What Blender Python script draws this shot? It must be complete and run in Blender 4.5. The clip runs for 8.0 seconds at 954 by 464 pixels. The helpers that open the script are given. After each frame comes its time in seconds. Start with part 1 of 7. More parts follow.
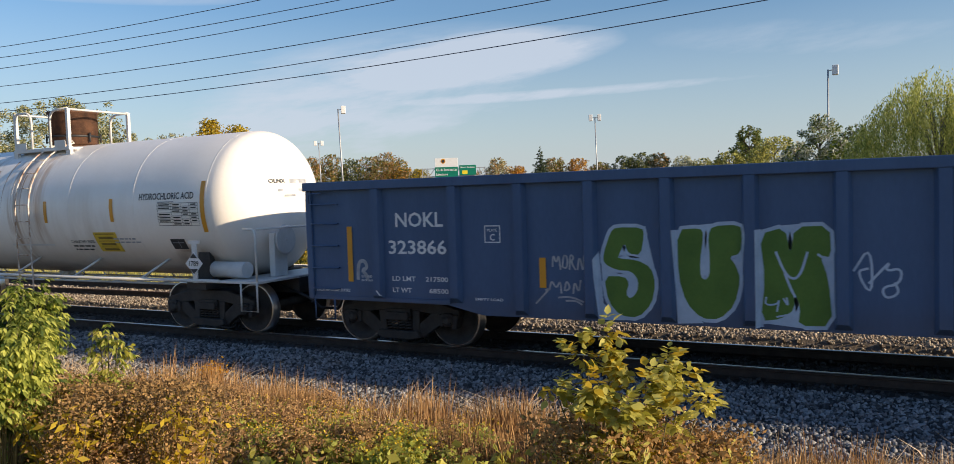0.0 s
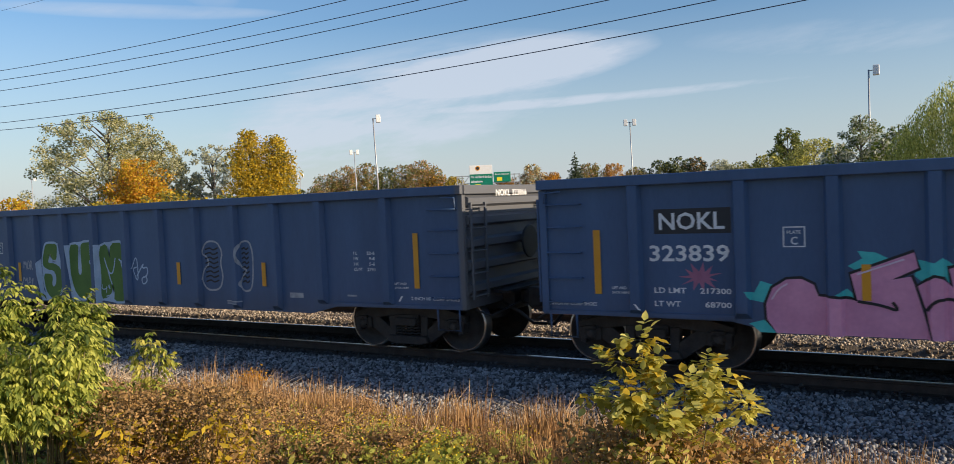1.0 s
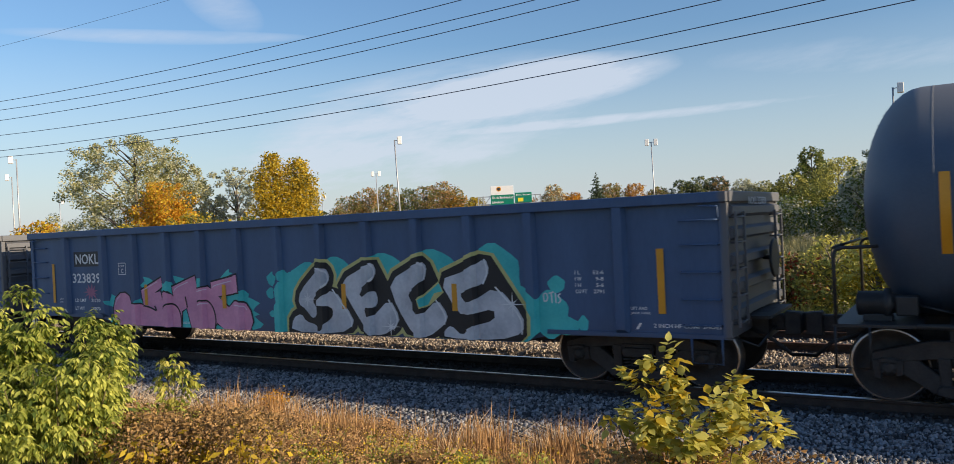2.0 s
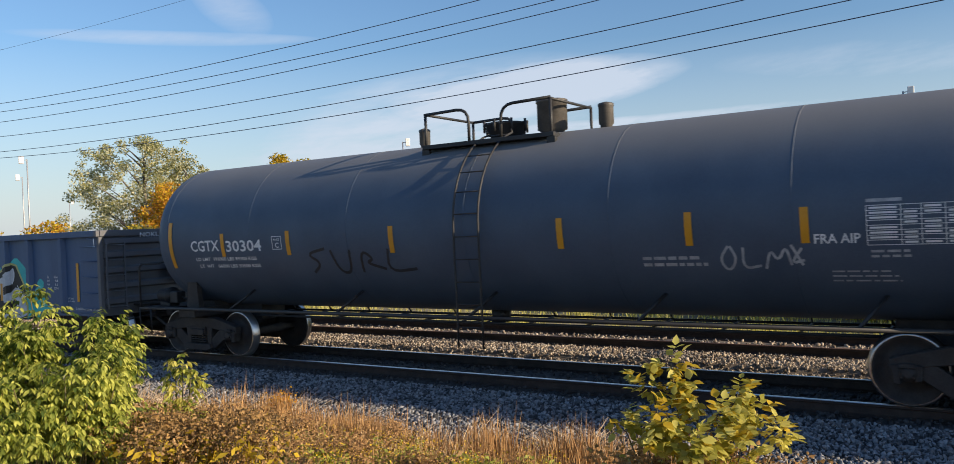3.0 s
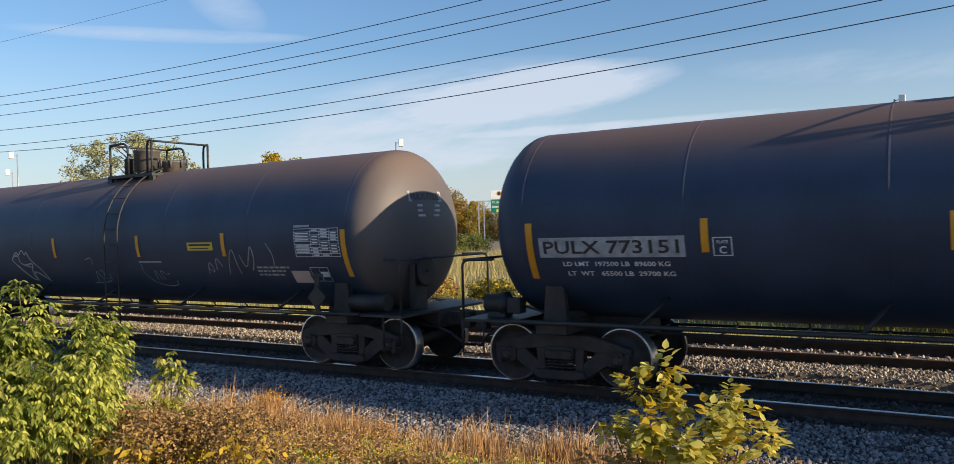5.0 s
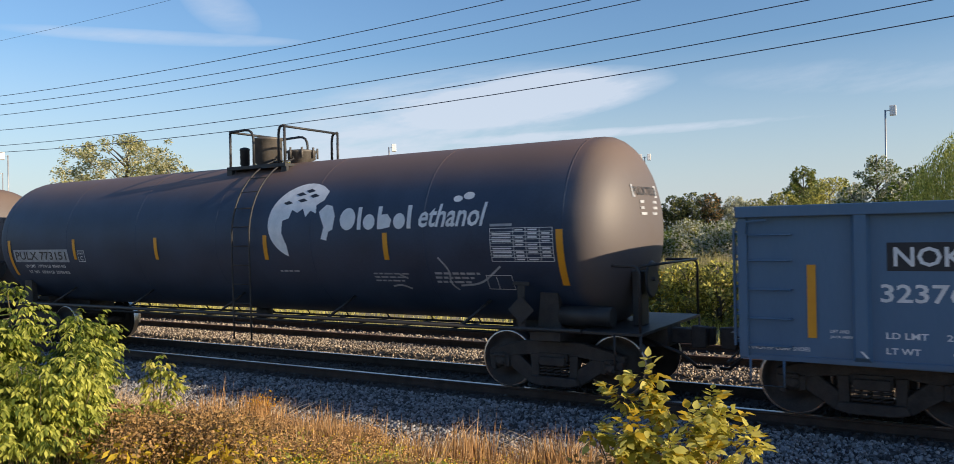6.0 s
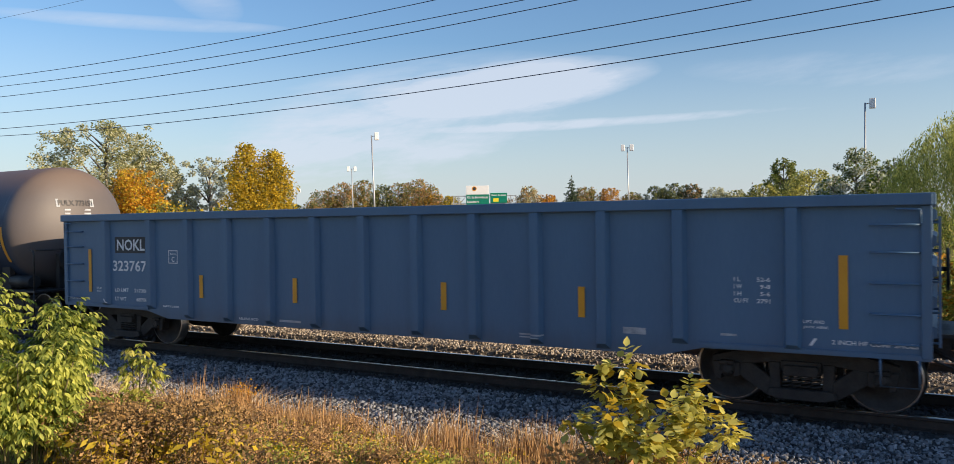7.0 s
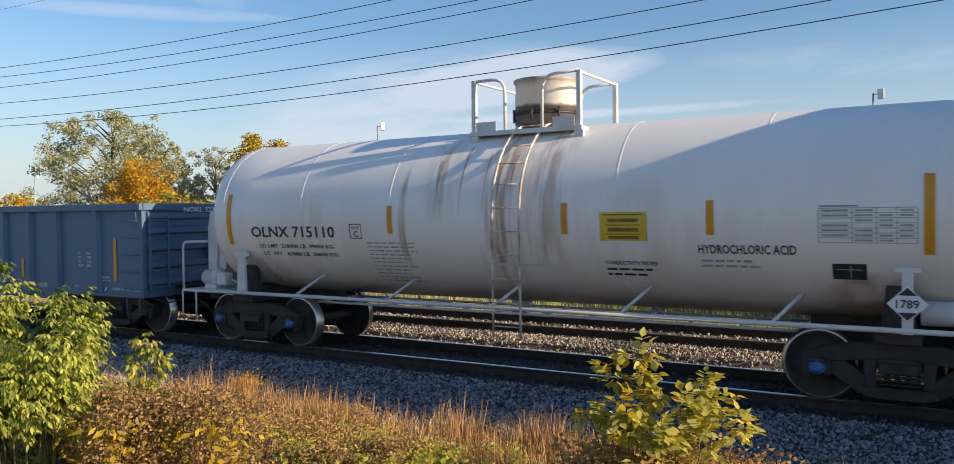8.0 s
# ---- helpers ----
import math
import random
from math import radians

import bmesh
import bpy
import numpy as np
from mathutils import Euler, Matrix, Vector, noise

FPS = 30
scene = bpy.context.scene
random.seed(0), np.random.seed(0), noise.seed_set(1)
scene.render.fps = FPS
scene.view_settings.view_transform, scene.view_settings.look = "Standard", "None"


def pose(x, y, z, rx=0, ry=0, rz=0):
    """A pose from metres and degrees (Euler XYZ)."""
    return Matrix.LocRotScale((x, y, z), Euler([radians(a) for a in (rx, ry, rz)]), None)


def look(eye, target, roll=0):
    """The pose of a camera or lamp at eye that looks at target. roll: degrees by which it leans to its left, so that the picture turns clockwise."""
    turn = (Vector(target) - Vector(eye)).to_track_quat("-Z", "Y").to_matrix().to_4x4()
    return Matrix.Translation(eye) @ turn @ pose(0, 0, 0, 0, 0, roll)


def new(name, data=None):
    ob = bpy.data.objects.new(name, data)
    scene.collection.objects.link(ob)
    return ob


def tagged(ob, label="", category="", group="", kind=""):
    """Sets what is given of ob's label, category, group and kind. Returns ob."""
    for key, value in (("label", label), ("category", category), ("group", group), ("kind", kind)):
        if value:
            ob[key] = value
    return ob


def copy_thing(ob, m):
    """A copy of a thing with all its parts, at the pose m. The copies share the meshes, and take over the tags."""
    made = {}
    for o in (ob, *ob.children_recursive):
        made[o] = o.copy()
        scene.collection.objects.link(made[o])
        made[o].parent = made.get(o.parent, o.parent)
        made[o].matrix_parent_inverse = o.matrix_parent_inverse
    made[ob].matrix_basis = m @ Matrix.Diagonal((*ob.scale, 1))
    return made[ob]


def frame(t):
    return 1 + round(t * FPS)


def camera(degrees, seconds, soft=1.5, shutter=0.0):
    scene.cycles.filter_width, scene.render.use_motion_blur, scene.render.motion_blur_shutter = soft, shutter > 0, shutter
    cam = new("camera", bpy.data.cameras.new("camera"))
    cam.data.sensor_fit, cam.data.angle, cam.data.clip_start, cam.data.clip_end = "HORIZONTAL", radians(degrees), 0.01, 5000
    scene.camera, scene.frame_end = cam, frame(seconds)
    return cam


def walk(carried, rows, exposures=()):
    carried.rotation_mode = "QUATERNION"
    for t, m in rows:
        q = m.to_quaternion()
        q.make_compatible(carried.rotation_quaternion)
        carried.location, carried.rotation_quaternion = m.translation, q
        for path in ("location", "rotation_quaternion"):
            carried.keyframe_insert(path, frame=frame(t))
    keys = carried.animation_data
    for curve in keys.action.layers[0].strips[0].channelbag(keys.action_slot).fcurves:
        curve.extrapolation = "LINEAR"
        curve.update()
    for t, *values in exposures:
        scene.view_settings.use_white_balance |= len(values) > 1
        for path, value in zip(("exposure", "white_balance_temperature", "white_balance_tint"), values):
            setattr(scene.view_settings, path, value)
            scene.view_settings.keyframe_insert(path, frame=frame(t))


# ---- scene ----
cam = camera(61.946, 8.0, 0.5, 0.05)
EYE = (0.0, 0.0, 2.451)
PATH = [  # seconds, yaw, pitch, roll
    (0.0, 27.920, -2.740, 1.815), (0.5, 29.158, -2.386, 1.869), (1.0, 30.430, -2.154, 2.484),
    (1.5, 31.442, -1.153, 2.700), (3.0, 32.512, -0.406, 2.451), (3.5, 32.643, -0.460, 1.918),
    (4.0, 32.460, -0.490, 2.131), (4.5, 32.122, -0.527, 1.903), (6.0, 31.380, 0.092, 1.120),
    (6.5, 30.378, -0.411, 0.764), (7.0, 30.123, -0.699, 0.759), (7.5, 30.294, -1.166, 0.294),
    (8.0, 30.539, -1.379, 0.652)]
walk(cam, [(t, pose(*EYE, 90 + p, r, y)) for t, y, p, r in PATH], [(0.0, 0.45), (1.5, 0.52), (4.0, 0.59), (8.0, 0.62)])

# ---- light ----
SUN_EL, SUN_AZ = 17.6, 5.5          # height, and degrees from +x towards +y
world = bpy.data.worlds.new("world")
scene.world = world
world.use_nodes = True
WT = world.node_tree


def wn(kind, **kw):
    n = WT.nodes.new(kind)
    for k, v in kw.items():
        n.inputs[int(k[1:])].default_value = v
    return n


def wmath(op, a, b=None, c=None):
    n = WT.nodes.new("ShaderNodeMath")
    n.operation = op
    for i, s in enumerate((a, b, c)):
        if s is None:
            continue
        if isinstance(s, (int, float)):
            n.inputs[i].default_value = s
        else:
            WT.links.new(s, n.inputs[i])
    return n.outputs[0]


sky = WT.nodes.new("ShaderNodeTexSky")
sky.sky_type = "NISHITA"
sky.sun_disc = False
sky.sun_elevation = radians(SUN_EL)
sky.sun_rotation = radians(90 - SUN_AZ)
sky.air_density, sky.dust_density, sky.ozone_density = 1.3, 0.6, 3.0
back = WT.nodes["Background"]
back.inputs[1].default_value = 0.089
# thin cirrus: a broad veil with torn edges and two long streaks
coord = WT.nodes.new("ShaderNodeTexCoord")
xyz = WT.nodes.new("ShaderNodeSeparateXYZ")
WT.links.new(coord.outputs["Generated"], xyz.inputs[0])
AZ = wmath("MULTIPLY", wmath("ARCTAN2", wmath("MULTIPLY", xyz.outputs[0], -1.0), xyz.outputs[1]), 57.2958)
EL = wmath("MULTIPLY", wmath("ARCSINE", xyz.outputs[2]), 57.2958)
flat = WT.nodes.new("ShaderNodeCombineXYZ")
WT.links.new(wmath("ADD", AZ, wmath("MULTIPLY", EL, 2.0)), flat.inputs[0])
WT.links.new(wmath("MULTIPLY", EL, 3.2), flat.inputs[1])
tear = wn("ShaderNodeTexNoise", _2=0.10, _3=7.0, _4=0.62)
WT.links.new(flat.outputs[0], tear.inputs[0])
fine = wn("ShaderNodeTexNoise", _2=0.5, _3=5.0, _4=0.6)
WT.links.new(flat.outputs[0], fine.inputs[0])


def veil(az, el, half_az, half_el, tilt, power=1.0):
    """A soft elliptical patch of sky."""
    c, s = math.cos(radians(tilt)), math.sin(radians(tilt))
    a, e = wmath("SUBTRACT", AZ, az), wmath("SUBTRACT", EL, el)
    u = wmath("DIVIDE", wmath("ADD", wmath("MULTIPLY", a, c), wmath("MULTIPLY", e, s)), half_az)
    v = wmath("DIVIDE", wmath("SUBTRACT", wmath("MULTIPLY", e, c), wmath("MULTIPLY", a, s)), half_el)
    d = wmath("ADD", wmath("MULTIPLY", u, u), wmath("MULTIPLY", v, v))
    n = WT.nodes.new("ShaderNodeMath")
    n.operation, n.use_clamp = "SUBTRACT", True
    n.inputs[0].default_value = 1.0
    WT.links.new(d, n.inputs[1])
    return wmath("MULTIPLY", wmath("POWER", n.outputs[0], 0.8), power)


torn = wmath("MULTIPLY", wmath("MAXIMUM", wmath("SUBTRACT", wmath("ADD", wmath("MULTIPLY", tear.outputs[0], 0.8), wmath("MULTIPLY", fine.outputs[0], 0.25)), 0.30), 0.0), 3.6)
patches = wmath("ADD", veil(35, 7.2, 16, 4.6, -8, 1.1), veil(27.5, 9.6, 11, 1.9, -5, 1.5))
patches = wmath("ADD", patches, veil(45, 3.5, 22, 3.0, 0, 0.5))
patches = wmath("ADD", patches, veil(19, 7.0, 16, 0.42, -1.6, 1.0))
patches = wmath("ADD", patches, veil(14, 5.2, 14, 0.5, -1.6, 0.3))
patches = wmath("ADD", patches, veil(53, 13.3, 10, 0.5, -1, 0.6))
patches = wmath("ADD", patches, veil(5, 9.4, 12, 1.6, 4, 0.5))
patches = wmath("ADD", patches, veil(49, 15.4, 3, 1.5, 25, 0.5))
cover = WT.nodes.new("ShaderNodeMath")
cover.operation, cover.use_clamp = "MULTIPLY", True
WT.links.new(patches, cover.inputs[0])
WT.links.new(wmath("ADD", wmath("MULTIPLY", torn, 0.75), 0.18), cover.inputs[1])
thin = wmath("MULTIPLY", cover.outputs[0], 0.8)
haze = WT.nodes.new("ShaderNodeMath")     # pale band low over the ground
haze.operation, haze.use_clamp = "SUBTRACT", True
haze.inputs[0].default_value = 0.66
WT.links.new(wmath("MULTIPLY", wmath("ABSOLUTE", EL), 0.052), haze.inputs[1])
veiled = wmath("MAXIMUM", thin, haze.outputs[0])
mix = WT.nodes.new("ShaderNodeMix")
mix.data_type = "RGBA"
WT.links.new(veiled, mix.inputs[0])
tint = WT.nodes.new("ShaderNodeMix")
tint.data_type, tint.blend_type = "RGBA", "MULTIPLY"
tint.inputs[0].default_value = 1.0
tint.inputs[7].default_value = (0.83, 0.975, 1.21, 1)
WT.links.new(sky.outputs[0], tint.inputs[6])
WT.links.new(tint.outputs[2], mix.inputs[6])
mix.inputs[7].default_value = (5.1, 5.6, 6.5, 1)
WT.links.new(mix.outputs[2], back.inputs[0])

sun = new("sun", bpy.data.lights.new("sun", "SUN"))
sun.data.energy, sun.data.angle, sun.data.color = 5.0, radians(0.55), (1.0, 0.80, 0.56)
_c = math.cos(radians(SUN_EL))
sun_way = Vector((_c * math.cos(radians(SUN_AZ)), _c * math.sin(radians(SUN_AZ)), math.sin(radians(SUN_EL))))
sun.matrix_world = look(sun_way * 80, (0, 0, 0))


# ---- materials ----
def material(name, a, b, scale=3.0, rough=0.6, metal=0.0, bump=0.15, fine_scale=40.0, stretch=(1, 1, 1), spread=0.5, island=0.0, per_object=0.0, spec=0.5):
    """Two colours mixed by coarse and fine noise, in the thing's own space."""
    m = bpy.data.materials.new(name)
    m.use_nodes = True
    t = m.node_tree
    p = t.nodes["Principled BSDF"]
    tc = t.nodes.new("ShaderNodeTexCoord")
    mp = t.nodes.new("ShaderNodeMapping")
    mp.inputs["Scale"].default_value = stretch
    t.links.new(tc.outputs["Object"], mp.inputs[0])
    n1, n2 = t.nodes.new("ShaderNodeTexNoise"), t.nodes.new("ShaderNodeTexNoise")
    n1.inputs["Scale"].default_value, n1.inputs["Detail"].default_value = scale, 5
    n2.inputs["Scale"].default_value, n2.inputs["Detail"].default_value = fine_scale, 3
    for n in (n1, n2):
        t.links.new(mp.outputs[0], n.inputs[0])
    add = t.nodes.new("ShaderNodeMath")
    add.operation = "MULTIPLY_ADD"
    t.links.new(n2.outputs[0], add.inputs[0])
    add.inputs[1].default_value = 0.35
    t.links.new(n1.outputs[0], add.inputs[2])
    last = add.outputs[0]
    if island or per_object:
        src = t.nodes.new("ShaderNodeNewGeometry").outputs["Random Per Island"] if island else t.nodes.new("ShaderNodeObjectInfo").outputs["Random"]
        more = t.nodes.new("ShaderNodeMath")
        more.operation = "MULTIPLY_ADD"
        t.links.new(src, more.inputs[0])
        more.inputs[1].default_value = island or per_object
        t.links.new(last, more.inputs[2])
        off = t.nodes.new("ShaderNodeMath")
        off.operation = "SUBTRACT"
        t.links.new(more.outputs[0], off.inputs[0])
        off.inputs[1].default_value = (island or per_object) / 2
        last = off.outputs[0]
    r = t.nodes.new("ShaderNodeMapRange")
    r.inputs[1].default_value, r.inputs[2].default_value = 0.675 - spread / 2, 0.675 + spread / 2
    t.links.new(last, r.inputs[0])
    mx = t.nodes.new("ShaderNodeMix")
    mx.data_type = "RGBA"
    mx.inputs[6].default_value, mx.inputs[7].default_value = (*a, 1), (*b, 1)
    t.links.new(r.outputs[0], mx.inputs[0])
    t.links.new(mx.outputs[2], p.inputs["Base Color"])
    p.inputs["Roughness"].default_value, p.inputs["Metallic"].default_value = rough, metal
    p.inputs["Specular IOR Level"].default_value = spec
    if bump:
        bp = t.nodes.new("ShaderNodeBump")
        bp.inputs["Strength"].default_value, bp.inputs["Distance"].default_value = bump, 0.01
        t.links.new(n2.outputs[0], bp.inputs["Height"])
        t.links.new(bp.outputs[0], p.inputs["Normal"])
    return m


def layer(m, colour, low, high, axis=2, noise_scale=2.0, ragged=0.5, top=1.0, stretch=(1, 1, 1)):
    """Lay rust, dirt or another colour over a material, from height low (none) to height high (full), with a ragged
    edge.
    """
    t = m.node_tree
    p = t.nodes["Principled BSDF"]
    under = p.inputs["Base Color"].links[0].from_socket
    tc = t.nodes.new("ShaderNodeTexCoord")
    sp = t.nodes.new("ShaderNodeSeparateXYZ")
    t.links.new(tc.outputs["Object"], sp.inputs[0])
    mp = t.nodes.new("ShaderNodeMapping")
    mp.inputs["Scale"].default_value = stretch
    t.links.new(tc.outputs["Object"], mp.inputs[0])
    n = t.nodes.new("ShaderNodeTexNoise")
    n.inputs["Scale"].default_value, n.inputs["Detail"].default_value = noise_scale, 6
    t.links.new(mp.outputs[0], n.inputs[0])
    a = t.nodes.new("ShaderNodeMath")
    a.operation = "MULTIPLY_ADD"
    t.links.new(n.outputs[0], a.inputs[0])
    a.inputs[1].default_value = ragged
    t.links.new(sp.outputs[axis], a.inputs[2])
    r = t.nodes.new("ShaderNodeMapRange")
    r.interpolation_type = "SMOOTHSTEP"
    r.inputs[1].default_value, r.inputs[2].default_value = low + ragged / 2, high + ragged / 2
    r.inputs[3].default_value, r.inputs[4].default_value = 0.0, top
    t.links.new(a.outputs[0], r.inputs[0])
    mx = t.nodes.new("ShaderNodeMix")
    mx.data_type = "RGBA"
    t.links.new(r.outputs[0], mx.inputs[0])
    t.links.new(under, mx.inputs[6])
    mx.inputs[7].default_value = (*colour, 1)
    t.links.new(mx.outputs[2], p.inputs["Base Color"])
    return m


def leafy(name, a, b, spread=0.6, glow=0.5):
    m = material(name, a, b, 1.2, 0.6, 0, 0, 8.0, spread=spread, island=0.7, spec=0.3)
    t = m.node_tree
    p = t.nodes["Principled BSDF"]
    tr = t.nodes.new("ShaderNodeBsdfTranslucent")
    t.links.new(p.inputs["Base Color"].links[0].from_socket, tr.inputs[0])
    ms = t.nodes.new("ShaderNodeMixShader")
    ms.inputs[0].default_value = glow
    t.links.new(p.outputs[0], ms.inputs[1])
    t.links.new(tr.outputs[0], ms.inputs[2])
    t.links.new(ms.outputs[0], t.nodes["Material Output"].inputs[0])
    return m


SLATE = layer(material("slate_paint", (.035, .078, .172), (.057, .115, .232), 1.6, .5, 0, .08, 30, (1, 1, .25)), (.060, .062, .068), 1.15, .6, 2, 1.5, .5, .35, (2, 2, .4))
BLUE = layer(material("blue_paint", (.060, .130, .228), (.082, .164, .272), 1.4, .45, 0, .08, 30, (1, 1, .25)), (.06, .06, .065), 1.05, .55, 2, 1.5, .5, .4, (2, 2, .4))
BLACK = layer(material("black_paint", (.012, .026, .057), (.027, .050, .098), 1.2, .56, 0, .06, 30), (.165, .105, .078), 3.05, 3.80, 2, 1.3, .35, .85, (.25, 1, 1))
GREY = layer(material("grey_black_paint", (.046, .072, .116), (.070, .104, .156), 1.2, .56, 0, .06, 30), (.20, .195, .185), 3.0, 3.85, 2, 1.3, .35, .75, (.3, 1, 1))
for coat, tone, cover_most in ((BLACK, (.15, .115, .088), .62), (GREY, (.17, .18, .18), .8)):
    layer(coat, tone, 7.34, 7.66, 0, 1.6, .25, cover_most)       # paler tone on the domed +x end
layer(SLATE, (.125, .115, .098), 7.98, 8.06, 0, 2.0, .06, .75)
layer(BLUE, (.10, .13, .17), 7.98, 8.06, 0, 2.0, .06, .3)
WHITE = material("white_paint", (.83, .79, .73), (.90, .87, .82), .9, .38, 0, .05, 18)
# browner, then near-black, towards the bottom of the shell
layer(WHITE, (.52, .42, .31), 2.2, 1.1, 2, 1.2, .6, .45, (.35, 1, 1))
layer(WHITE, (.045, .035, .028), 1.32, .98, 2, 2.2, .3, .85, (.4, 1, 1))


def stain(m, colour, x0, half, low, high, top, stretch=(7, 2, .5), scale=1.4):
    """A vertical run of dirt about x0, strongest at its middle, between two heights, torn by stretched noise."""
    t = m.node_tree
    p = t.nodes["Principled BSDF"]
    under = p.inputs["Base Color"].links[0].from_socket

    def calc(op, a, b, clamp=False):
        n = t.nodes.new("ShaderNodeMath")
        n.operation, n.use_clamp = op, clamp
        for i, q in enumerate((a, b)):
            if isinstance(q, (int, float)):
                n.inputs[i].default_value = q
            else:
                t.links.new(q, n.inputs[i])
        return n.outputs[0]
    tc, sp, mp = t.nodes.new("ShaderNodeTexCoord"), t.nodes.new("ShaderNodeSeparateXYZ"), t.nodes.new("ShaderNodeMapping")
    mp.inputs["Scale"].default_value = stretch
    t.links.new(tc.outputs["Object"], sp.inputs[0])
    t.links.new(tc.outputs["Object"], mp.inputs[0])
    n = t.nodes.new("ShaderNodeTexNoise")
    n.inputs["Scale"].default_value, n.inputs["Detail"].default_value = scale, 6
    t.links.new(mp.outputs[0], n.inputs[0])
    across = calc("SUBTRACT", 1.0, calc("DIVIDE", calc("ABSOLUTE", calc("SUBTRACT", sp.outputs[0], x0), 0), half), True)
    mid, span = (low + high) / 2, (high - low) / 2
    along = calc("MULTIPLY", calc("SUBTRACT", 1.0, calc("DIVIDE", calc("ABSOLUTE", calc("SUBTRACT", sp.outputs[2], mid), 0), span), True), 2.5, True)
    torn_edge = calc("MULTIPLY", calc("SUBTRACT", n.outputs[0], .38), 4.5, True)
    mask = calc("MULTIPLY", calc("MULTIPLY", calc("MULTIPLY", across, along), torn_edge), top, True)
    mx = t.nodes.new("ShaderNodeMix")
    mx.data_type = "RGBA"
    t.links.new(mask, mx.inputs[0])
    t.links.new(under, mx.inputs[6])
    mx.inputs[7].default_value = (*colour, 1)
    t.links.new(mx.outputs[2], p.inputs["Base Color"])
    return m


stain(WHITE, (.38, .24, .14), .10, .40, 1.1, 3.9, 1.0)
stain(WHITE, (.42, .29, .19), .85, .45, 1.5, 3.9, .8)
stain(WHITE, (.36, .21, .11), -1.70, .10, 1.5, 3.3, 1.3, (9, 2, .3))
stain(WHITE, (.40, .27, .17), -1.0, .35, 2.3, 3.8, .6)
stain(WHITE, (.22, .13, .08), -5.0, .55, .9, 1.75, .7, (2, 2, 1))
stain(WHITE, (.50, .42, .33), 2.4, 1.8, 1.0, 3.0, .3, (3, 2, .4))
stain(WHITE, (.50, .42, .33), -3.6, 1.6, 1.0, 2.9, .3, (3, 2, .4))
stain(WHITE, (.30, .20, .12), 5.1, .7, .9, 1.7, 1.0, (2, 2, 1))
WHITE_STEEL = material("white_steel", (.55, .54, .52), (.72, .72, .71), 3, .45, 0, .1)
WHITE_RUST = material("rust_bitten_white_steel", (.34, .20, .12), (.74, .70, .64), 5, .6, 0, .2, 30, (2, 2, .8), spread=.30)
BLACK_STEEL = material("black_steel", (.011, .012, .014), (.030, .030, .031), 4, .55, 0, .2)
GRIMY = material("grimy_cast_steel", (.017, .016, .017), (.056, .049, .045), 5, .7, .1, .4)
RUST = material("rusty_steel", (.045, .022, .014), (.16, .075, .04), 6, .8, .1, .4)
RAIL = material("rail_steel", (.028, .021, .018), (.070, .050, .040), 5, .75, .2, .3)
BRIGHT = material("bright_worn_steel", (.50, .50, .51), (.64, .64, .64), 8, .30, 1, .05)
TIE = material("creosoted_wood", (.030, .026, .023), (.085, .072, .060), 4, .85, 0, .6, 30, (.3, 6, 6), per_object=.3)
PAINT_W = material("white_lettering", (.60, .62, .64), (.80, .81, .82), 6, .55, 0, 0, 50)
PAINT_K = material("black_lettering", (.02, .02, .022), (.035, .035, .037), 6, .55, 0, 0, 50)
DIM = material("faded_lettering", (.22, .24, .27), (.46, .48, .51), 8, .6, 0, 0, 60)
PATCH_K = material("dark_patch", (.010, .012, .018), (.02, .023, .032), 4, .5, 0, 0)
STRIPE = material("yellow_reflective_sheet", (.60, .26, .012), (.74, .34, .02), 3, .4, 0, .02, 60)
GREEN = material("green_spray_paint", (.062, .14, .016), (.095, .19, .026), 3, .6, 0, 0, 25)
PALE = material("pale_blue_spray_paint", (.33, .43, .56), (.46, .57, .70), 3, .6, 0, 0, 25)
PINK = material("pink_spray_paint", (.56, .23, .37), (.76, .34, .50), 2.2, .6, 0, 0, 20)
PINK_PALE = material("pale_pink_spray_paint", (.68, .50, .62), (.80, .64, .74), 2.2, .6, 0, 0, 20)
MAUVE = material("mauve_spray_paint", (.28, .10, .18), (.42, .17, .27), 2.2, .6, 0, 0, 20)
TEAL = material("teal_spray_paint", (.035, .42, .43), (.08, .58, .55), 2.0, .6, 0, 0, 20)
SILVER = material("silver_spray_paint", (.36, .39, .44), (.66, .68, .72), 2.0, .5, 0, 0, 20)
CREAM = material("pale_yellow_spray_paint", (.42, .42, .15), (.62, .58, .24), 2.4, .6, 0, 0, 20)
INK = material("black_spray_paint", (.008, .008, .010), (.016, .016, .02), 3, .55, 0, 0, 20)
YELLOW_SIGN = material("yellow_placard", (.62, .42, .03), (.72, .52, .05), 4, .5, 0, 0)
SIGN_GREEN = material("green_sign_sheet", (.0, .16, .10), (.0, .20, .13), 2, .4, 0, 0)
SIGN_WHITE = material("white_sign_sheet", (.74, .74, .74), (.8, .8, .8), 2, .4, 0, 0)
SIGN_YELLOW = material("yellow_sign_sheet", (.75, .6, .02), (.8, .65, .04), 2, .4, 0, 0)
CAP_BLUE = material("blue_bearing_cap", (.03, .10, .28), (.06, .18, .42), 6, .5, 0, .1)
GALV = material("galvanised_steel", (.34, .35, .36), (.5, .51, .52), 2, .5, .5, .05)
WOODPOLE = material("weathered_pole_wood", (.09, .07, .05), (.17, .13, .1), 3, .85, 0, .4, 30, (4, 4, .3))
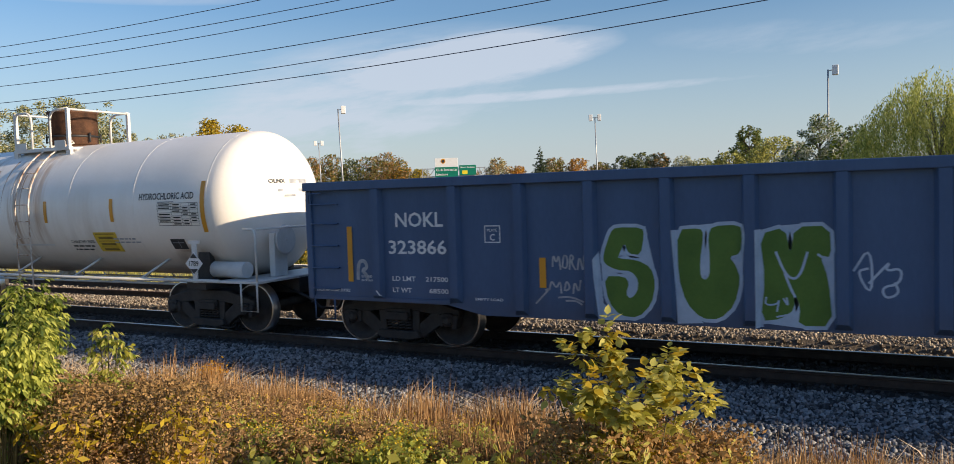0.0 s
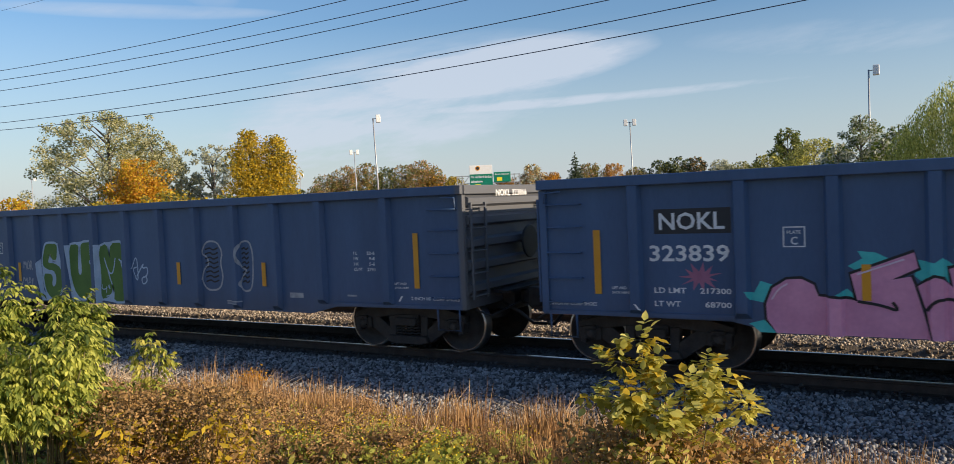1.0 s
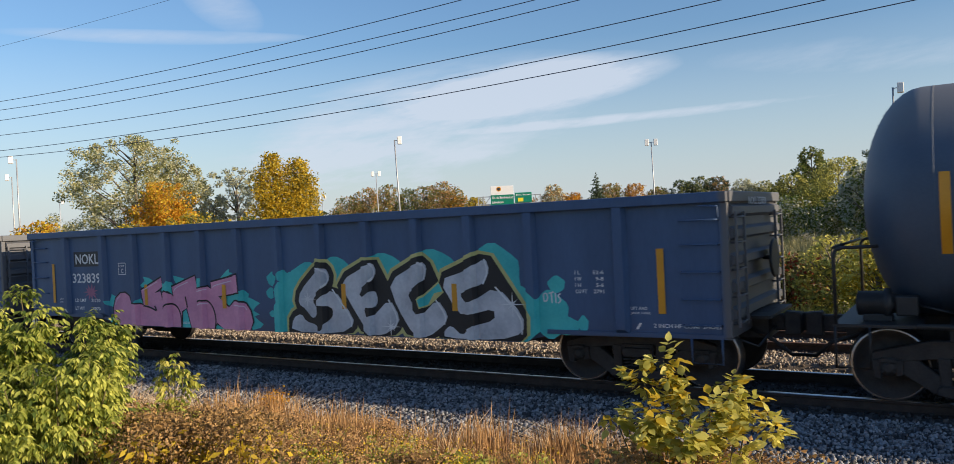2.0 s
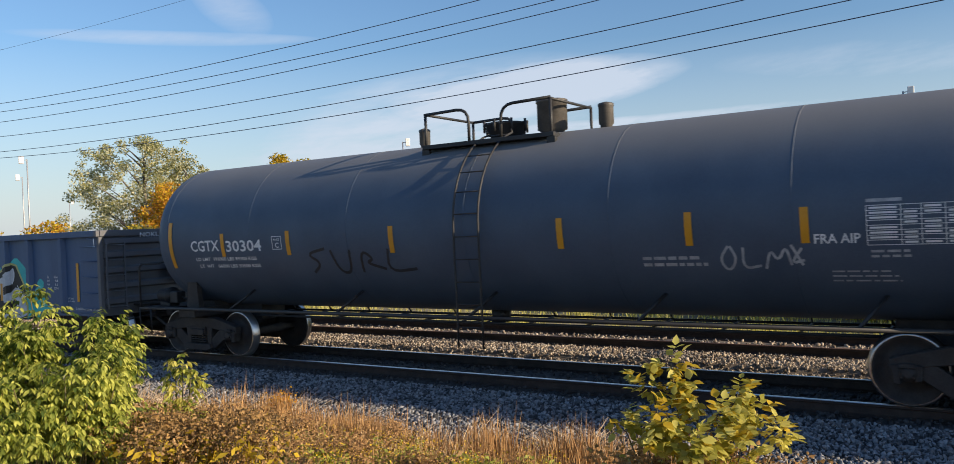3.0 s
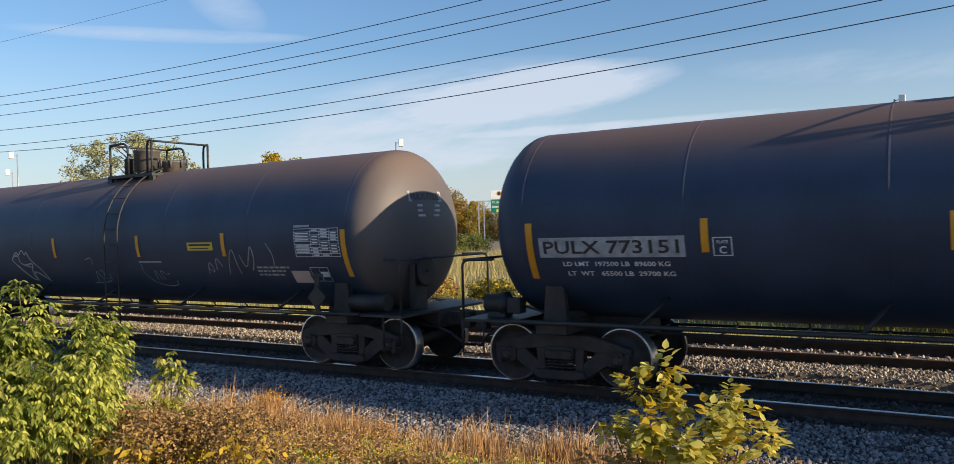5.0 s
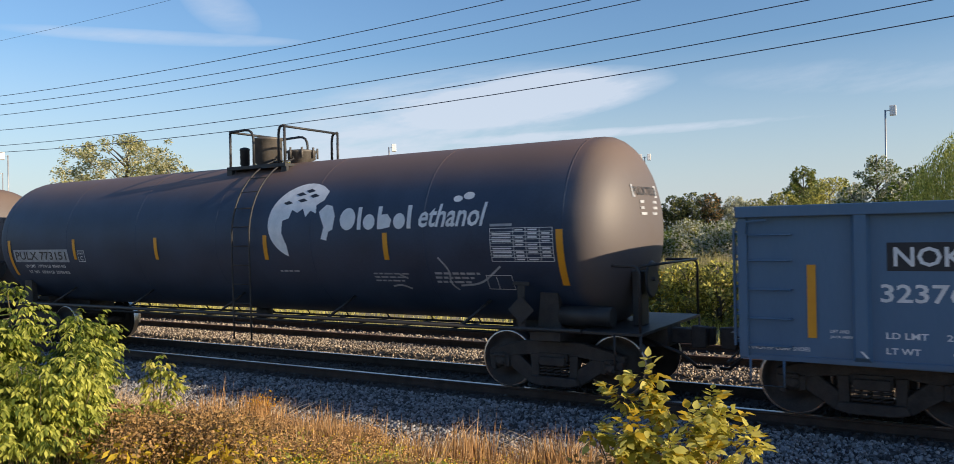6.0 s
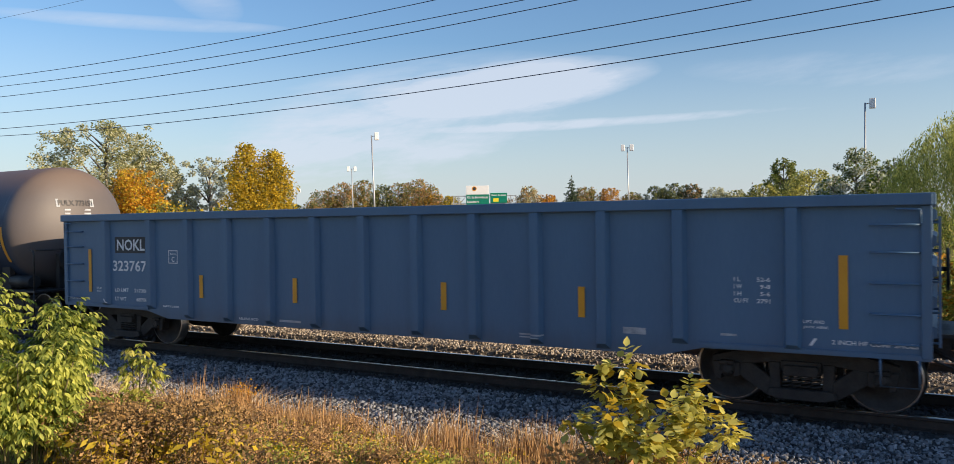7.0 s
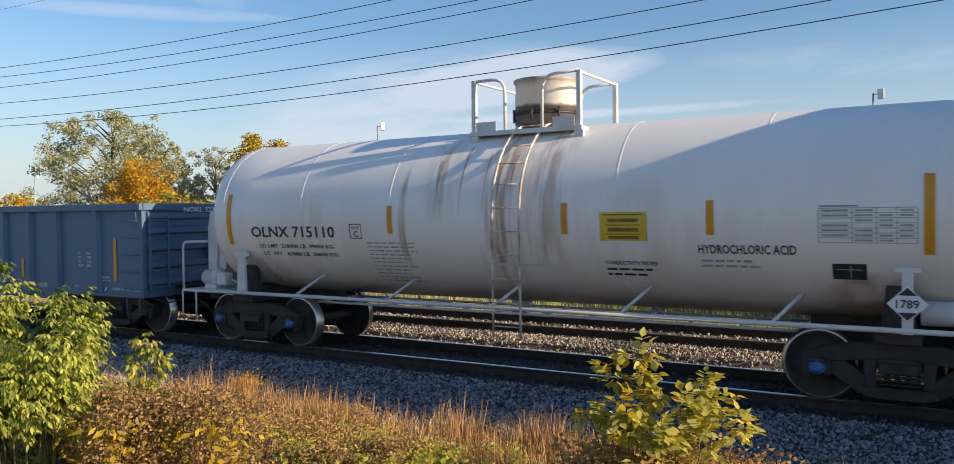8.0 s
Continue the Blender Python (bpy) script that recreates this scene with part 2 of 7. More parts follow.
CABLE = material("black_cable", (.05, .065, .10), (.08, .095, .14), 3, .6, 0, 0)
ROOF = material("dark_roof_shingle", (.035, .045, .04), (.06, .07, .065), 1, .85, 0, .3, 12)
SIDING = material("grey_siding", (.11, .12, .12), (.16, .165, .165), 1, .7, 0, .1, 10, (1, 1, 8))
SOIL = material("dry_soil_and_litter", (.12, .10, .062), (.26, .218, .135), .8, .95, 0, .6, 12)
BED = material("ballast_bed", (.03, .03, .034), (.075, .073, .072), 9, .95, 0, 1.0, 28)
STONE = material("crushed_ballast_stone", (.036, .038, .043), (.33, .335, .345), 4, .85, 0, .3, 30, island=1.0, spread=.9)
STONE_DARK = material("dark_ballast_stone", (.026, .025, .027), (.085, .080, .078), 4, .8, 0, .3, 30, island=1.0, spread=.9)
STONE_TAN = material("tan_ballast_stone", (.10, .072, .050), (.50, .42, .32), 4, .85, 0, .3, 30, island=1.0, spread=.9)
BED_TAN = material("tan_ballast_bed", (.09, .07, .05), (.22, .18, .14), 9, .95, 0, 1.0, 28)
BARK = material("grey_bark", (.09, .075, .06), (.2, .175, .15), 4, .9, 0, .5)
TWIG = material("green_brown_twig", (.07, .06, .025), (.16, .13, .05), 6, .8, 0, .2)
L_GREEN = leafy("fresh_green_leaf", (.12, .17, .02), (.74, .74, .17), .75)
L_YELLOW = leafy("yellowing_leaf", (.30, .28, .03), (.90, .82, .24), .8)
L_BUSH = leafy("deep_green_leaf", (.06, .105, .022), (.20, .24, .05))
L_POPLAR = leafy("grey_green_leaf", (.36, .37, .20), (.72, .68, .43))
L_SILVER = leafy("silvery_leaf", (.34, .37, .28), (.60, .61, .50))
L_ORANGE = leafy("orange_leaf", (.48, .21, .02), (.74, .42, .05))
L_GOLD = leafy("gold_leaf", (.42, .30, .022), (.72, .52, .05))
L_RUSSET = leafy("russet_leaf", (.32, .20, .08), (.60, .34, .13))
L_WOOD = leafy("wood_edge_leaf", (.13, .16, .045), (.34, .32, .10))
L_DARK = leafy("dark_conifer_needle", (.045, .075, .04), (.12, .15, .08))
L_WILLOW = leafy("willow_leaf", (.22, .27, .055), (.60, .58, .15))
L_RED = leafy("red_leaf", (.20, .035, .02), (.42, .12, .05))
STRAW = leafy("dry_straw", (.36, .25, .15), (.90, .73, .50), .9, .25)
RUSSET_GRASS = leafy("russet_dry_stalk", (.17, .080, .034), (.68, .42, .18), .9, .25)
REED = leafy("pale_field_grass", (.27, .25, .09), (.55, .46, .22), .8, .25)
FLOWER = leafy("yellow_flower", (.5, .33, .01), (.75, .55, .03), .6, .2)


# ---- shape helpers ----
def link(name, me, mats, parent=None, label=""):
    for m in (mats if isinstance(mats, (list, tuple)) else [mats]):
        me.materials.append(m)
    ob = new(name, me)
    ob.parent = parent
    if label:
        ob["label"] = label
    return ob


def part(name, bm, mats, parent=None, label="", smooth=False):
    me = bpy.data.meshes.new(name)
    bm.to_mesh(me)
    bm.free()
    if smooth:
        for p in me.polygons:
            p.use_smooth = True
    return link(name, me, mats, parent, label)


def grid_mesh(name, verts, faces, mats, parent=None, label=""):
    """A mesh from computed arrays: verts (n, 3), faces (m, k)."""
    me = bpy.data.meshes.new(name)
    v, f = np.asarray(verts, dtype=np.float32), np.asarray(faces, dtype=np.int32)
    me.vertices.add(len(v))
    me.vertices.foreach_set("co", v.ravel())
    me.loops.add(f.size)
    me.loops.foreach_set("vertex_index", f.ravel())
    me.polygons.add(len(f))
    me.polygons.foreach_set("loop_start", np.arange(0, f.size, f.shape[1], dtype=np.int32))
    me.update(calc_edges=True)
    me.validate()
    return link(name, me, mats, parent, label)


def thing(name, m, label, category, group="", kind=""):
    ob = new(name)
    ob.empty_display_size = 0.2
    ob.matrix_basis = m
    return tagged(ob, label, category, group, kind)


def box(bm, x0, x1, y0, y1, z0, z1, bevel=0.0):
    vs = [bm.verts.new((x, y, z)) for x in (x0, x1) for y in (y0, y1) for z in (z0, z1)]
    fs = [bm.faces.new([vs[i] for i in q]) for q in ((0, 1, 3, 2), (4, 6, 7, 5), (0, 4, 5, 1), (2, 3, 7, 6), (0, 2, 6, 4), (1, 5, 7, 3))]
    if bevel:
        es = list({e for f in fs for e in f.edges})
        bmesh.ops.bevel(bm, geom=es, offset=bevel, segments=2, affect="EDGES", profile=0.5)
    return bm


def slab(bm, outline, y0, y1):
    """A prism: an outline of (x, z) carried from y0 to y1."""
    a = [bm.verts.new((x, y0, z)) for x, z in outline]
    b = [bm.verts.new((x, y1, z)) for x, z in outline]
    n = len(a)
    fs = [bm.faces.new(a), bm.faces.new(b[::-1])]
    for i in range(n):
        fs.append(bm.faces.new((a[i], b[i], b[(i + 1) % n], a[(i + 1) % n])))
    bmesh.ops.recalc_face_normals(bm, faces=fs)
    return bm


def tube(bm, pts, r, seg=8, r_end=None, caps=True):
    """A round bar along a line of points."""
    pts = [Vector(p) for p in pts]
    rings, up = [], Vector((0, 0, 1))
    for i, p in enumerate(pts):
        d = (pts[min(i + 1, len(pts) - 1)] - pts[max(i - 1, 0)]).normalized()
        if abs(d.dot(up)) > 0.95:
            up = Vector((1, 0, 0)) if abs(d.x) < 0.9 else Vector((0, 1, 0))
        a = d.cross(up).normalized()
        b = a.cross(d)
        up = b
        k = i / max(1, len(pts) - 1)
        rr = r if r_end is None else r + (r_end - r) * k
        rings.append([bm.verts.new(p + (a * math.cos(q) + b * math.sin(q)) * rr) for q in (2 * math.pi * j / seg for j in range(seg))])
    for u, v in zip(rings, rings[1:]):
        for j in range(seg):
            bm.faces.new((u[j], u[(j + 1) % seg], v[(j + 1) % seg], v[j])).smooth = True
    if caps:
        bm.faces.new(rings[0][::-1])
        bm.faces.new(rings[-1])
    return bm


def bend(pts, cut=.12):
    """Round the corners of a bent bar: each inner corner becomes a short arc."""
    pts = [Vector(p) for p in pts]
    out = [pts[0]]
    for a, b, c in zip(pts, pts[1:], pts[2:]):
        d0, d1 = min(cut, (b - a).length * .45), min(cut, (c - b).length * .45)
        p, q = b + (a - b).normalized() * d0, b + (c - b).normalized() * d1
        out += [p * (1 - k) ** 2 + b * 2 * k * (1 - k) + q * k ** 2 for k in (0, .25, .5, .75, 1)]
    return out + [pts[-1]]


def lathe(bm, profile, axis="z", seg=24, at=(0, 0, 0), index=None):
    """Turn a profile of (along, radius) about an axis through at."""
    rings = []
    for k, r in profile:
        ring = []
        for j in range(seg):
            q = 2 * math.pi * j / seg
            c, s = r * math.cos(q), r * math.sin(q)
            co = {"x": (k, c, s), "y": (s, k, c), "z": (c, s, k)}[axis]
            ring.append(bm.verts.new((co[0] + at[0], co[1] + at[1], co[2] + at[2])))
        rings.append(ring)
    for i, (u, v) in enumerate(zip(rings, rings[1:])):
        for j in range(seg):
            f = bm.faces.new((u[j], u[(j + 1) % seg], v[(j + 1) % seg], v[j]))
            f.smooth = True
            if index:
                f.material_index = index[i]
    bm.faces.new(rings[0][::-1])
    bm.faces.new(rings[-1])
    return bm


def arc(c, r, a0, a1, n, plane="xz", y=0.0):
    out = []
    for i in range(n + 1):
        q = radians(a0 + (a1 - a0) * i / n)
        p = (c[0] + r * math.cos(q), c[1] + r * math.sin(q))
        out.append((p[0], y, p[1]) if plane == "xz" else p)
    return out


# ---- lettering ----
WORDS = ["NOKL", "323866", "323839", "323767", "C", "PLATE", "LD LMT", "217300", "217500", "LT WT", "68700", "68500", "2 INCH HF COMP SHOES", "LIFT AND", "JACK HERE",
         "I L", "52-6", "I W", "9-8", "I H", "5-6", "CU FT", "2791", "RELEASE ROD", "EMPTY LOAD", "NOKL 323866", "NOKL 323839", "NOKL 323767",
         "OLNX 715110", "OLNX", "HYDROCHLORIC ACID", "LD LMT  218400 LB  99050 KG", "LT  WT   67600 LB  30650 KG", "1789", "CONDUCTIVITY TESTED",
         "CGTX", "30304", "CGTX 30304", "LD LMT  196900 LBS 89300 KGS", "LT  WT   66000 LBS 30500 KGS", "FRA AIP",
         "PULX 773221", "PULX 773151", "LD LMT  197500 LB  89600 KG", "LT  WT   65500 LB  29700 KG", "Ch. du Bord-du-Lac", "Lakeshore", "Boul. St-Jean", "41", "Z.D.", "ethanol"]
GLYPHS = {}


def make_glyphs():
    obs = []
    for w in WORDS:
        cu = bpy.data.curves.new("word", "FONT")
        cu.body, cu.resolution_u, cu.offset = w, 2, 0.018
        obs.append(new("word", cu))
    dg = bpy.context.evaluated_depsgraph_get()
    for w, ob in zip(WORDS, obs):
        GLYPHS[w] = bpy.data.meshes.new_from_object(ob.evaluated_get(dg))
    for ob in obs:
        cu = ob.data
        bpy.data.objects.remove(ob)
        bpy.data.curves.remove(cu)


make_glyphs()


def word_bm(w, x0, x1, z0, z1):
    """A word fitted into a box of the (x, z) plane."""
    bm = bmesh.new()
    bm.from_mesh(GLYPHS[w])
    xs, zs = [v.co.x for v in bm.verts], [v.co.y for v in bm.verts]
    a, b, c, d = min(xs), max(xs), min(zs), max(zs)
    for v in bm.verts:
        v.co = Vector((x0 + (v.co.x - a) / (b - a) * (x1 - x0), 0, z0 + (v.co.y - c) / (d - c) * (z1 - z0)))
    return bm


def rect_bm(*rects):
    bm = bmesh.new()
    for x0, x1, z0, z1 in rects:
        bm.faces.new([bm.verts.new(p) for p in ((x0, 0, z0), (x1, 0, z0), (x1, 0, z1), (x0, 0, z1))])
    return bm


def shape_bm(*outlines):
    bm = bmesh.new()
    for pts in outlines:
        bm.faces.new([bm.verts.new((x, 0, z)) for x, z in pts])
    bm.normal_update()
    bmesh.ops.triangulate(bm, faces=bm.faces[:])
    return bm


def strokes(put, name, mat, width, lines, lift):
    for l in lines:
        put(name, stroke_bm(width, l), mat, "", lift)


def stroke_bm(width, *lines):
    """Flat painted strokes along lines of (x, z), smoothed, with round ends."""
    bm = bmesh.new()
    for pts in lines:
        p = [Vector((x, z)) for x, z in pts]
        for _ in range(2):
            q = [p[0]]
            for a, b in zip(p, p[1:]):
                q += [a * .75 + b * .25, a * .25 + b * .75]
            p = q + [p[-1]]
        left, right = [], []
        for i, c in enumerate(p):
            d = p[min(i + 1, len(p) - 1)] - p[max(i - 1, 0)]
            d = d.normalized() if d.length else Vector((1, 0))
            n = Vector((-d.y, d.x)) * width / 2
            left.append(bm.verts.new((c.x + n.x, 0, c.y + n.y)))
            right.append(bm.verts.new((c.x - n.x, 0, c.y - n.y)))
        for i in range(len(p) - 1):
            bm.faces.new((left[i], right[i], right[i + 1], left[i + 1]))
    return bm


def smooth_loop(pts, rounds=2):
    p = [Vector(q) for q in pts]
    for _ in range(rounds):
        q = []
        for a, b in zip(p, p[1:] + p[:1]):
            q += [a * .78 + b * .22, a * .22 + b * .78]
        p = q
    return [(v.x, v.y) for v in p]


def grown(pts, d):
    """An outline widened by d."""
    p = [Vector(q) for q in pts]
    area = sum(a.x * b.y - b.x * a.y for a, b in zip(p, p[1:] + p[:1]))
    s = 1 if area > 0 else -1
    out = []
    for i, c in enumerate(p):
        e = (p[(i + 1) % len(p)] - p[i - 1])
        e = e.normalized() if e.length else Vector((1, 0))
        out.append((c.x + e.y * d * s, c.y - e.x * d * s))
    return out


def hull(pts, d):
    """The convex outline round some points, widened by d."""
    p = sorted(set(pts))

    def chain(seq):
        out = []
        for q in seq:
            while len(out) > 1 and (out[-1][0] - out[-2][0]) * (q[1] - out[-2][1]) - (out[-1][1] - out[-2][1]) * (q[0] - out[-2][0]) <= 0:
                out.pop()
            out.append(q)
        return out[:-1]
    return grown(chain(p) + chain(p[::-1]), d)


def ring_bm(pts, d):
    """A band of width d round an outline."""
    bm = bmesh.new()
    inner, outer = grown(pts, -.012), grown(pts, d)
    a = [bm.verts.new((x, 0, z)) for x, z in inner]
    b = [bm.verts.new((x, 0, max(.662, z))) for x, z in outer]
    n = len(a)
    for i in range(n):
        bm.faces.new((a[i], a[(i + 1) % n], b[(i + 1) % n], b[i]))
    return bm


def drape(name, bm, mat, parent, surface, cuts_x=(), cut_z=0.0, lift=0.004, label=""):
    """Lay a flat (x, z) shape on a surface y(x, z), as thin paint."""
    if not bm.verts:
        bm.free()
        return None
    x0, x1 = min(v.co.x for v in bm.verts), max(v.co.x for v in bm.verts)
    z0, z1 = min(v.co.z for v in bm.verts), max(v.co.z for v in bm.verts)
    planes = [((c, 0, 0), (1, 0, 0)) for c in cuts_x if x0 < c < x1]
    if cut_z:
        k = math.ceil(z0 / cut_z)
        while k * cut_z < z1:
            planes.append(((0, 0, k * cut_z), (0, 0, 1)))
            k += 1
    for co, no in planes:
        bmesh.ops.bisect_plane(bm, geom=bm.verts[:] + bm.edges[:] + bm.faces[:], plane_co=co, plane_no=no, dist=1e-5)
    for v in bm.verts:
        v.co.y = surface(v.co.x, v.co.z) - lift
    bm.normal_update()
    flip = [f for f in bm.faces if f.normal.y > 0]
    bmesh.ops.reverse_faces(bm, faces=flip)
    return part(name, bm, mat, parent, label)


# ---- running gear ----
YT, SPEED = 11.87, 13.85      # centre line of the near track; metres a second
WHEEL_R, WHEEL_X = 0.457, 0.92      # wheel radius; axle from the truck centre
WHEELSETS = []      # (wheelset, x on its truck), keyed in motions()
CARS = []           # (car, x at the start)


def wheelset_mesh():
    bm = bmesh.new()
    lathe(bm, [(-1.06, .06), (-1.06, .085), (-.86, .085), (-.82, .09), (.82, .09), (.86, .085), (1.06, .085), (1.06, .06)], "y", 14, index=[0] * 7)
    for s in (-1, 1):
        prof = [(.83, .10), (.825, .20), (.795, .24), (.79, .36), (.825, .385), (.828, .428), (.828, .444), (.822, .452), (.71, .459), (.685, .485), (.672, .482), (.672, .40), (.70, .37), (.72, .24), (.68, .19), (.68, .10)]
        lathe(bm, [(s * k, r) for k, r in prof], "y", 36, index=[0, 0, 0, 0, 0, 1, 1, 1, 1, 1, 0, 0, 0, 0, 0])
    bmesh.ops.recalc_face_normals(bm, faces=bm.faces[:])
    me = bpy.data.meshes.new("wheelset")
    bm.to_mesh(me)
    bm.free()
    me.materials.append(GRIMY)
    me.materials.append(BRIGHT)
    return me


def side_frame_mesh():
    bm = bmesh.new()
    y0, y1 = -.075, .075
    slab(bm, [(-1.12, .50), (-1.12, .63), (-.86, .70), (-.46, .80), (.46, .80), (.86, .70), (1.12, .63), (1.12, .50), (.80, .53), (.36, .585), (-.36, .585), (-.80, .53)], y0, y1)
    for s in (-1, 1):
        slab(bm, [(s * .62, .57), (s * .88, .55), (s * .80, .40), (s * .44, .16), (s * .28, .16), (s * .28, .31)], y0 + .01, y1 - .01)
        slab(bm, [(s * .25, .60), (s * .40, .60), (s * .37, .25), (s * .25, .25)], y0 - .01, y1)
        slab(bm, [(s * .76, .56), (s * 1.11, .56), (s * 1.08, .33), (s * 1.00, .31), (s * .99, .50), (s * .86, .50), (s * .84, .35), (s * .76, .37)], y0 - .03, y1)
        slab(bm, [(s * .84, .58), (s * 1.01, .58), (s * 1.03, .52), (s * .82, .52)], y0 - .06, y1)
    slab(bm, [(-.42, .17), (-.38, .27), (.38, .27), (.42, .17), (.26, .13), (-.26, .13)], y0 - .07, y1 + .06)
    slab(bm, [(-.22, .50), (-.20, .44), (.20, .44), (.22, .50), (.20, .575), (-.20, .575)], y0 - .09, y1)
    bmesh.ops.bevel(bm, geom=bm.edges[:], offset=.012, segments=1, affect="EDGES")
    me = bpy.data.meshes.new("side_frame")
    bm.to_mesh(me)
    bm.free()
    me.materials.append(GRIMY)
    return me


def spring_mesh():
    bm = bmesh.new()
    tube(bm, [(.055 * math.cos(q), .055 * math.sin(q), .27 + .24 * q / (2 * math.pi * 5)) for q in (2 * math.pi * 5 * i / 60 for i in range(61))], .017, 5)
    me = bpy.data.meshes.new("spring")
    bm.to_mesh(me)
    bm.free()
    me.materials.append(GRIMY)
    return me


def cap_mesh():
    bm = bmesh.new()
    lathe(bm, [(0, .10), (-.03, .10), (-.045, .07), (-.06, .065), (-.065, .03)], "y", 16)
    for k in range(3):
        q = 2 * math.pi * k / 3
        lathe(bm, [(-.045, .016), (-.075, .016)], "y", 6, (.075 * math.sin(q), 0, .075 * math.cos(q)))
    me = bpy.data.meshes.new("bearing_cap")
    bm.to_mesh(me)
    bm.free()
    return me


M_WHEEL, M_FRAME, M_SPRING, M_CAP = wheelset_mesh(), side_frame_mesh(), spring_mesh(), cap_mesh()


def truck(car, xc, caps):
    bm = bmesh.new()
    slab(bm, [(-.24, .52), (-.2, .44), (.2, .44), (.24, .52), (.24, .62), (-.24, .62)], -1.1, 1.1)
    lathe(bm, [(.60, .30), (.74, .30), (.78, .2)], "z", 18)
    t = part("truck", bm, GRIMY, car)
    t.location = (xc, 0, 0)
    for s in (-1, 1):
        f = new("side_frame", M_FRAME)
        f.parent, f.location = t, (0, s * .98, 0)
        if s > 0:
            f.rotation_euler = (0, 0, math.pi)
        for k in (-.17, -.06, .06, .17):
            sp = new("spring", M_SPRING)
            sp.parent, sp.location = t, (k, s * 1.03, 0)
        w = new("wheelset", M_WHEEL)
        w.parent = t
        WHEELSETS.append((w, s * WHEEL_X))
        for y in (-1, 1):
            c = bpy.data.objects.new("bearing_cap", M_CAP)
            scene.collection.objects.link(c)
            c.parent, c.location = t, (s * WHEEL_X, y * 1.06, WHEEL_R)
            if y > 0:
                c.rotation_euler = (0, 0, math.pi)
            if not M_CAP.materials:
                M_CAP.materials.append(GRIMY)
            c.material_slots[0].link = "OBJECT"
            c.material_slots[0].material = caps
    bm = bmesh.new()
    for s in (-1, 1):
        tube(bm, [(s * .42, -.9, .40), (s * .42, .9, .40)], .045, 6)
        for y in (-.75, .75):
            slab(bm, [(s * .40, .28), (s * .46, .27), (s * .47, .62), (s * .42, .62)], y - .05, y + .05)
    part("brake_beam", bm, GRIMY, t)
    return t


def coupler(car, s, x_in, x_face):
    bm = bmesh.new()
    slab(bm, [(s * x_in, .72), (s * (x_face - .22), .74), (s * (x_face - .22), .96), (s * x_in, .98)], -.09, .09)
    slab(bm, [(s * (x_face - .24), .68), (s * (x_face - .02), .70), (s * (x_face - .02), 1.0), (s * (x_face - .24), 1.02)], -.17, .02)
    slab(bm, [(s * (x_face - .14), .72), (s * (x_face + .05), .72), (s * (x_face + .05), .98), (s * (x_face - .14), .98)], .03, .16)
    bmesh.ops.bevel(bm, geom=bm.edges[:], offset=.015, segments=1, affect="EDGES")
    c = part("coupler", bm, GRIMY, car)
    bm = bmesh.new()
    tube(bm, [(s * (x_in + .05), -.35, .86), (s * (x_face - .35), -.30, .62), (s * (x_face - .15), -.2, .42), (s * (x_face + .02), -.05, .40)], .028, 6)
    part("brake_hose", bm, BLACK_STEEL, c)
    return c


# ---- gondola ----
POSTS = (-6.70, -5.30, -4.22, -3.16, -2.10, -1.05, 0.0, 1.05, 2.10, 3.14, 4.16, 5.22, 6.62)
HALF, WALL, FACE = 8.10, -1.505, -1.60


def gondola_side(x, z):
    for p in POSTS:
        d = abs(x - p)
        if d < .065:
            return FACE
        if d < .105:
            return FACE + (WALL - FACE) * (d - .065) / .04
    return WALL


GON_CUTS = [p + d for p in POSTS for d in (-.105, -.065, .065, .105)]


def ladder(bm, x0, x1, y, z_list, out, r=.013):
    for z in z_list:
        tube(bm, [(x0, y, z), (x0, y - out, z), (x1, y - out, z), (x1, y, z)], r, 6)


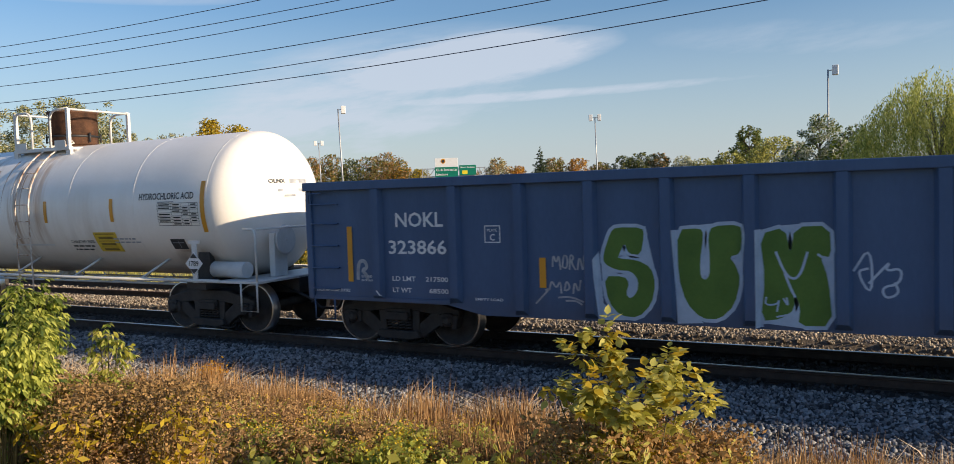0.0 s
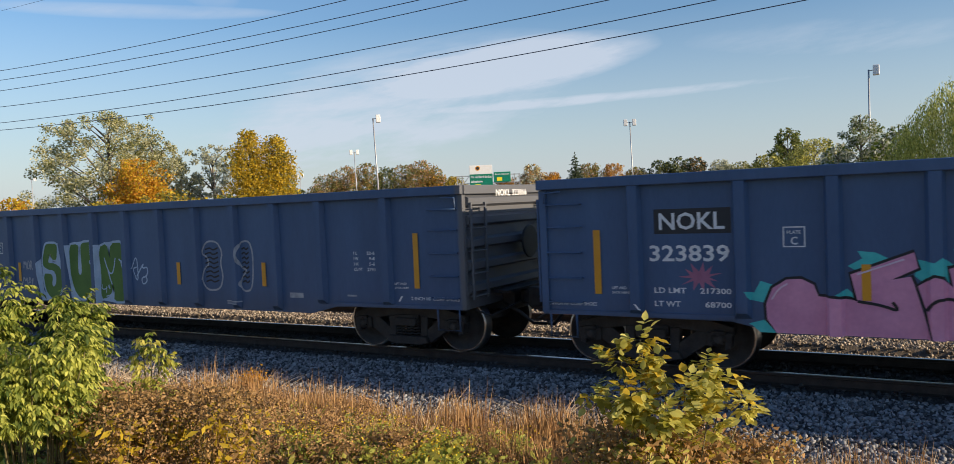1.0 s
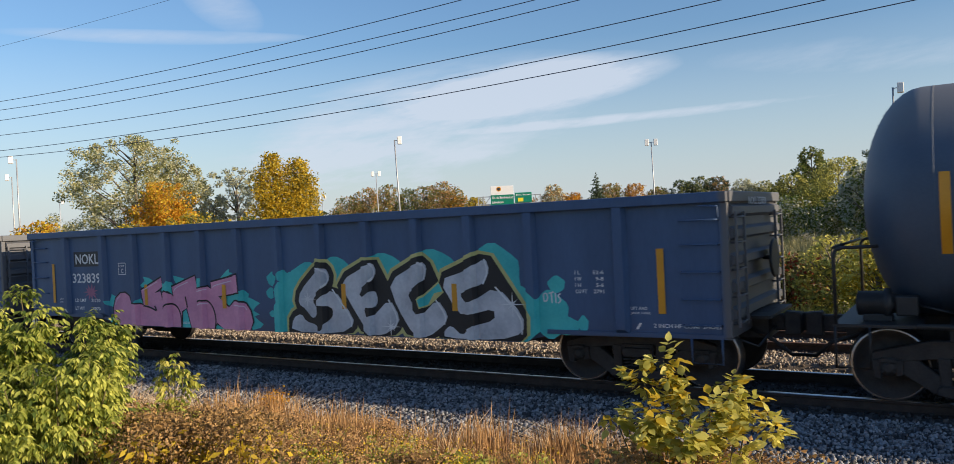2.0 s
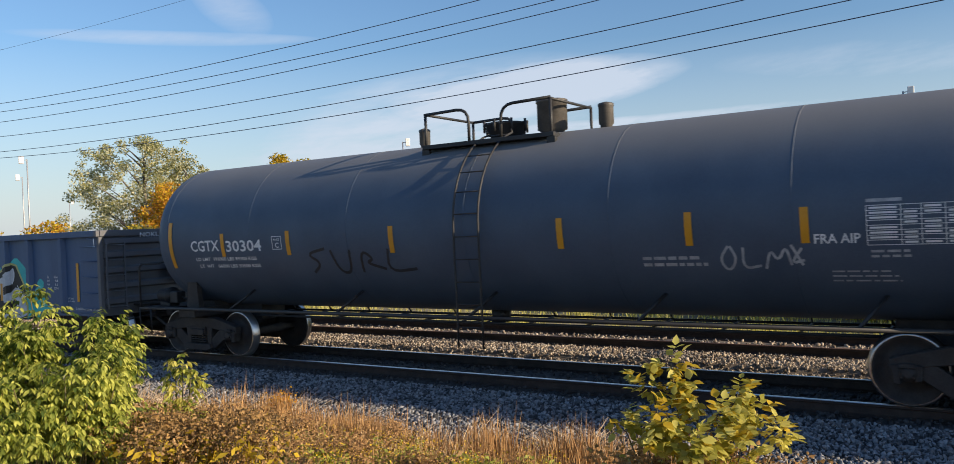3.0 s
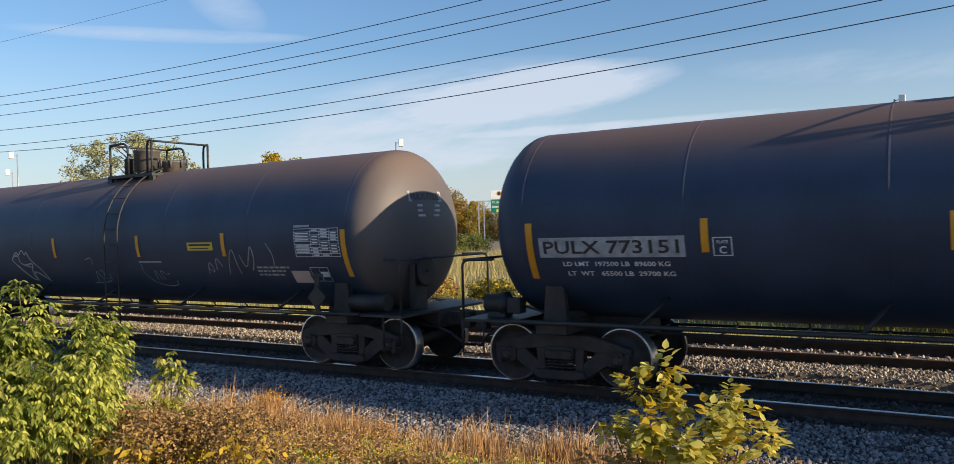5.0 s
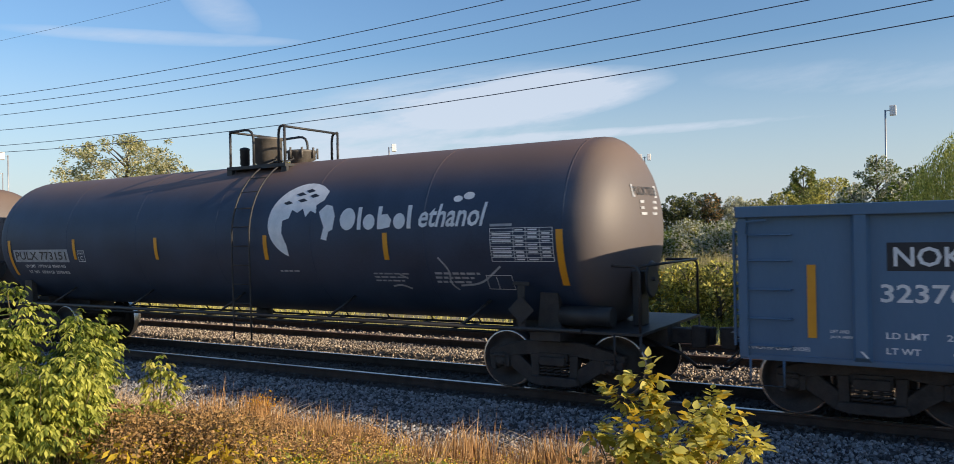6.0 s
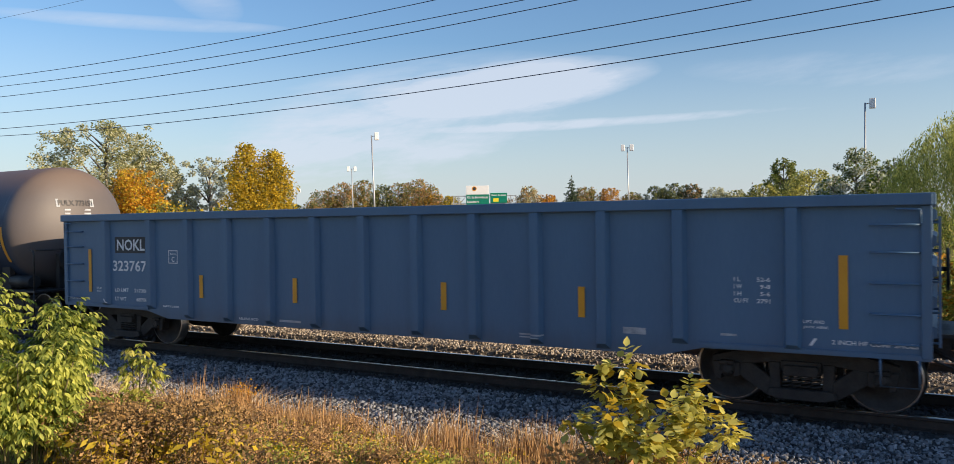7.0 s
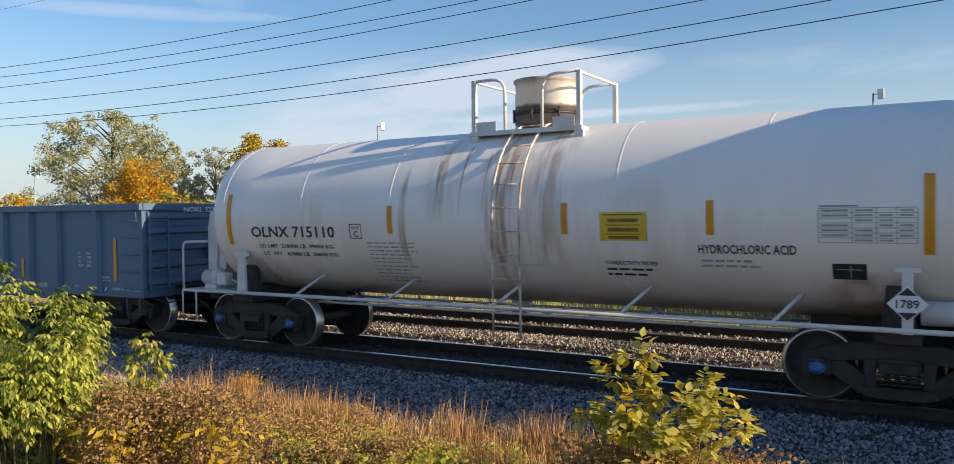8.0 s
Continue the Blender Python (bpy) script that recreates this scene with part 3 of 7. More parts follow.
def gondola(name_no, x_start, paint, label, weight, light, backing, covered=()):
    car = thing("gondola_car", pose(x_start, YT, 0), label, "gondola car", "freight cars of the train")
    CARS.append((car, x_start))
    prof = [(-HALF, .80), (-5.45, .78), (-4.85, .65), (4.95, .65), (5.5, .78), (HALF, .80), (HALF, 2.60), (-HALF, 2.60)]
    for s in (1, -1):
        bm = bmesh.new()
        slab(bm, prof, s * WALL, s * (WALL + .06))
        box(bm, -HALF, -5.4, s * WALL, s * (WALL - .03), .80, .86)
        box(bm, 5.45, HALF, s * WALL, s * (WALL - .03), .80, .86)
        part("side_wall", bm, paint, car)
        bm = bmesh.new()
        box(bm, -HALF - .02, HALF + .02, s * (WALL + .08), s * -1.61, 2.58, 2.72, .012)
        part("top_chord", bm, paint, car)
        for p in POSTS:
            bm = bmesh.new()
            lo = .68 if -4.7 < p < 4.9 else .82
            a = [(p - .105, WALL), (p - .065, FACE), (p + .065, FACE), (p + .105, WALL)]
            lov = [bm.verts.new((x, s * y, lo + (.08 if y == FACE else 0))) for x, y in a]
            hiv = [bm.verts.new((x, s * y, 2.58)) for x, y in a]
            for i in range(3):
                bm.faces.new((lov[i], lov[i + 1], hiv[i + 1], hiv[i]))
            bm.faces.new(lov[::-1])
            bm.faces.new(hiv)
            bm.faces.new((lov[0], hiv[0], hiv[3], lov[3]))
            bmesh.ops.recalc_face_normals(bm, faces=bm.faces[:])
            part("side_post", bm, paint, car)
    bm = bmesh.new()
    box(bm, -HALF + .1, HALF - .1, -1.47, 1.47, 1.02, 1.08)
    part("floor", bm, GRIMY, car)
    bm = bmesh.new()
    box(bm, -8.3, 8.3, -.33, .33, .66, 1.02)
    for k in range(9):
        x = -5 + 1.25 * k
        box(bm, x - .05, x + .05, -1.46, 1.46, .80, 1.02)
    part("center_sill", bm, GRIMY, car)
    bm = bmesh.new()
    tube(bm, [(-3.6, -.75, .72), (-2.6, -.75, .72)], .17, 12)
    box(bm, -2.2, -1.7, -1.1, -.6, .60, .80, .02)
    tube(bm, [(-4.9, -1.2, .72), (4.9, -1.2, .72)], .016, 6)
    part("brake_gear", bm, GRIMY, car)
    for s in (-1, 1):
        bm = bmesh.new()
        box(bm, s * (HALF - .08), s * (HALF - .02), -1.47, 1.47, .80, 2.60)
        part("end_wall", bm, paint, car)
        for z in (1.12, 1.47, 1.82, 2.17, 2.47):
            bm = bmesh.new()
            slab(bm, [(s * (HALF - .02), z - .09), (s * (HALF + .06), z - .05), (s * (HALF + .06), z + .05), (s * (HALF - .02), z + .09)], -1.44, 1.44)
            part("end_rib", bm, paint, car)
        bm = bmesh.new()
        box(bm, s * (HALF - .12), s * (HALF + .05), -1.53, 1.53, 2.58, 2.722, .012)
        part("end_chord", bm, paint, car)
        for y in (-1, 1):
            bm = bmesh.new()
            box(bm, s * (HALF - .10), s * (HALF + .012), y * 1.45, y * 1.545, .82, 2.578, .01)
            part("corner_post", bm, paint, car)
            xa, xb = sorted((s * (HALF - .12), s * (HALF - .62)))
            for z in (.98, 1.32, 1.68, 2.04, 2.36):
                bm = bmesh.new()
                ladder(bm, xa, xb, y * 1.50, [z], -y * .08, .013)
                part("grab_iron", bm, paint, car)
            bm = bmesh.new()
            tube(bm, [(s * (HALF - .10), y * 1.60, 2.38), (s * (HALF - .10), y * 1.60, 2.53), (s * (HALF - .35), y * 1.60, 2.545)], .013, 6)
            part("grab_iron", bm, paint, car)
            bm = bmesh.new()
            tube(bm, [(s * (HALF - .12), y * 1.54, .80), (s * (HALF - .12), y * 1.54, .48), (s * (HALF - .52), y * 1.54, .48), (s * (HALF - .52), y * 1.54, .80)], .016, 6)
            part("sill_step", bm, paint, car)
            bm = bmesh.new()
            for z in (1.0, 1.35, 1.70, 2.05, 2.38):
                tube(bm, [(s * (HALF + .0), y * 1.42, z), (s * (HALF + .09), y * 1.42, z), (s * (HALF + .09), y * .98, z), (s * HALF, y * .98, z)], .014, 6)
            box(bm, s * (HALF + .07), s * (HALF + .10), y * .96, y * 1.0, .95, 2.45)
            box(bm, s * (HALF + .07), s * (HALF + .10), y * 1.40, y * 1.44, .95, 2.45)
            part("end_ladder", bm, paint, car)
        bm = bmesh.new()
        box(bm, s * HALF, s * (HALF + .32), -.75, .75, .98, 1.02)
        part("end_platform", bm, BLACK_STEEL, car)
        bm = bmesh.new()
        tube(bm, [(s * (HALF + .02), -1.3, .78), (s * (HALF + .25), -1.2, .68), (s * (HALF + .25), 0, .80)], .016, 6)
        part("uncoupling_lever", bm, BLACK_STEEL, car)
        coupler(car, s, 7.9, 8.72)
        truck(car, s * 6.65, GRIMY)
    bm = bmesh.new()
    lathe(bm, [(0, .27), (.02, .29), (.04, .27)], "x", 24, (HALF + .16, .35, 1.75))
    tube(bm, [(HALF + .02, .35, 1.75), (HALF + .2, .35, 1.75)], .03, 8)
    part("brake_wheel", bm, BLACK_STEEL, car)

    def put(name, bm, mat, lab="", lift=.004):
        return drape(name, bm, mat, car, gondola_side, GON_CUTS, 0, lift, lab)
    for i, (x, z0, z1) in enumerate(((-7.25, 1.10, 1.99), (7.19, 1.12, 2.0), (-3.88, 1.09, 1.52), (-1.52, 1.09, 1.52), (1.55, 1.10, 1.53), (3.84, 1.10, 1.53))):
        if i in covered:
            continue
        put("reflective_stripe", rect_bm((x - .05, x + .05, z0, z1)), STRIPE, "yellow reflective stripe", .014)
    if backing:
        put("lettering_patch", rect_bm((-6.43, -5.42, 1.92, 2.25)), PATCH_K, "dark paint patch", .003)
    put("reporting_mark", word_bm("NOKL", -6.36, -5.50, 1.97, 2.20), PAINT_W, "white lettering", .007)
    put("car_number", word_bm(name_no, -6.50, -5.45, 1.55, 1.77), PAINT_W, "white lettering", .007)
    put("plate_frame", rect_bm((-4.80, -4.54, 1.97, 1.985), (-4.80, -4.54, 1.73, 1.745), (-4.80, -4.785, 1.745, 1.97), (-4.555, -4.54, 1.745, 1.97)), PAINT_W)
    put("plate_mark", word_bm("C", -4.71, -4.63, 1.76, 1.86), PAINT_W)
    put("plate_mark", word_bm("PLATE", -4.75, -4.59, 1.895, 1.935), PAINT_W)
    for w, x0, x1, z in (("LD LMT", -6.45, -6.02, 1.13), (weight, -5.84, -5.44, 1.13), ("LT WT", -6.45, -6.10, .95), (light, -5.78, -5.44, .95)):
        put("weight_lettering", word_bm(w, x0, x1, z, z + .075), PAINT_W)
    for w, x0, x1, z in (("I L", 5.92, 6.00, 1.66), ("52-6", 6.20, 6.36, 1.66), ("I W", 5.92, 6.02, 1.57), ("9-8", 6.24, 6.36, 1.57), ("I H", 5.92, 6.01, 1.48), ("5-6", 6.24, 6.36, 1.48), ("CU FT", 5.92, 6.10, 1.39), ("2791", 6.20, 6.36, 1.39)):
        put("dimension_lettering", word_bm(w, x0, x1, z, z + .055), PAINT_W)
    for w, x0, x1, z, hh in (("2 INCH HF COMP SHOES", 7.06, 7.97, .93, .055), ("2 INCH HF COMP SHOES", -8.02, -7.28, .93, .05), ("LIFT AND", 6.74, 6.98, 1.17, .04), ("JACK HERE", 6.74, 7.02, 1.10, .04), ("LIFT AND", -7.05, -6.84, 1.17, .04), ("JACK HERE", -7.05, -6.80, 1.10, .04), ("RELEASE ROD", -2.9, -2.42, .73, .045), ("EMPTY LOAD", -4.98, -4.52, .87, .04)):
        put("notice_lettering", word_bm(w, x0, x1, z, z + hh), PAINT_W)
    put("notice_lettering", rect_bm((2.85, 3.25, .80, .825), (2.85, 3.2, .76, .78), (-1.9, -1.4, .74, .78), (5.75, 5.95, .96, .99)), DIM)
    put("builder_plate", rect_bm((4.44, 4.76, .91, 1.0)), DIM, "pale builder's plate")
    put("notice_lettering", shape_bm([(-6.72, .98), (-6.69, .98), (-6.62, .90), (-6.65, .90)], [(6.80, .90), (6.84, .90), (6.90, .99), (6.86, .99)]), PAINT_W)
    b = word_bm("NOKL " + name_no, -.55, .55, 2.42, 2.53)
    for v in b.verts:
        v.co = Vector((HALF + .055, v.co.x, v.co.z + .12))
    part("end_lettering", b, PAINT_W, car)
    return car, put


# ---- tank car ----
def tank_car(kind, x_start, paint, steel, label, r, zc, tangent, centres, face, caps, hatch, ladder_x, guard, rise):
    car = thing("tank_car", pose(x_start, YT, 0), label, "tank car", "freight cars of the train")
    CARS.append((car, x_start))
    top = zc + r

    def shell(x, z):
        return -math.sqrt(max(r * r - (z - zc) ** 2, 0.0001))
    bm = bmesh.new()
    prof = []
    for i in range(10):
        q = math.pi / 2 * i / 10
        prof.append((-tangent - r * .5 * math.cos(q), max(.02, r * math.sin(q))))
    prof += [(-tangent + 2 * tangent * i / 14, r) for i in range(15)]
    prof += [(-a, b) for a, b in reversed(prof[:10])]
    lathe(bm, prof, "x", 72, (0, 0, zc))
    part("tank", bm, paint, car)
    for k in range(-3, 4):
        bm = bmesh.new()
        x = tangent * k / 3.05
        lathe(bm, [(x - .012, r - .01), (x - .008, r + .0025), (x + .008, r + .0025), (x + .012, r - .01)], "x", 72, (0, 0, zc))
        part("weld_seam", bm, paint, car)
    end = face - .55            # end of the platform
    for s in (-1, 1):
        bm = bmesh.new()
        box(bm, s * (centres - 1.1), s * (end), -.33, .33, .70, 1.02, .01)
        box(bm, s * (centres - .25), s * (centres + .25), -1.35, 1.35, .84, 1.02, .01)
        for y in (-1, 1):
            slab(bm, [(s * (centres - .2), .95), (s * (centres + .2), .95), (s * (centres + .14), zc - r * .62), (s * (centres - .14), zc - r * .62)], y * (r * .72), y * (r * .80))
            slab(bm, [(s * (centres - .22), 1.0), (s * (centres + .22), 1.0), (s * (centres + .20), zc - r * .90), (s * (centres - .20), zc - r * .90)], y * .25, y * .80)
        part("saddle", bm, GRIMY, car)
        bm = bmesh.new()
        x0, x1 = sorted((s * (end), s * (end - .95)))
        box(bm, x0, x1, -1.42, 1.42, .985, 1.03, .006)
        part("end_platform", bm, steel, car)
        bm = bmesh.new()
        for y in (-1, 1):
            tube(bm, bend([(s * (end - .03), y * 1.40, 1.03), (s * (end - .03), y * 1.40, 1.95), (s * (end - .30), y * 1.34, 1.95), (s * (end - .5), y * 1.2, 1.95)]), .022, 8)
            tube(bm, [(s * (end - .02), y * 1.42, 1.0), (s * (end - .02), y * 1.42, .50), (s * (end - .40), y * 1.42, .50), (s * (end - .40), y * 1.42, 1.0)], .018, 6)
        tube(bm, [(s * (end - .03), -1.36, 1.95), (s * (end - .03), 1.36, 1.95)], .020, 8)
        part("end_handrail", bm, steel, car)
        coupler(car, s, end - .5, face)
        truck(car, s * centres, caps)
    for y in (-1, 1):
        bm = bmesh.new()
        tube(bm, [(-end + .9, y * 1.44, 1.02), (end - .9, y * 1.44, 1.02)], .034, 8)
        n = 5
        for k in range(n):
            x = -centres + 1.4 + (2 * centres - 2.8) * k / (n - 1)
            tube(bm, [(x, y * 1.44, 1.02), (x + .30, y * (r * .68), zc - r * .72)], .026, 6)
        part("side_rail", bm, steel, car)
    bm = bmesh.new()
    for y in (-.55, .55):
        tube(bm, [(-centres + .9, y, .82), (centres - .9, y, .82)], .024, 6)
    for k in range(12):
        x = -centres + 1.2 + (2 * centres - 2.4) * k / 11
        tube(bm, [(x, -.6, .82), (x, .6, .82)], .016, 5)
        tube(bm, [(x, .55, .82), (x, .4, zc - r + .02)], .016, 5)
    tube(bm, [(-.25, 0, zc - r + .05), (-.25, 0, .78)], .17, 14)
    part("bottom_piping", bm, steel if kind == "acid" else BLACK_STEEL, car)
    # brake gear at one end, tool box at the other
    bm = bmesh.new()
    lathe(bm, [(-end + .22, .09), (-end + .24, .15), (-end + .52, .15), (-end + .54, .19), (-end + .60, .19), (-end + .62, .12), (-end + .80, .10)], "x", 18, (0, -1.0, 1.24))
    box(bm, -end + .30, -end + .62, -1.12, -.86, 1.03, 1.12, .01)
    box(bm, -end + .66, -end + .90, -1.14, -.92, 1.10, 1.34, .02)
    tube(bm, [(-end + .8, -1.0, 1.24), (-end + 1.4, -1.05, 1.10)], .018, 6)
    part("brake_cylinder", bm, steel, car)
    bm = bmesh.new()
    tube(bm, [(end - 1.35, -1.08, 1.2), (end - .55, -1.08, 1.2)], .15, 14)
    part("air_reservoir", bm, steel, car)
    bm = bmesh.new()
    lathe(bm, [(0, .25), (.02, .28), (.04, .25)], "x", 24, (end - .2, -.45, 1.72))
    box(bm, end - .42, end - .28, -.65, -.30, 1.03, 1.85, .02)
    tube(bm, [(end - .35, -.45, 1.72), (end - .12, -.45, 1.72)], .03, 8)
    part("brake_wheel", bm, steel if kind == "acid" else BLACK_STEEL, car)
    # ladder, bent over the shoulder of the shell
    bm = bmesh.new()
    w = .46
    path = [(.42, top + .10)]
    for i in range(11):
        q = radians(76 - i * 8.0)
        path.append(((r + .09) * math.cos(q), zc + (r + .09) * math.sin(q)))
    path += [(r + .09, zc - .35), (r + .07, 1.0), (r + .07, .56)]
    ladder_paint = WHITE_RUST if kind == "acid" else steel
    for x in (ladder_x, ladder_x + w):
        tube(bm, [(x, -a, z) for a, z in path], .018, 6)
        tube(bm, [(x, -(r + .07), .95), (x + .18, -1.44, 1.02)], .014, 5)
    rungs = part("ladder", bm, ladder_paint, car)
    span, lens = [Vector(p) for p in path], 0.0
    step = .18
    for a, b in zip(span, span[1:]):
        d = (b - a).length
        while step < lens + d:
            p = a + (b - a) * ((step - lens) / d)
            bm = bmesh.new()
            tube(bm, [(ladder_x, -p.x, p.y), (ladder_x + w, -p.x, p.y)], .012, 6)
            part("rung", bm, ladder_paint, rungs)
            step += .355
        lens += d
    # hatch platform, guard rails and fittings
    g0, loop_a, loop_b, g1 = guard
    deck = top - .10
    for y in (-.76, .76):
        bm = bmesh.new()
        box(bm, g0 - .06, g1 + .06, y - .05, y + .05, deck - .035, deck + .035, .006)
        platform = part("platform_beam", bm, steel, car)
        for x in (g0, g1):
            bm = bmesh.new()
            box(bm, x - .075, x + .075, y - .035, y + .035, top - .30, deck - .034, .004)
            box(bm, x - .12, x + .12, y - .05, y + .05, top - .31, top - .285)
            part("foot", bm, steel, platform)
        bm = bmesh.new()
        box(bm, g0, g1, *sorted((y * .62, y * .93)), deck - .01, deck + .012)
        part("walkway", bm, steel, car)
    for x in (g0, g1):
        bm = bmesh.new()
        box(bm, *((x - .12, x + .03) if x == g1 else (x - .03, x + .12)), -.70, .70, deck - .03, deck + .03, .004)
        part("platform_beam", bm, steel, car)
    if kind == "acid":
        for x in (g0 + .06, g1 - .42):
            bm = bmesh.new()
            box(bm, x, x + .36, -.815, -.805, deck + .02, deck + .18)
            part("toe_board", bm, steel, car)
    hi = top + rise
    for y in (-.76, .76):
        for x in (g0, g1):
            bm = bmesh.new()
            if kind == "acid":
                box(bm, x - .036, x + .036, y - .036, y + .036, deck - .04, hi, .004)
            else:
                tube(bm, [(x, y, deck - .12), (x, y, hi)], .026, 8)
            part("guard_post", bm, steel, car)
        for ends in (((g0, y, hi - .02), (loop_a, y, hi), (loop_a, y, deck)), ((loop_b, y, deck), (loop_b, y, hi - .02), (g1, y, hi))):
            bm = bmesh.new()
            tube(bm, bend(ends, .24), .026, 8)
            part("guard_rail", bm, steel, car)
    for x in (g0, g1):
        bm = bmesh.new()
        tube(bm, [(x, -.76, hi - .02), (x, .76, hi - .02)], .024, 8)
        part("guard_rail", bm, steel, car)
    for x, rr, z1, mat, lid in hatch:
        bm = bmesh.new()
        lathe(bm, [(top - .12, rr * .8), (top + .04, rr * .8), (top + .06, rr), (z1 - .05, rr), (z1 - .04, rr * 1.06), (z1, rr * 1.06), (z1 + .01, rr * .9), (z1 + .03, rr * .3)], "z", 28, (x, 0, 0))
        can = part("hatch" if lid else "valve_housing", bm, mat, car)
        for k in range(8 if lid else 0):
            q = 2 * math.pi * k / 8
            bm = bmesh.new()
            tube(bm, [(x + rr * 1.12 * math.cos(q), rr * 1.12 * math.sin(q), z1 - .16), (x + rr * 1.12 * math.cos(q), rr * 1.12 * math.sin(q), z1 + .05)], .022, 6)
            part("bolt", bm, mat, can)

    def put(name, bm, mat, lab="", lift=.005):
        return drape(name, bm, mat, car, shell, (), .07, lift, lab)

    def on_end(s, name, bm, mat, lift=.012):
        """Lay a (y, z) shape on the domed end."""
        for v in bm.verts:
            y, z = v.co.x, v.co.z
            q = max(0.0, 1 - (y * y + (z - zc) ** 2) / (r * r))
            v.co = Vector((s * (tangent + r * .5 * math.sqrt(q) + lift), s * y, z))
        return part(name, bm, mat, car)
    return car, put, on_end


def table_bm(x0, x1, z0, z1, rows, cols):
    """A ruled chart: frame, rules and cell bars."""
    rects, t = [], .008
    for i in range(rows + 1):
        z = z0 + (z1 - z0) * i / rows
        rects.append((x0, x1, z - t / 2, z + t / 2))
    for c in cols:
        x = x0 + (x1 - x0) * c
        rects.append((x - t / 2, x + t / 2, z0, z1))
    dz = (z1 - z0) / rows
    for i in range(rows):
        for a, b in zip(cols, cols[1:]):
            if b - a > .1 and (i * 7 + int(a * 10)) % 4:
                rects.append((x0 + (x1 - x0) * (a + .03), x0 + (x1 - x0) * (b - .04), z0 + dz * (i + .3), z0 + dz * (i + .7)))
    return rect_bm(*rects)


def bars(x0, x1, z1, n, pitch, tall, seed):
    """Lines of unreadable small print as plain bars."""
    rnd = random.Random(seed)
    out = []
    for i in range(n):
        x, z = x0, z1 - i * pitch
        stop = x1 - rnd.random() * (x1 - x0) * .35
        while x < stop:
            w = .06 + rnd.random() * .12
            out.append((x, min(x + w, stop), z - tall, z))
            x += w + .03
    return rect_bm(*out)


# ---- ground and track ----
def ground_z(y):
    """Height of the bank and the field across the line."""
    ys = (-3000, 1.5, 4.5, 8.0, 9.0, 18.5, 22, 60, 3500)
    zs = (.85, .85, .25, -.50, -.56, -.52, -.45, -.30, -.30)
    return float(np.interp(y, ys, zs))


def build_ground():
    ys = [-600, -100, -20, -5, 0, 1.5, 2.5, 3.5, 4.5, 5.5, 6.5, 7.2, 8, 8.5, 9, 12, 15, 18.5, 20, 22, 26, 32, 40, 60, 90, 140, 250, 500, 1200, 3500]
    xs = [-3500, -1200, -500, -250, -120, -60, -40, -30] + [-24 + 1.5 * k for k in range(25)] + [18, 30, 60, 150, 500, 1500, 3500]
    v, f = [], []
    for y in ys:
        for x in xs:
            near = abs(x) < 60 and -5 < y < 60 and not 8.4 < y < 18.8
            v.append((x, y, ground_z(y) + (.10 * noise.noise(Vector((x * .35, y * .35, 0))) if near else 0)))
    n = len(xs)
    for j in range(len(ys) - 1):
        for i in range(n - 1):
            a = j * n + i
            f.append((a, a + 1, a + n + 1, a + n))
    g = grid_mesh("ground", v, f, SOIL)
    for p in g.data.polygons:
        p.use_smooth = True
    return tagged(g, "dry earth bank and field beside the railway", "ground", kind="structure")


build_ground()


def build_ballast(name, yc, near_foot, far_foot, label, mat):
    sec = [(near_foot, -.54), (near_foot + .35, -.40), (yc - 1.75, -.21), (yc - 1.2, -.175), (yc + 1.2, -.175), (yc + 1.75, -.21), (far_foot - .3, -.40), (far_foot, -.54)]
    xs = [-600, -200, -100] + [-60 + 2 * k for k in range(41)] + [40, 80, 200, 600]
    v, f = [], []
    for x in xs:
        for y, z in sec:
            v.append((x, y, z + (.03 * noise.noise(Vector((x * .6, y, 3))) if abs(x) < 60 else 0)))
    n = len(sec)
    for j in range(len(xs) - 1):
        for i in range(n - 1):
            a = j * n + i
            f.append((a, a + n, a + n + 1, a + 1))
    return tagged(grid_mesh(name, v, f, mat), label, "ballast bed", kind="structure")


YT2 = YT + 4.25
build_ballast("ballast_bed_1", YT, 8.35, 14.0, "grey crushed-stone bed under the near track", BED)
build_ballast("ballast_bed_2", YT2, 13.9, 18.6, "tan crushed-stone bed under the far track", BED_TAN)


def rail_bm():
    bm = bmesh.new()
    half = [(.075, -.172), (.075, -.160), (.012, -.140), (.009, -.050), (.036, -.038), (.036, -.008), (.030, -.001), (.013, 0)]
    sec = half + [(-y, z) for y, z in reversed(half)]
    rows = [[bm.verts.new((x, y, z)) for y, z in sec] for x in (-500, -60, 20, 300)]
    n = len(sec)
    for a, b in zip(rows, rows[1:]):
        for i in range(n):
            f = bm.faces.new((a[i], a[(i + 1) % n], b[(i + 1) % n], b[i]))
            if 5 <= i <= 9:
                f.material_index = 1
    bmesh.ops.recalc_face_normals(bm, faces=bm.faces[:])
    return bm


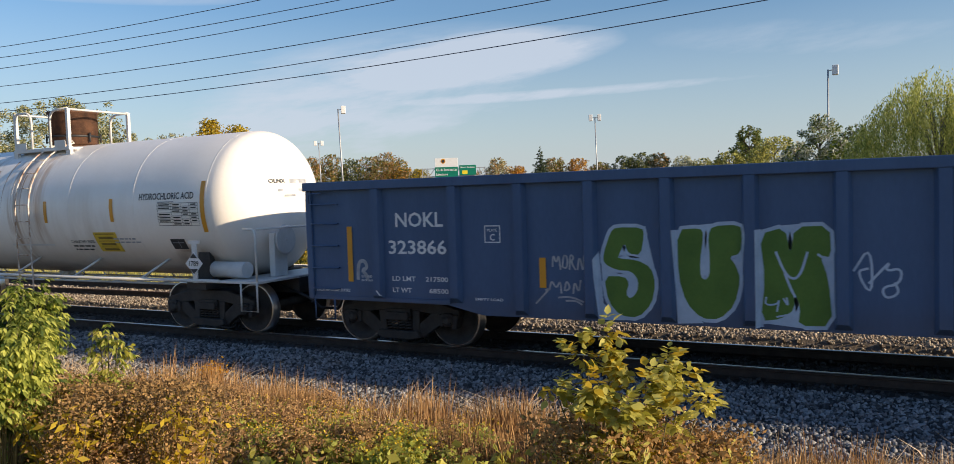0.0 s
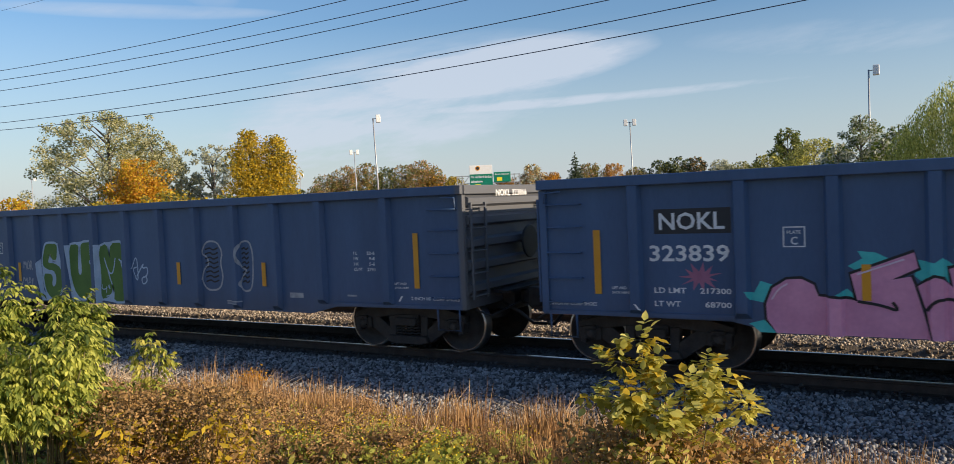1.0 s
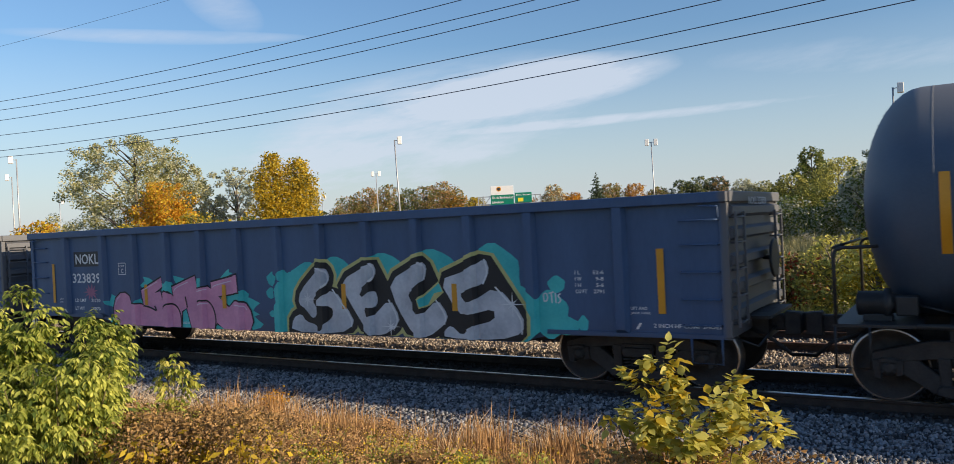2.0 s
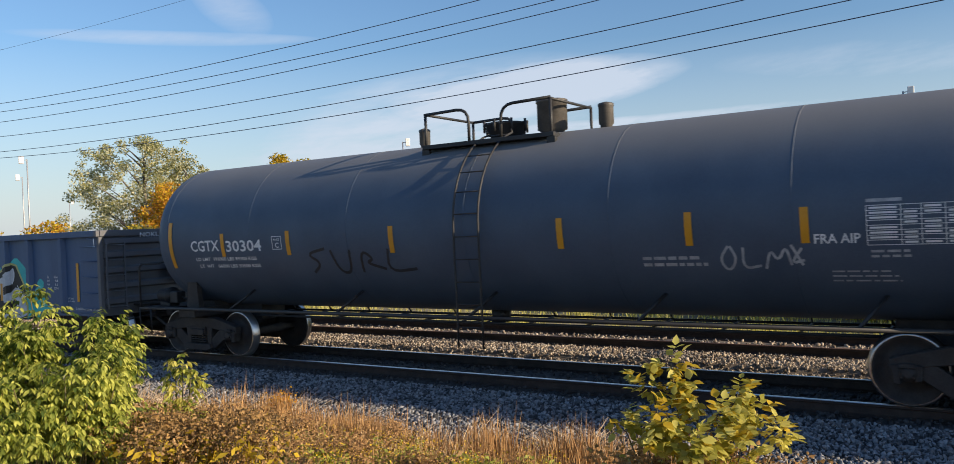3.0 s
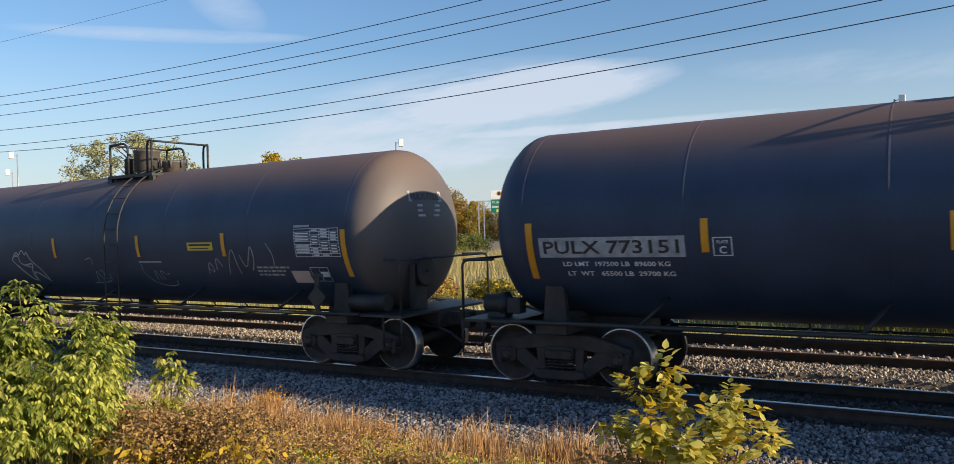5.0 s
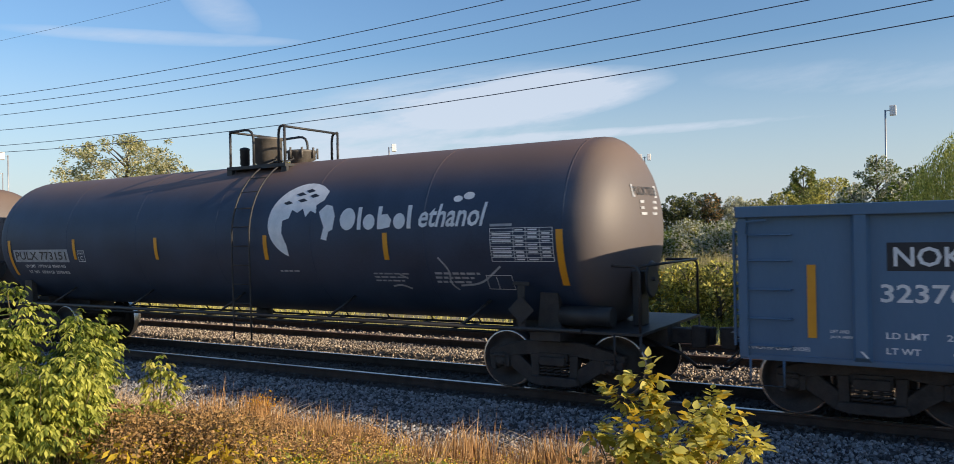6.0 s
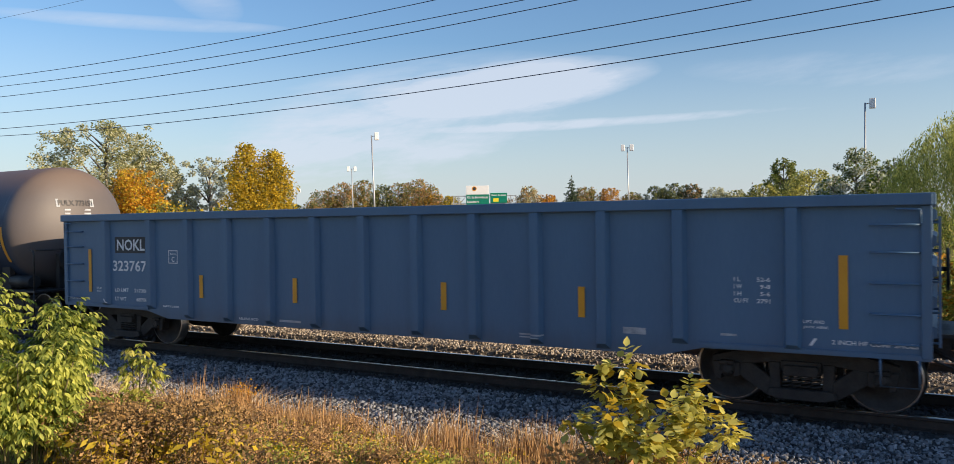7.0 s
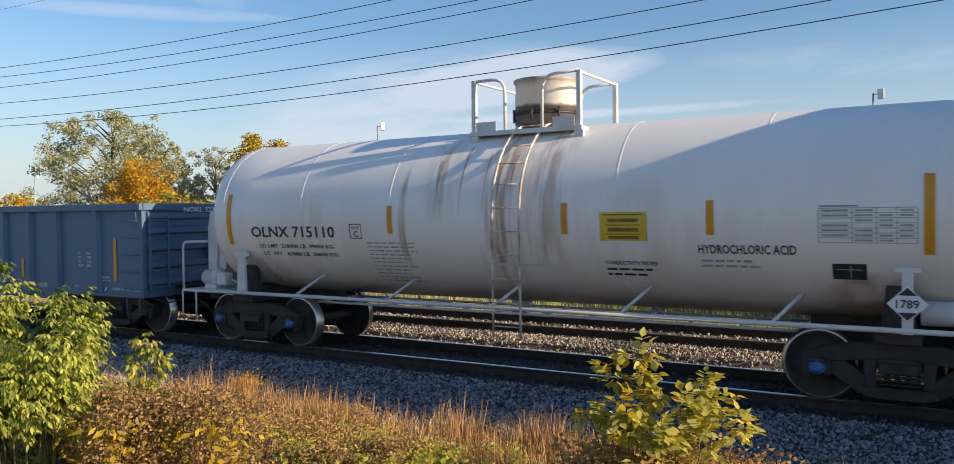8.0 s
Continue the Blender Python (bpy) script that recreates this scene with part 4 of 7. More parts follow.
def stones(name, x0, x1, y0, y1, surface, size, count, mat, label, seed):
    """Crushed stones: rough low solids strewn over the bed."""
    r = np.random.RandomState(seed)
    t = (1 + 5 ** .5) / 2
    ico = np.array([(-1, t, 0), (1, t, 0), (-1, -t, 0), (1, -t, 0), (0, -1, t), (0, 1, t), (0, -1, -t), (0, 1, -t), (t, 0, -1), (t, 0, 1), (-t, 0, -1), (-t, 0, 1)]) / 1.9
    fc = np.array([(0, 11, 5), (0, 5, 1), (0, 1, 7), (0, 7, 10), (0, 10, 11), (1, 5, 9), (5, 11, 4), (11, 10, 2), (10, 7, 6), (7, 1, 8), (3, 9, 4), (3, 4, 2), (3, 2, 6), (3, 6, 8), (3, 8, 9), (4, 9, 5), (2, 4, 11), (6, 2, 10), (8, 6, 7), (9, 8, 1)])
    c = np.stack([r.uniform(x0, x1, count), r.uniform(y0, y1, count), np.zeros(count)], 1)
    c[:, 2] = surface(c[:, 0], c[:, 1]) + r.uniform(-.3, .45, count) * size
    s = size * r.uniform(.45, 1.0, (count, 1, 1)) * r.uniform(.5, 1.2, (count, 1, 3))
    v = ico[None] * s * r.uniform(.6, 1.35, (count, 12, 1))
    q = r.normal(size=(count, 4))
    q /= np.linalg.norm(q, axis=1, keepdims=True)
    w, x, y, z = q.T
    m = np.stack([np.stack([1 - 2 * (y * y + z * z), 2 * (x * y - z * w), 2 * (x * z + y * w)], 1), np.stack([2 * (x * y + z * w), 1 - 2 * (x * x + z * z), 2 * (y * z - x * w)], 1), np.stack([2 * (x * z - y * w), 2 * (y * z + x * w), 1 - 2 * (x * x + y * y)], 1)], 1)
    v = np.einsum("nij,nkj->nki", m, v) + c[:, None]
    f = fc[None] + (np.arange(count) * 12)[:, None, None]
    return tagged(grid_mesh(name, v.reshape(-1, 3), f.reshape(-1, 3), mat), label, "ballast", kind="stuff")


def bed(yc, near_foot, far_foot):
    return lambda x, y: np.interp(y, (near_foot, near_foot + .35, yc - 1.75, yc - 1.2, yc + 1.2, yc + 1.75, far_foot - .3, far_foot), (-.54, -.40, -.21, -.175, -.175, -.21, -.40, -.54))


stones("ballast", -24, 5, 8.3, 10.72, bed(YT, 8.35, 14.0), .038, 60000, STONE, "grey crushed stone on the near track shoulder", 1)
stones("ballast", -45, -24, 8.3, 10.72, bed(YT, 8.35, 14.0), .052, 15000, STONE, "grey crushed stone on the near track shoulder", 2)
stones("ballast", -40, 4, 10.66, 13.0, bed(YT, 8.35, 14.0), .045, 12000, STONE_DARK, "dark crushed stone between the rails", 3)
stones("ballast", -34, 2, 12.7, 15.9, lambda x, y: np.maximum(bed(YT, 8.35, 14.0)(x, y), bed(YT2, 13.9, 18.6)(x, y)) + .03 * (y < 13.5), .036, 46000, STONE_TAN, "tan crushed stone between the tracks", 4)
stones("ballast", -40, 4, 15.9, 18.2, bed(YT2, 13.9, 18.6), .05, 8000, STONE_TAN, "tan crushed stone on the far track", 5)


def tie_mesh():
    bm = bmesh.new()
    box(bm, -.115, .115, -1.30, 1.30, -.36, -.176, .012)
    me = bpy.data.meshes.new("tie")
    bm.to_mesh(me)
    bm.free()
    me.materials.append(TIE)
    return me


def plate_mesh():
    bm = bmesh.new()
    box(bm, -.09, .09, -.17, .17, -.1755, -.165)
    for x, y in ((-.06, -.095), (.06, .095)):
        box(bm, x - .012, x + .012, y - .015, y + .015, -.166, -.140)
    me = bpy.data.meshes.new("tie_plate")
    bm.to_mesh(me)
    bm.free()
    me.materials.append(RAIL)
    return me


M_TIE, M_PLATE = tie_mesh(), plate_mesh()
for yc, label in ((YT, "railway track with shiny rail heads on dark ties"), (YT2, "parallel second track with rusty rails")):
    tr = thing("railway_track", pose(0, yc, 0), label, "railway track", "tracks")
    for s in (-1, 1):
        part("rail", rail_bm(), [RAIL, BRIGHT if yc == YT else RUST], tr).location = (0, s * .7525, 0)
    rnd = random.Random(int(yc * 10))
    for k in range(128):
        x = -58 + .5 * k
        o = new("tie", M_TIE)
        o.parent, o.location, o.rotation_euler = tr, (x, rnd.uniform(-.03, .03), rnd.uniform(-.012, .004)), (0, 0, rnd.uniform(-.012, .012))
        if yc == YT and x > -26:
            for s in (-1, 1):
                p = new("tie_plate", M_PLATE)
                p.parent, p.location = tr, (x, s * .7525, .002)


# ---- the train ----


def fitted(pts, x0, x1, z0, z1):
    return [(x0 + x * (x1 - x0), z0 + z * (z1 - z0)) for x, z in pts]


def scribble(width, x0, x1, z0, z1, *lines):
    return stroke_bm(width, *[fitted(l, x0, x1, z0, z1) for l in lines])


G1, put1 = gondola("323866", -0.59, SLATE, "dark slate-blue steel gondola with green and pale graffiti letters", "217500", "68500", False, (3,))
LETTER_S = [(.21, .92), (.31, .97), (.77, .965), (.79, .88), (.73, .68), (.52, .69), (.45, .81), (.36, .69), (.33, .64), (.67, .625), (.90, .55), (.97, .385), (.90, .17), (.67, .02), (.36, .03), (.15, .17),
            (.08, .45), (.44, .45), (.52, .385), (.46, .26), (.54, .215), (.66, .29), (.68, .415), (.56, .51), (.31, .515), (.08, .585), (.08, .69)]
LETTER_U = [(.04, .94), (.38, .955), (.435, .90), (.37, .61), (.38, .46), (.45, .43), (.51, .48), (.52, .64), (.50, .88), (.56, .975), (.96, .985), (.985, .88), (.96, .70), (.80, .67), (.90, .57), (.955, .45), (.87, .19), (.65, .04), (.38, .04), (.16, .19), (.045, .46)]
LETTER_M = [(.02, .04), (.09, .46), (.02, .89), (.37, .96), (.44, .68), (.50, .96), (.96, .97), (.98, .67), (.83, .69), (.94, .47), (.99, .02), (.53, .01), (.57, .19), (.47, .36), (.49, .17), (.31, .07)]
for pts, x0, x1 in ((LETTER_S, -3.04, -2.24), (LETTER_U, -2.0, -1.14), (LETTER_M, -0.96, -0.11)):
    o = smooth_loop(fitted(pts, x0, x1, .70, 1.98), 1)
    put1("graffiti_backing", shape_bm([(x, max(.662, z)) for x, z in hull(o, .035)]), PALE, "pale blue sprayed backing", .003)
    put1("graffiti_outline", ring_bm(o, .05), PALE, "pale blue sprayed outline", .0045)
    put1("graffiti_fill", shape_bm(o), GREEN, "green sprayed letter", .007)
for o in ([(-3.11, 1.5), (-3.04, 1.62), (-2.99, 0.9), (-2.69, 0.68), (-3.06, 0.67)], [(-2.03, 1.9), (-1.96, 1.9), (-1.88, 1.0), (-1.65, 0.69), (-1.98, 0.67)], [(-0.99, 1.9), (-0.92, 1.9), (-0.91, 0.68), (-0.99, 0.67)]):
    put1("graffiti_shadow", shape_bm(o), PALE, "", .0055)
put1("graffiti_line", scribble(.03, -0.96, -0.11, .66, 2.0, [(.24, .72), (.36, .52), (.48, .46), (.58, .52), (.67, .72)], [(.36, .52), (.44, .38), (.50, .30)], [(.80, .70), (.93, .64)]), PALE, "", .010)
put1("graffiti_line", scribble(.022, -0.91, -0.53, .80, 1.06, [(.1, 1), (.05, .6), (.45, .65), (.5, .95), (.42, .3)], [(.62, .95), (.78, .55), (.72, 1.0)], [(.4, .05), (1, .25)]), PALE, "", .010)
put1("graffiti_tag", scribble(.028, 0.11, 0.65, 1.0, 1.72, [(0, .55), (.35, 1), (.38, .1), (.05, .55), (.3, .6)], [(.3, .35), (.75, .75), (.6, .55), (.95, .62), (.9, .35), (.55, .3), (.62, .1), (.9, .2), (.8, .38)]), PALE)
put1("graffiti_tag", scribble(.026, -3.73, -3.24, 1.2, 1.58, [(0, .5), (.02, 1), (.12, .6), (.2, 1), (.24, .4)], [(.3, .5), (.34, .95), (.46, .9), (.45, .45), (.3, .5)], [(.52, .4), (.54, 1), (.66, .85), (.56, .7), (.70, .4)], [(.76, .4), (.82, .95), (.92, .4)], [(.96, .95), (.95, .4), (1.0, .5)]), DIM)
put1("graffiti_tag", scribble(.026, -4.0, -3.24, .86, 1.25, [(0, 0), (.3, .6), (.2, .5)], [(.28, .5), (.32, .9), (.42, .55), (.5, .9), (.52, .4)], [(.58, .5), (.62, .9), (.7, .6), (.6, .5)], [(.75, .4), (.78, .9), (.86, .4), (.9, .9)], [(.45, .25), (.7, .3), (.95, .12)], [(.6, .14), (.8, .16), (.92, .02)]), DIM)
EIGHT = smooth_loop(fitted([(.1, .75), (.3, 1), (.75, 1), (.95, .78), (.85, .55), (.95, .28), (.8, .02), (.3, 0), (.08, .2), (.2, .45), (.4, .52), (.35, .68)], 2.14, 2.82, 1.0, 1.93))
NINE = smooth_loop(fitted([(0, .72), (.2, .98), (.8, 1), (1, .75), (.95, .3), (.8, .02), (.3, 0), (.1, .15), (.35, .32), (.6, .42), (.2, .48)], 3.18, 3.58, 1.0, 1.93))
for o in (EIGHT, NINE):
    put1("graffiti_outline", stroke_bm(.035, o + o[:1]), DIM)
    x0, x1 = min(p[0] for p in o) + .1, max(p[0] for p in o) - .1
    put1("graffiti_scrawl", scribble(.03, x0, x1, 1.08, 1.86, *[[(0, k / 9), (.4, k / 9 + .05), (.6, k / 9 - .02), (1, k / 9 + .04)] for k in range(1, 9)]), INK)
put1("graffiti_tag", scribble(.06, -7.14, -6.9, 1.13, 1.45, [(.1, 0), (.15, .9), (.7, 1), (.9, .6), (.4, .5), (.9, .2), (.85, 0)]), DIM)

G2, put2 = gondola("323839", 16.92, SLATE, "dark slate-blue steel gondola with pink and silver graffiti pieces", "217300", "68700", True)
TEAL_FLAMES = [[(-5.27, 1.18), (-5.16, 1.16), (-5.08, 1.31), (-4.93, 1.26), (-4.95, 1.11), (-5.02, 1.03), (-5.21, 1.07)],
               [(-5.22, 0.77), (-5.01, 0.83), (-4.9, 0.66), (-5.1, 0.66)],
               [(-4.08, 1.5), (-3.92, 1.59), (-3.97, 1.68), (-3.78, 1.66), (-3.58, 1.56), (-3.91, 1.4)],
               [(-4.22, 1.15), (-4.09, 1.23), (-3.94, 1.09)],
               [(-3.38, 1.39), (-3.36, 1.58), (-3.18, 1.54), (-3.1, 1.6), (-2.96, 1.49), (-3.03, 1.27), (-3.26, 1.27)],
               [(-2.97, 1.62), (-2.99, 1.7), (-2.82, 1.67), (-2.65, 1.64), (-2.87, 1.49)]]
TEAL_FLAMES += [[(-2.29, 1.51), (-2.26, 1.64), (-2.06, 1.65), (-2.08, 1.47), (-2.27, 1.39)],
                [(-1.69, 1.57), (-1.38, 1.8), (-1.32, 1.82), (-1.33, 1.75), (-1.22, 1.74), (-1.52, 1.62)],
                [(-1.66, 1.3), (-1.14, 1.35), (-1.05, 1.19), (-1.36, 1.06)],
                [(-2.79, 0.99), (-2.57, 1.09), (-2.45, 0.66), (-2.81, 0.66)],
                [(-1.81, 0.77), (-1.71, 0.78), (-1.48, 0.66), (-1.82, 0.66)],
                [(-1.14, 1.25), (-1.11, 1.33), (-0.95, 1.42), (-0.89, 1.39), (-0.8, 1.34), (-0.83, 1.28), (-0.68, 1.23), (-0.52, 1.17), (-0.65, 1.1), (-0.71, 1.03), (-0.55, 0.96), (-0.68, 0.92), (-0.6, 0.86), (-0.45, 0.78), (-0.54, 0.71), (-0.75, 0.66), (-0.84, 0.92), (-0.89, 1.16)]]
for k, o in enumerate(TEAL_FLAMES):
    put2("graffiti_spike", shape_bm(o), TEAL, "teal sprayed flame", .003 + .0001 * k)
LETTER_J = [(-4.9, 0.66), (-5.01, 0.83), (-5.02, 1.02), (-4.94, 1.22), (-4.77, 1.33), (-4.6, 1.34), (-4.46, 1.27), (-4.41, 1.13), (-4.05, 1.1), (-3.98, 1.08), (-4.05, 1.4), (-3.38, 1.66), (-3.34, 1.48), (-3.62, 1.34), (-3.42, 1.38), (-3.27, 0.99), (-3.21, 0.66)]
LETTER_N = [(-3.35, 1.27), (-3.18, 1.38), (-3.1, 1.36), (-3.0, 1.26), (-3.04, 1.47), (-2.32, 1.69), (-2.2, 1.17), (-2.16, 0.66), (-2.48, 0.66), (-2.6, 1.05), (-2.76, 0.98), (-2.78, 0.66), (-3.21, 0.66), (-3.27, 0.99)]
LETTER_C = [(-2.24, 1.43), (-1.94, 1.48), (-1.85, 1.43), (-1.85, 1.56), (-1.02, 1.71), (-1.0, 1.38), (-1.65, 1.29), (-1.36, 1.08), (-1.21, 1.19), (-1.05, 1.21), (-0.88, 1.15), (-0.77, 1.02), (-0.72, 0.82), (-0.8, 0.66), (-1.53, 0.66), (-1.72, 0.78), (-1.8, 0.66), (-2.16, 0.66), (-2.19, 1.15)]
for k, o in enumerate((LETTER_J, LETTER_N, LETTER_C)):
    put2("graffiti_outline", ring_bm(o, .035), INK, "black sprayed outline", .006 + .004 * k)
    put2("graffiti_fill", shape_bm(o), PINK, "pink sprayed letter", .008 + .004 * k)
strokes(put2, "graffiti_line", INK, .035, [[(-3.27, 0.99), (-3.19, 1.11), (-3.05, 1.14), (-2.88, 1.08), (-2.78, 0.91), (-2.78, 0.66)], [(-2.63, 1.28), (-2.58, 1.06)], [(-3.98, 1.08), (-3.72, 1.04), (-3.54, 0.97), (-3.61, 1.08)], [(-2.2, 1.17), (-2.11, 1.22), (-1.94, 1.2), (-1.8, 1.07), (-1.74, 0.85), (-1.78, 0.66)]], .019)
strokes(put2, "graffiti_line", PINK_PALE, .020, [[(-4.95, 1.08), (-4.87, 1.21), (-4.76, 1.28)], [(-3.98, 1.4), (-3.48, 1.58)], [(-2.98, 1.37), (-2.93, 1.45), (-2.53, 1.57)], [(-1.8, 1.46), (-1.76, 1.5), (-1.26, 1.59)], [(-2.18, 1.12), (-2.08, 1.16), (-1.95, 1.14)], [(-2.17, 1.39), (-1.98, 1.43)], [(-1.11, 1.14), (-0.95, 1.12), (-0.86, 1.04)]], .020)
put2("reflective_stripe", rect_bm((-1.53, -1.42, 1.06, 1.52)), STRIPE, "yellow reflective stripe", .024)
star = [(-5.83 + (.30 if k % 2 else .14) * (1.0 if k % 3 else .8) * math.cos(k * math.pi / 11), 1.35 + (.20 if k % 2 else .07) * math.sin(k * math.pi / 11)) for k in range(22)]
put2("graffiti_burst", shape_bm(star), MAUVE, "pink sprayed burst", .003)
blobs = []
for x, z, a, b in ((.62, 1.45, .30, .26), (1.35, 1.62, .50, .36), (2.4, 1.66, .55, .36), (3.4, 1.68, .55, .38), (4.55, 1.62, .50, .50), (5.0, 1.05, .38, .42), (5.5, 1.08, .30, .34), (5.62, 1.52, .14, .12), (5.75, .92, .22, .13), (6.02, .95, .08, .12), (.12, 1.68, .10, .10), (-.22, 1.36, .12, .10), (-.2, .98, .08, .06), (.2, .95, .16, .14), (.05, .75, .18, .12), (.35, 1.15, .2, .2), (.30, 1.30, .34, .42), (.08, .95, .22, .28), (-.15, 1.62, .16, .13), (.72, 1.62, .45, .28)):
    blobs.append([(x + a * math.cos(q) * (1 + .08 * math.sin(5 * q + x)), max(.66, z + b * math.sin(q) * (1 + .08 * math.cos(4 * q)))) for q in (2 * math.pi * k / 22 for k in range(22))])
for i, o in enumerate(blobs):
    put2("graffiti_cloud", shape_bm(o), TEAL, "teal sprayed cloud", .003 + .0002 * i)
SILVER_HOOK = [(0.52, 1.4), (1.02, 1.83), (1.18, 1.79), (1.25, 1.63), (1.13, 1.48), (0.88, 1.32), (0.82, 1.22), (0.92, 1.08), (0.88, 0.95), (0.79, 0.92), (0.63, 1.09), (0.47, 1.17)]
SILVER_BOWL = [(0.26, 0.67), (0.33, 0.92), (0.53, 1.0), (0.64, 0.86), (0.88, 0.81), (0.94, 0.7), (1.08, 0.72), (1.12, 0.85), (1.27, 0.95), (1.29, 1.09), (1.15, 1.15), (0.92, 1.16), (0.94, 1.22), (1.32, 1.46), (1.75, 0.94), (1.72, 0.81), (1.44, 0.67)]
SILVER_FORK = [(1.47, 1.57), (2.21, 1.9), (2.29, 1.74), (2.2, 1.59), (1.88, 1.37), (1.97, 1.28), (2.24, 1.44), (2.31, 1.26), (2.23, 1.13), (2.06, 1.14), (2.12, 0.93), (2.55, 1.29), (2.75, 0.97), (2.64, 0.8), (2.37, 0.67), (2.07, 0.67), (1.65, 1.25)]
SILVER_ARM = [(2.54, 1.57), (3.23, 1.9), (3.33, 1.8), (3.29, 1.62), (3.15, 1.5), (2.92, 1.37), (3.01, 1.2), (3.17, 1.0), (3.51, 1.29), (3.7, 1.04), (3.65, 0.9), (3.31, 0.67), (3.02, 0.67), (2.69, 1.15)]
SILVER_TAIL = [(3.56, 1.59), (4.07, 1.73), (4.44, 1.93), (4.5, 1.73), (4.4, 1.54), (4.06, 1.42), (3.93, 1.36), (4.07, 1.2), (4.62, 1.5), (5.06, 1.05), (5.05, 0.79), (4.62, 0.67), (3.61, 0.67), (3.62, 0.79), (3.75, 0.88), (3.95, 0.71), (4.11, 0.86), (4.56, 0.97), (4.55, 1.15), (4.12, 1.05), (3.89, 1.06)]
letters = [smooth_loop(p, 1) for p in (SILVER_HOOK, SILVER_BOWL, SILVER_FORK, SILVER_ARM, SILVER_TAIL)]
for k, o in enumerate(letters):
    put2("graffiti_halo", shape_bm([(x, max(.663, z)) for x, z in hull(o, .17)]), CREAM, "pale yellow sprayed halo", .0075 + .0003 * k)
for k, o in enumerate(letters):
    put2("graffiti_outline", shape_bm([(x, max(.663, z)) for x, z in hull(o, .11)]), INK, "black sprayed outline", .0095 + .0004 * k)
for k, o in enumerate(letters):
    put2("graffiti_fill", shape_bm(o), SILVER, "silver sprayed letter", .0120 + .0004 * k)
put2("graffiti_inset", shape_bm(hull([(3.17, 1.27), (3.55, 1.54), (3.61, 1.41), (3.45, 1.38), (3.33, 1.2), (3.21, 1.16)], .03)), CREAM, "", .0118)
put2("graffiti_inset", shape_bm([(3.17, 1.27), (3.55, 1.54), (3.61, 1.41), (3.45, 1.38), (3.33, 1.2), (3.21, 1.16)]), TEAL, "", .0122)
strokes(put2, "graffiti_line", PAINT_W, .028, [[(0.99, 1.81), (1.15, 1.77), (1.22, 1.61), (1.1, 1.46)], [(1.29, 1.44), (1.72, 0.92), (1.69, 0.79)], [(2.18, 1.88), (2.26, 1.72), (2.17, 1.57)], [(2.52, 1.27), (2.72, 0.95), (2.61, 0.78)], [(3.2, 1.88), (3.3, 1.78), (3.26, 1.6)], [(3.48, 1.27), (3.67, 1.02), (3.62, 0.88)], [(4.41, 1.91), (4.47, 1.71), (4.37, 1.52)], [(4.59, 1.48), (5.03, 1.03), (5.02, 0.77)]], .016)
for x, z in ((.70, 1.26), (2.55, .82), (4.88, 1.22)):
    put2("graffiti_glint", shape_bm([(x + (.22 if k % 4 == 0 else .12 if k % 2 == 0 else .03) * math.cos(k * math.pi / 8), z + (.2 if k % 4 == 0 else .11 if k % 2 == 0 else .03) * math.sin(k * math.pi / 8)) for k in range(16)]), PAINT_W, "", .018)
put2("graffiti_tag", word_bm("Z.D.", .14, .30, 1.26, 1.34), DIM, "", .006)
put2("graffiti_tag", scribble(.02, 5.38, 5.7, 1.2, 1.42, [(.1, .3), (.05, .8), (.25, .9), (.3, .4), (.1, .3)], [(.35, .85), (.6, .95)], [(.48, .9), (.5, .2)], [(.68, .9), (.7, .2)], [(.95, .85), (.78, .7), (.98, .4), (.8, .2)]), PAINT_W, "", .008)

G3, put3 = gondola("323767", 88.78, BLUE, "clean medium blue steel gondola with white lettering", "217300", "68700", True)

# ---- tank cars ----
DARK_FIT = material("dark_grey_fitting", (.06, .058, .055), (.15, .135, .12), 4, .6, .2, .2)
RUSTY_CAN = material("rust_streaked_white_can", (.80, .76, .71), (.88, .86, .83), 2.6, .5, 0, .1, 20, (1.6, 1.6, .5), spread=.3)
layer(RUSTY_CAN, (.20, .10, .055), 4.44, 4.64, 2, 5.0, .16, .9, (1, 1, .4))
layer(RUSTY_CAN, (.06, .04, .035), 4.20, 4.13, 2, 5.0, .1, .9)
PLACARD_INK = material("faded_placard_ink", (.14, .10, .02), (.26, .18, .03), 8, .6, 0, 0)


def stripes(put, xs, zc, long_xs, lo=.62, hi=.32):
    for x in xs:
        put("reflective_stripe", rect_bm((x - .05, x + .05, zc - .40, zc + .05)), STRIPE, "yellow reflective stripe", .008)
    for x in long_xs:
        put("reflective_stripe", rect_bm((x - .055, x + .055, zc - lo, zc + hi)), STRIPE, "yellow reflective stripe", .008)


def frame_mark(put, x, z, mat):
    t, w = .014, .25
    put("plate_frame", rect_bm((x, x + w, z, z + t), (x, x + w, z + w - t, z + w), (x, x + t, z + t, z + w - t), (x + w - t, x + w, z + t, z + w - t)), mat)
    put("plate_mark", word_bm("C", x + .08, x + .17, z + .03, z + .13), mat)
    put("plate_mark", word_bm("PLATE", x + .05, x + .20, z + .165, z + .205), mat)


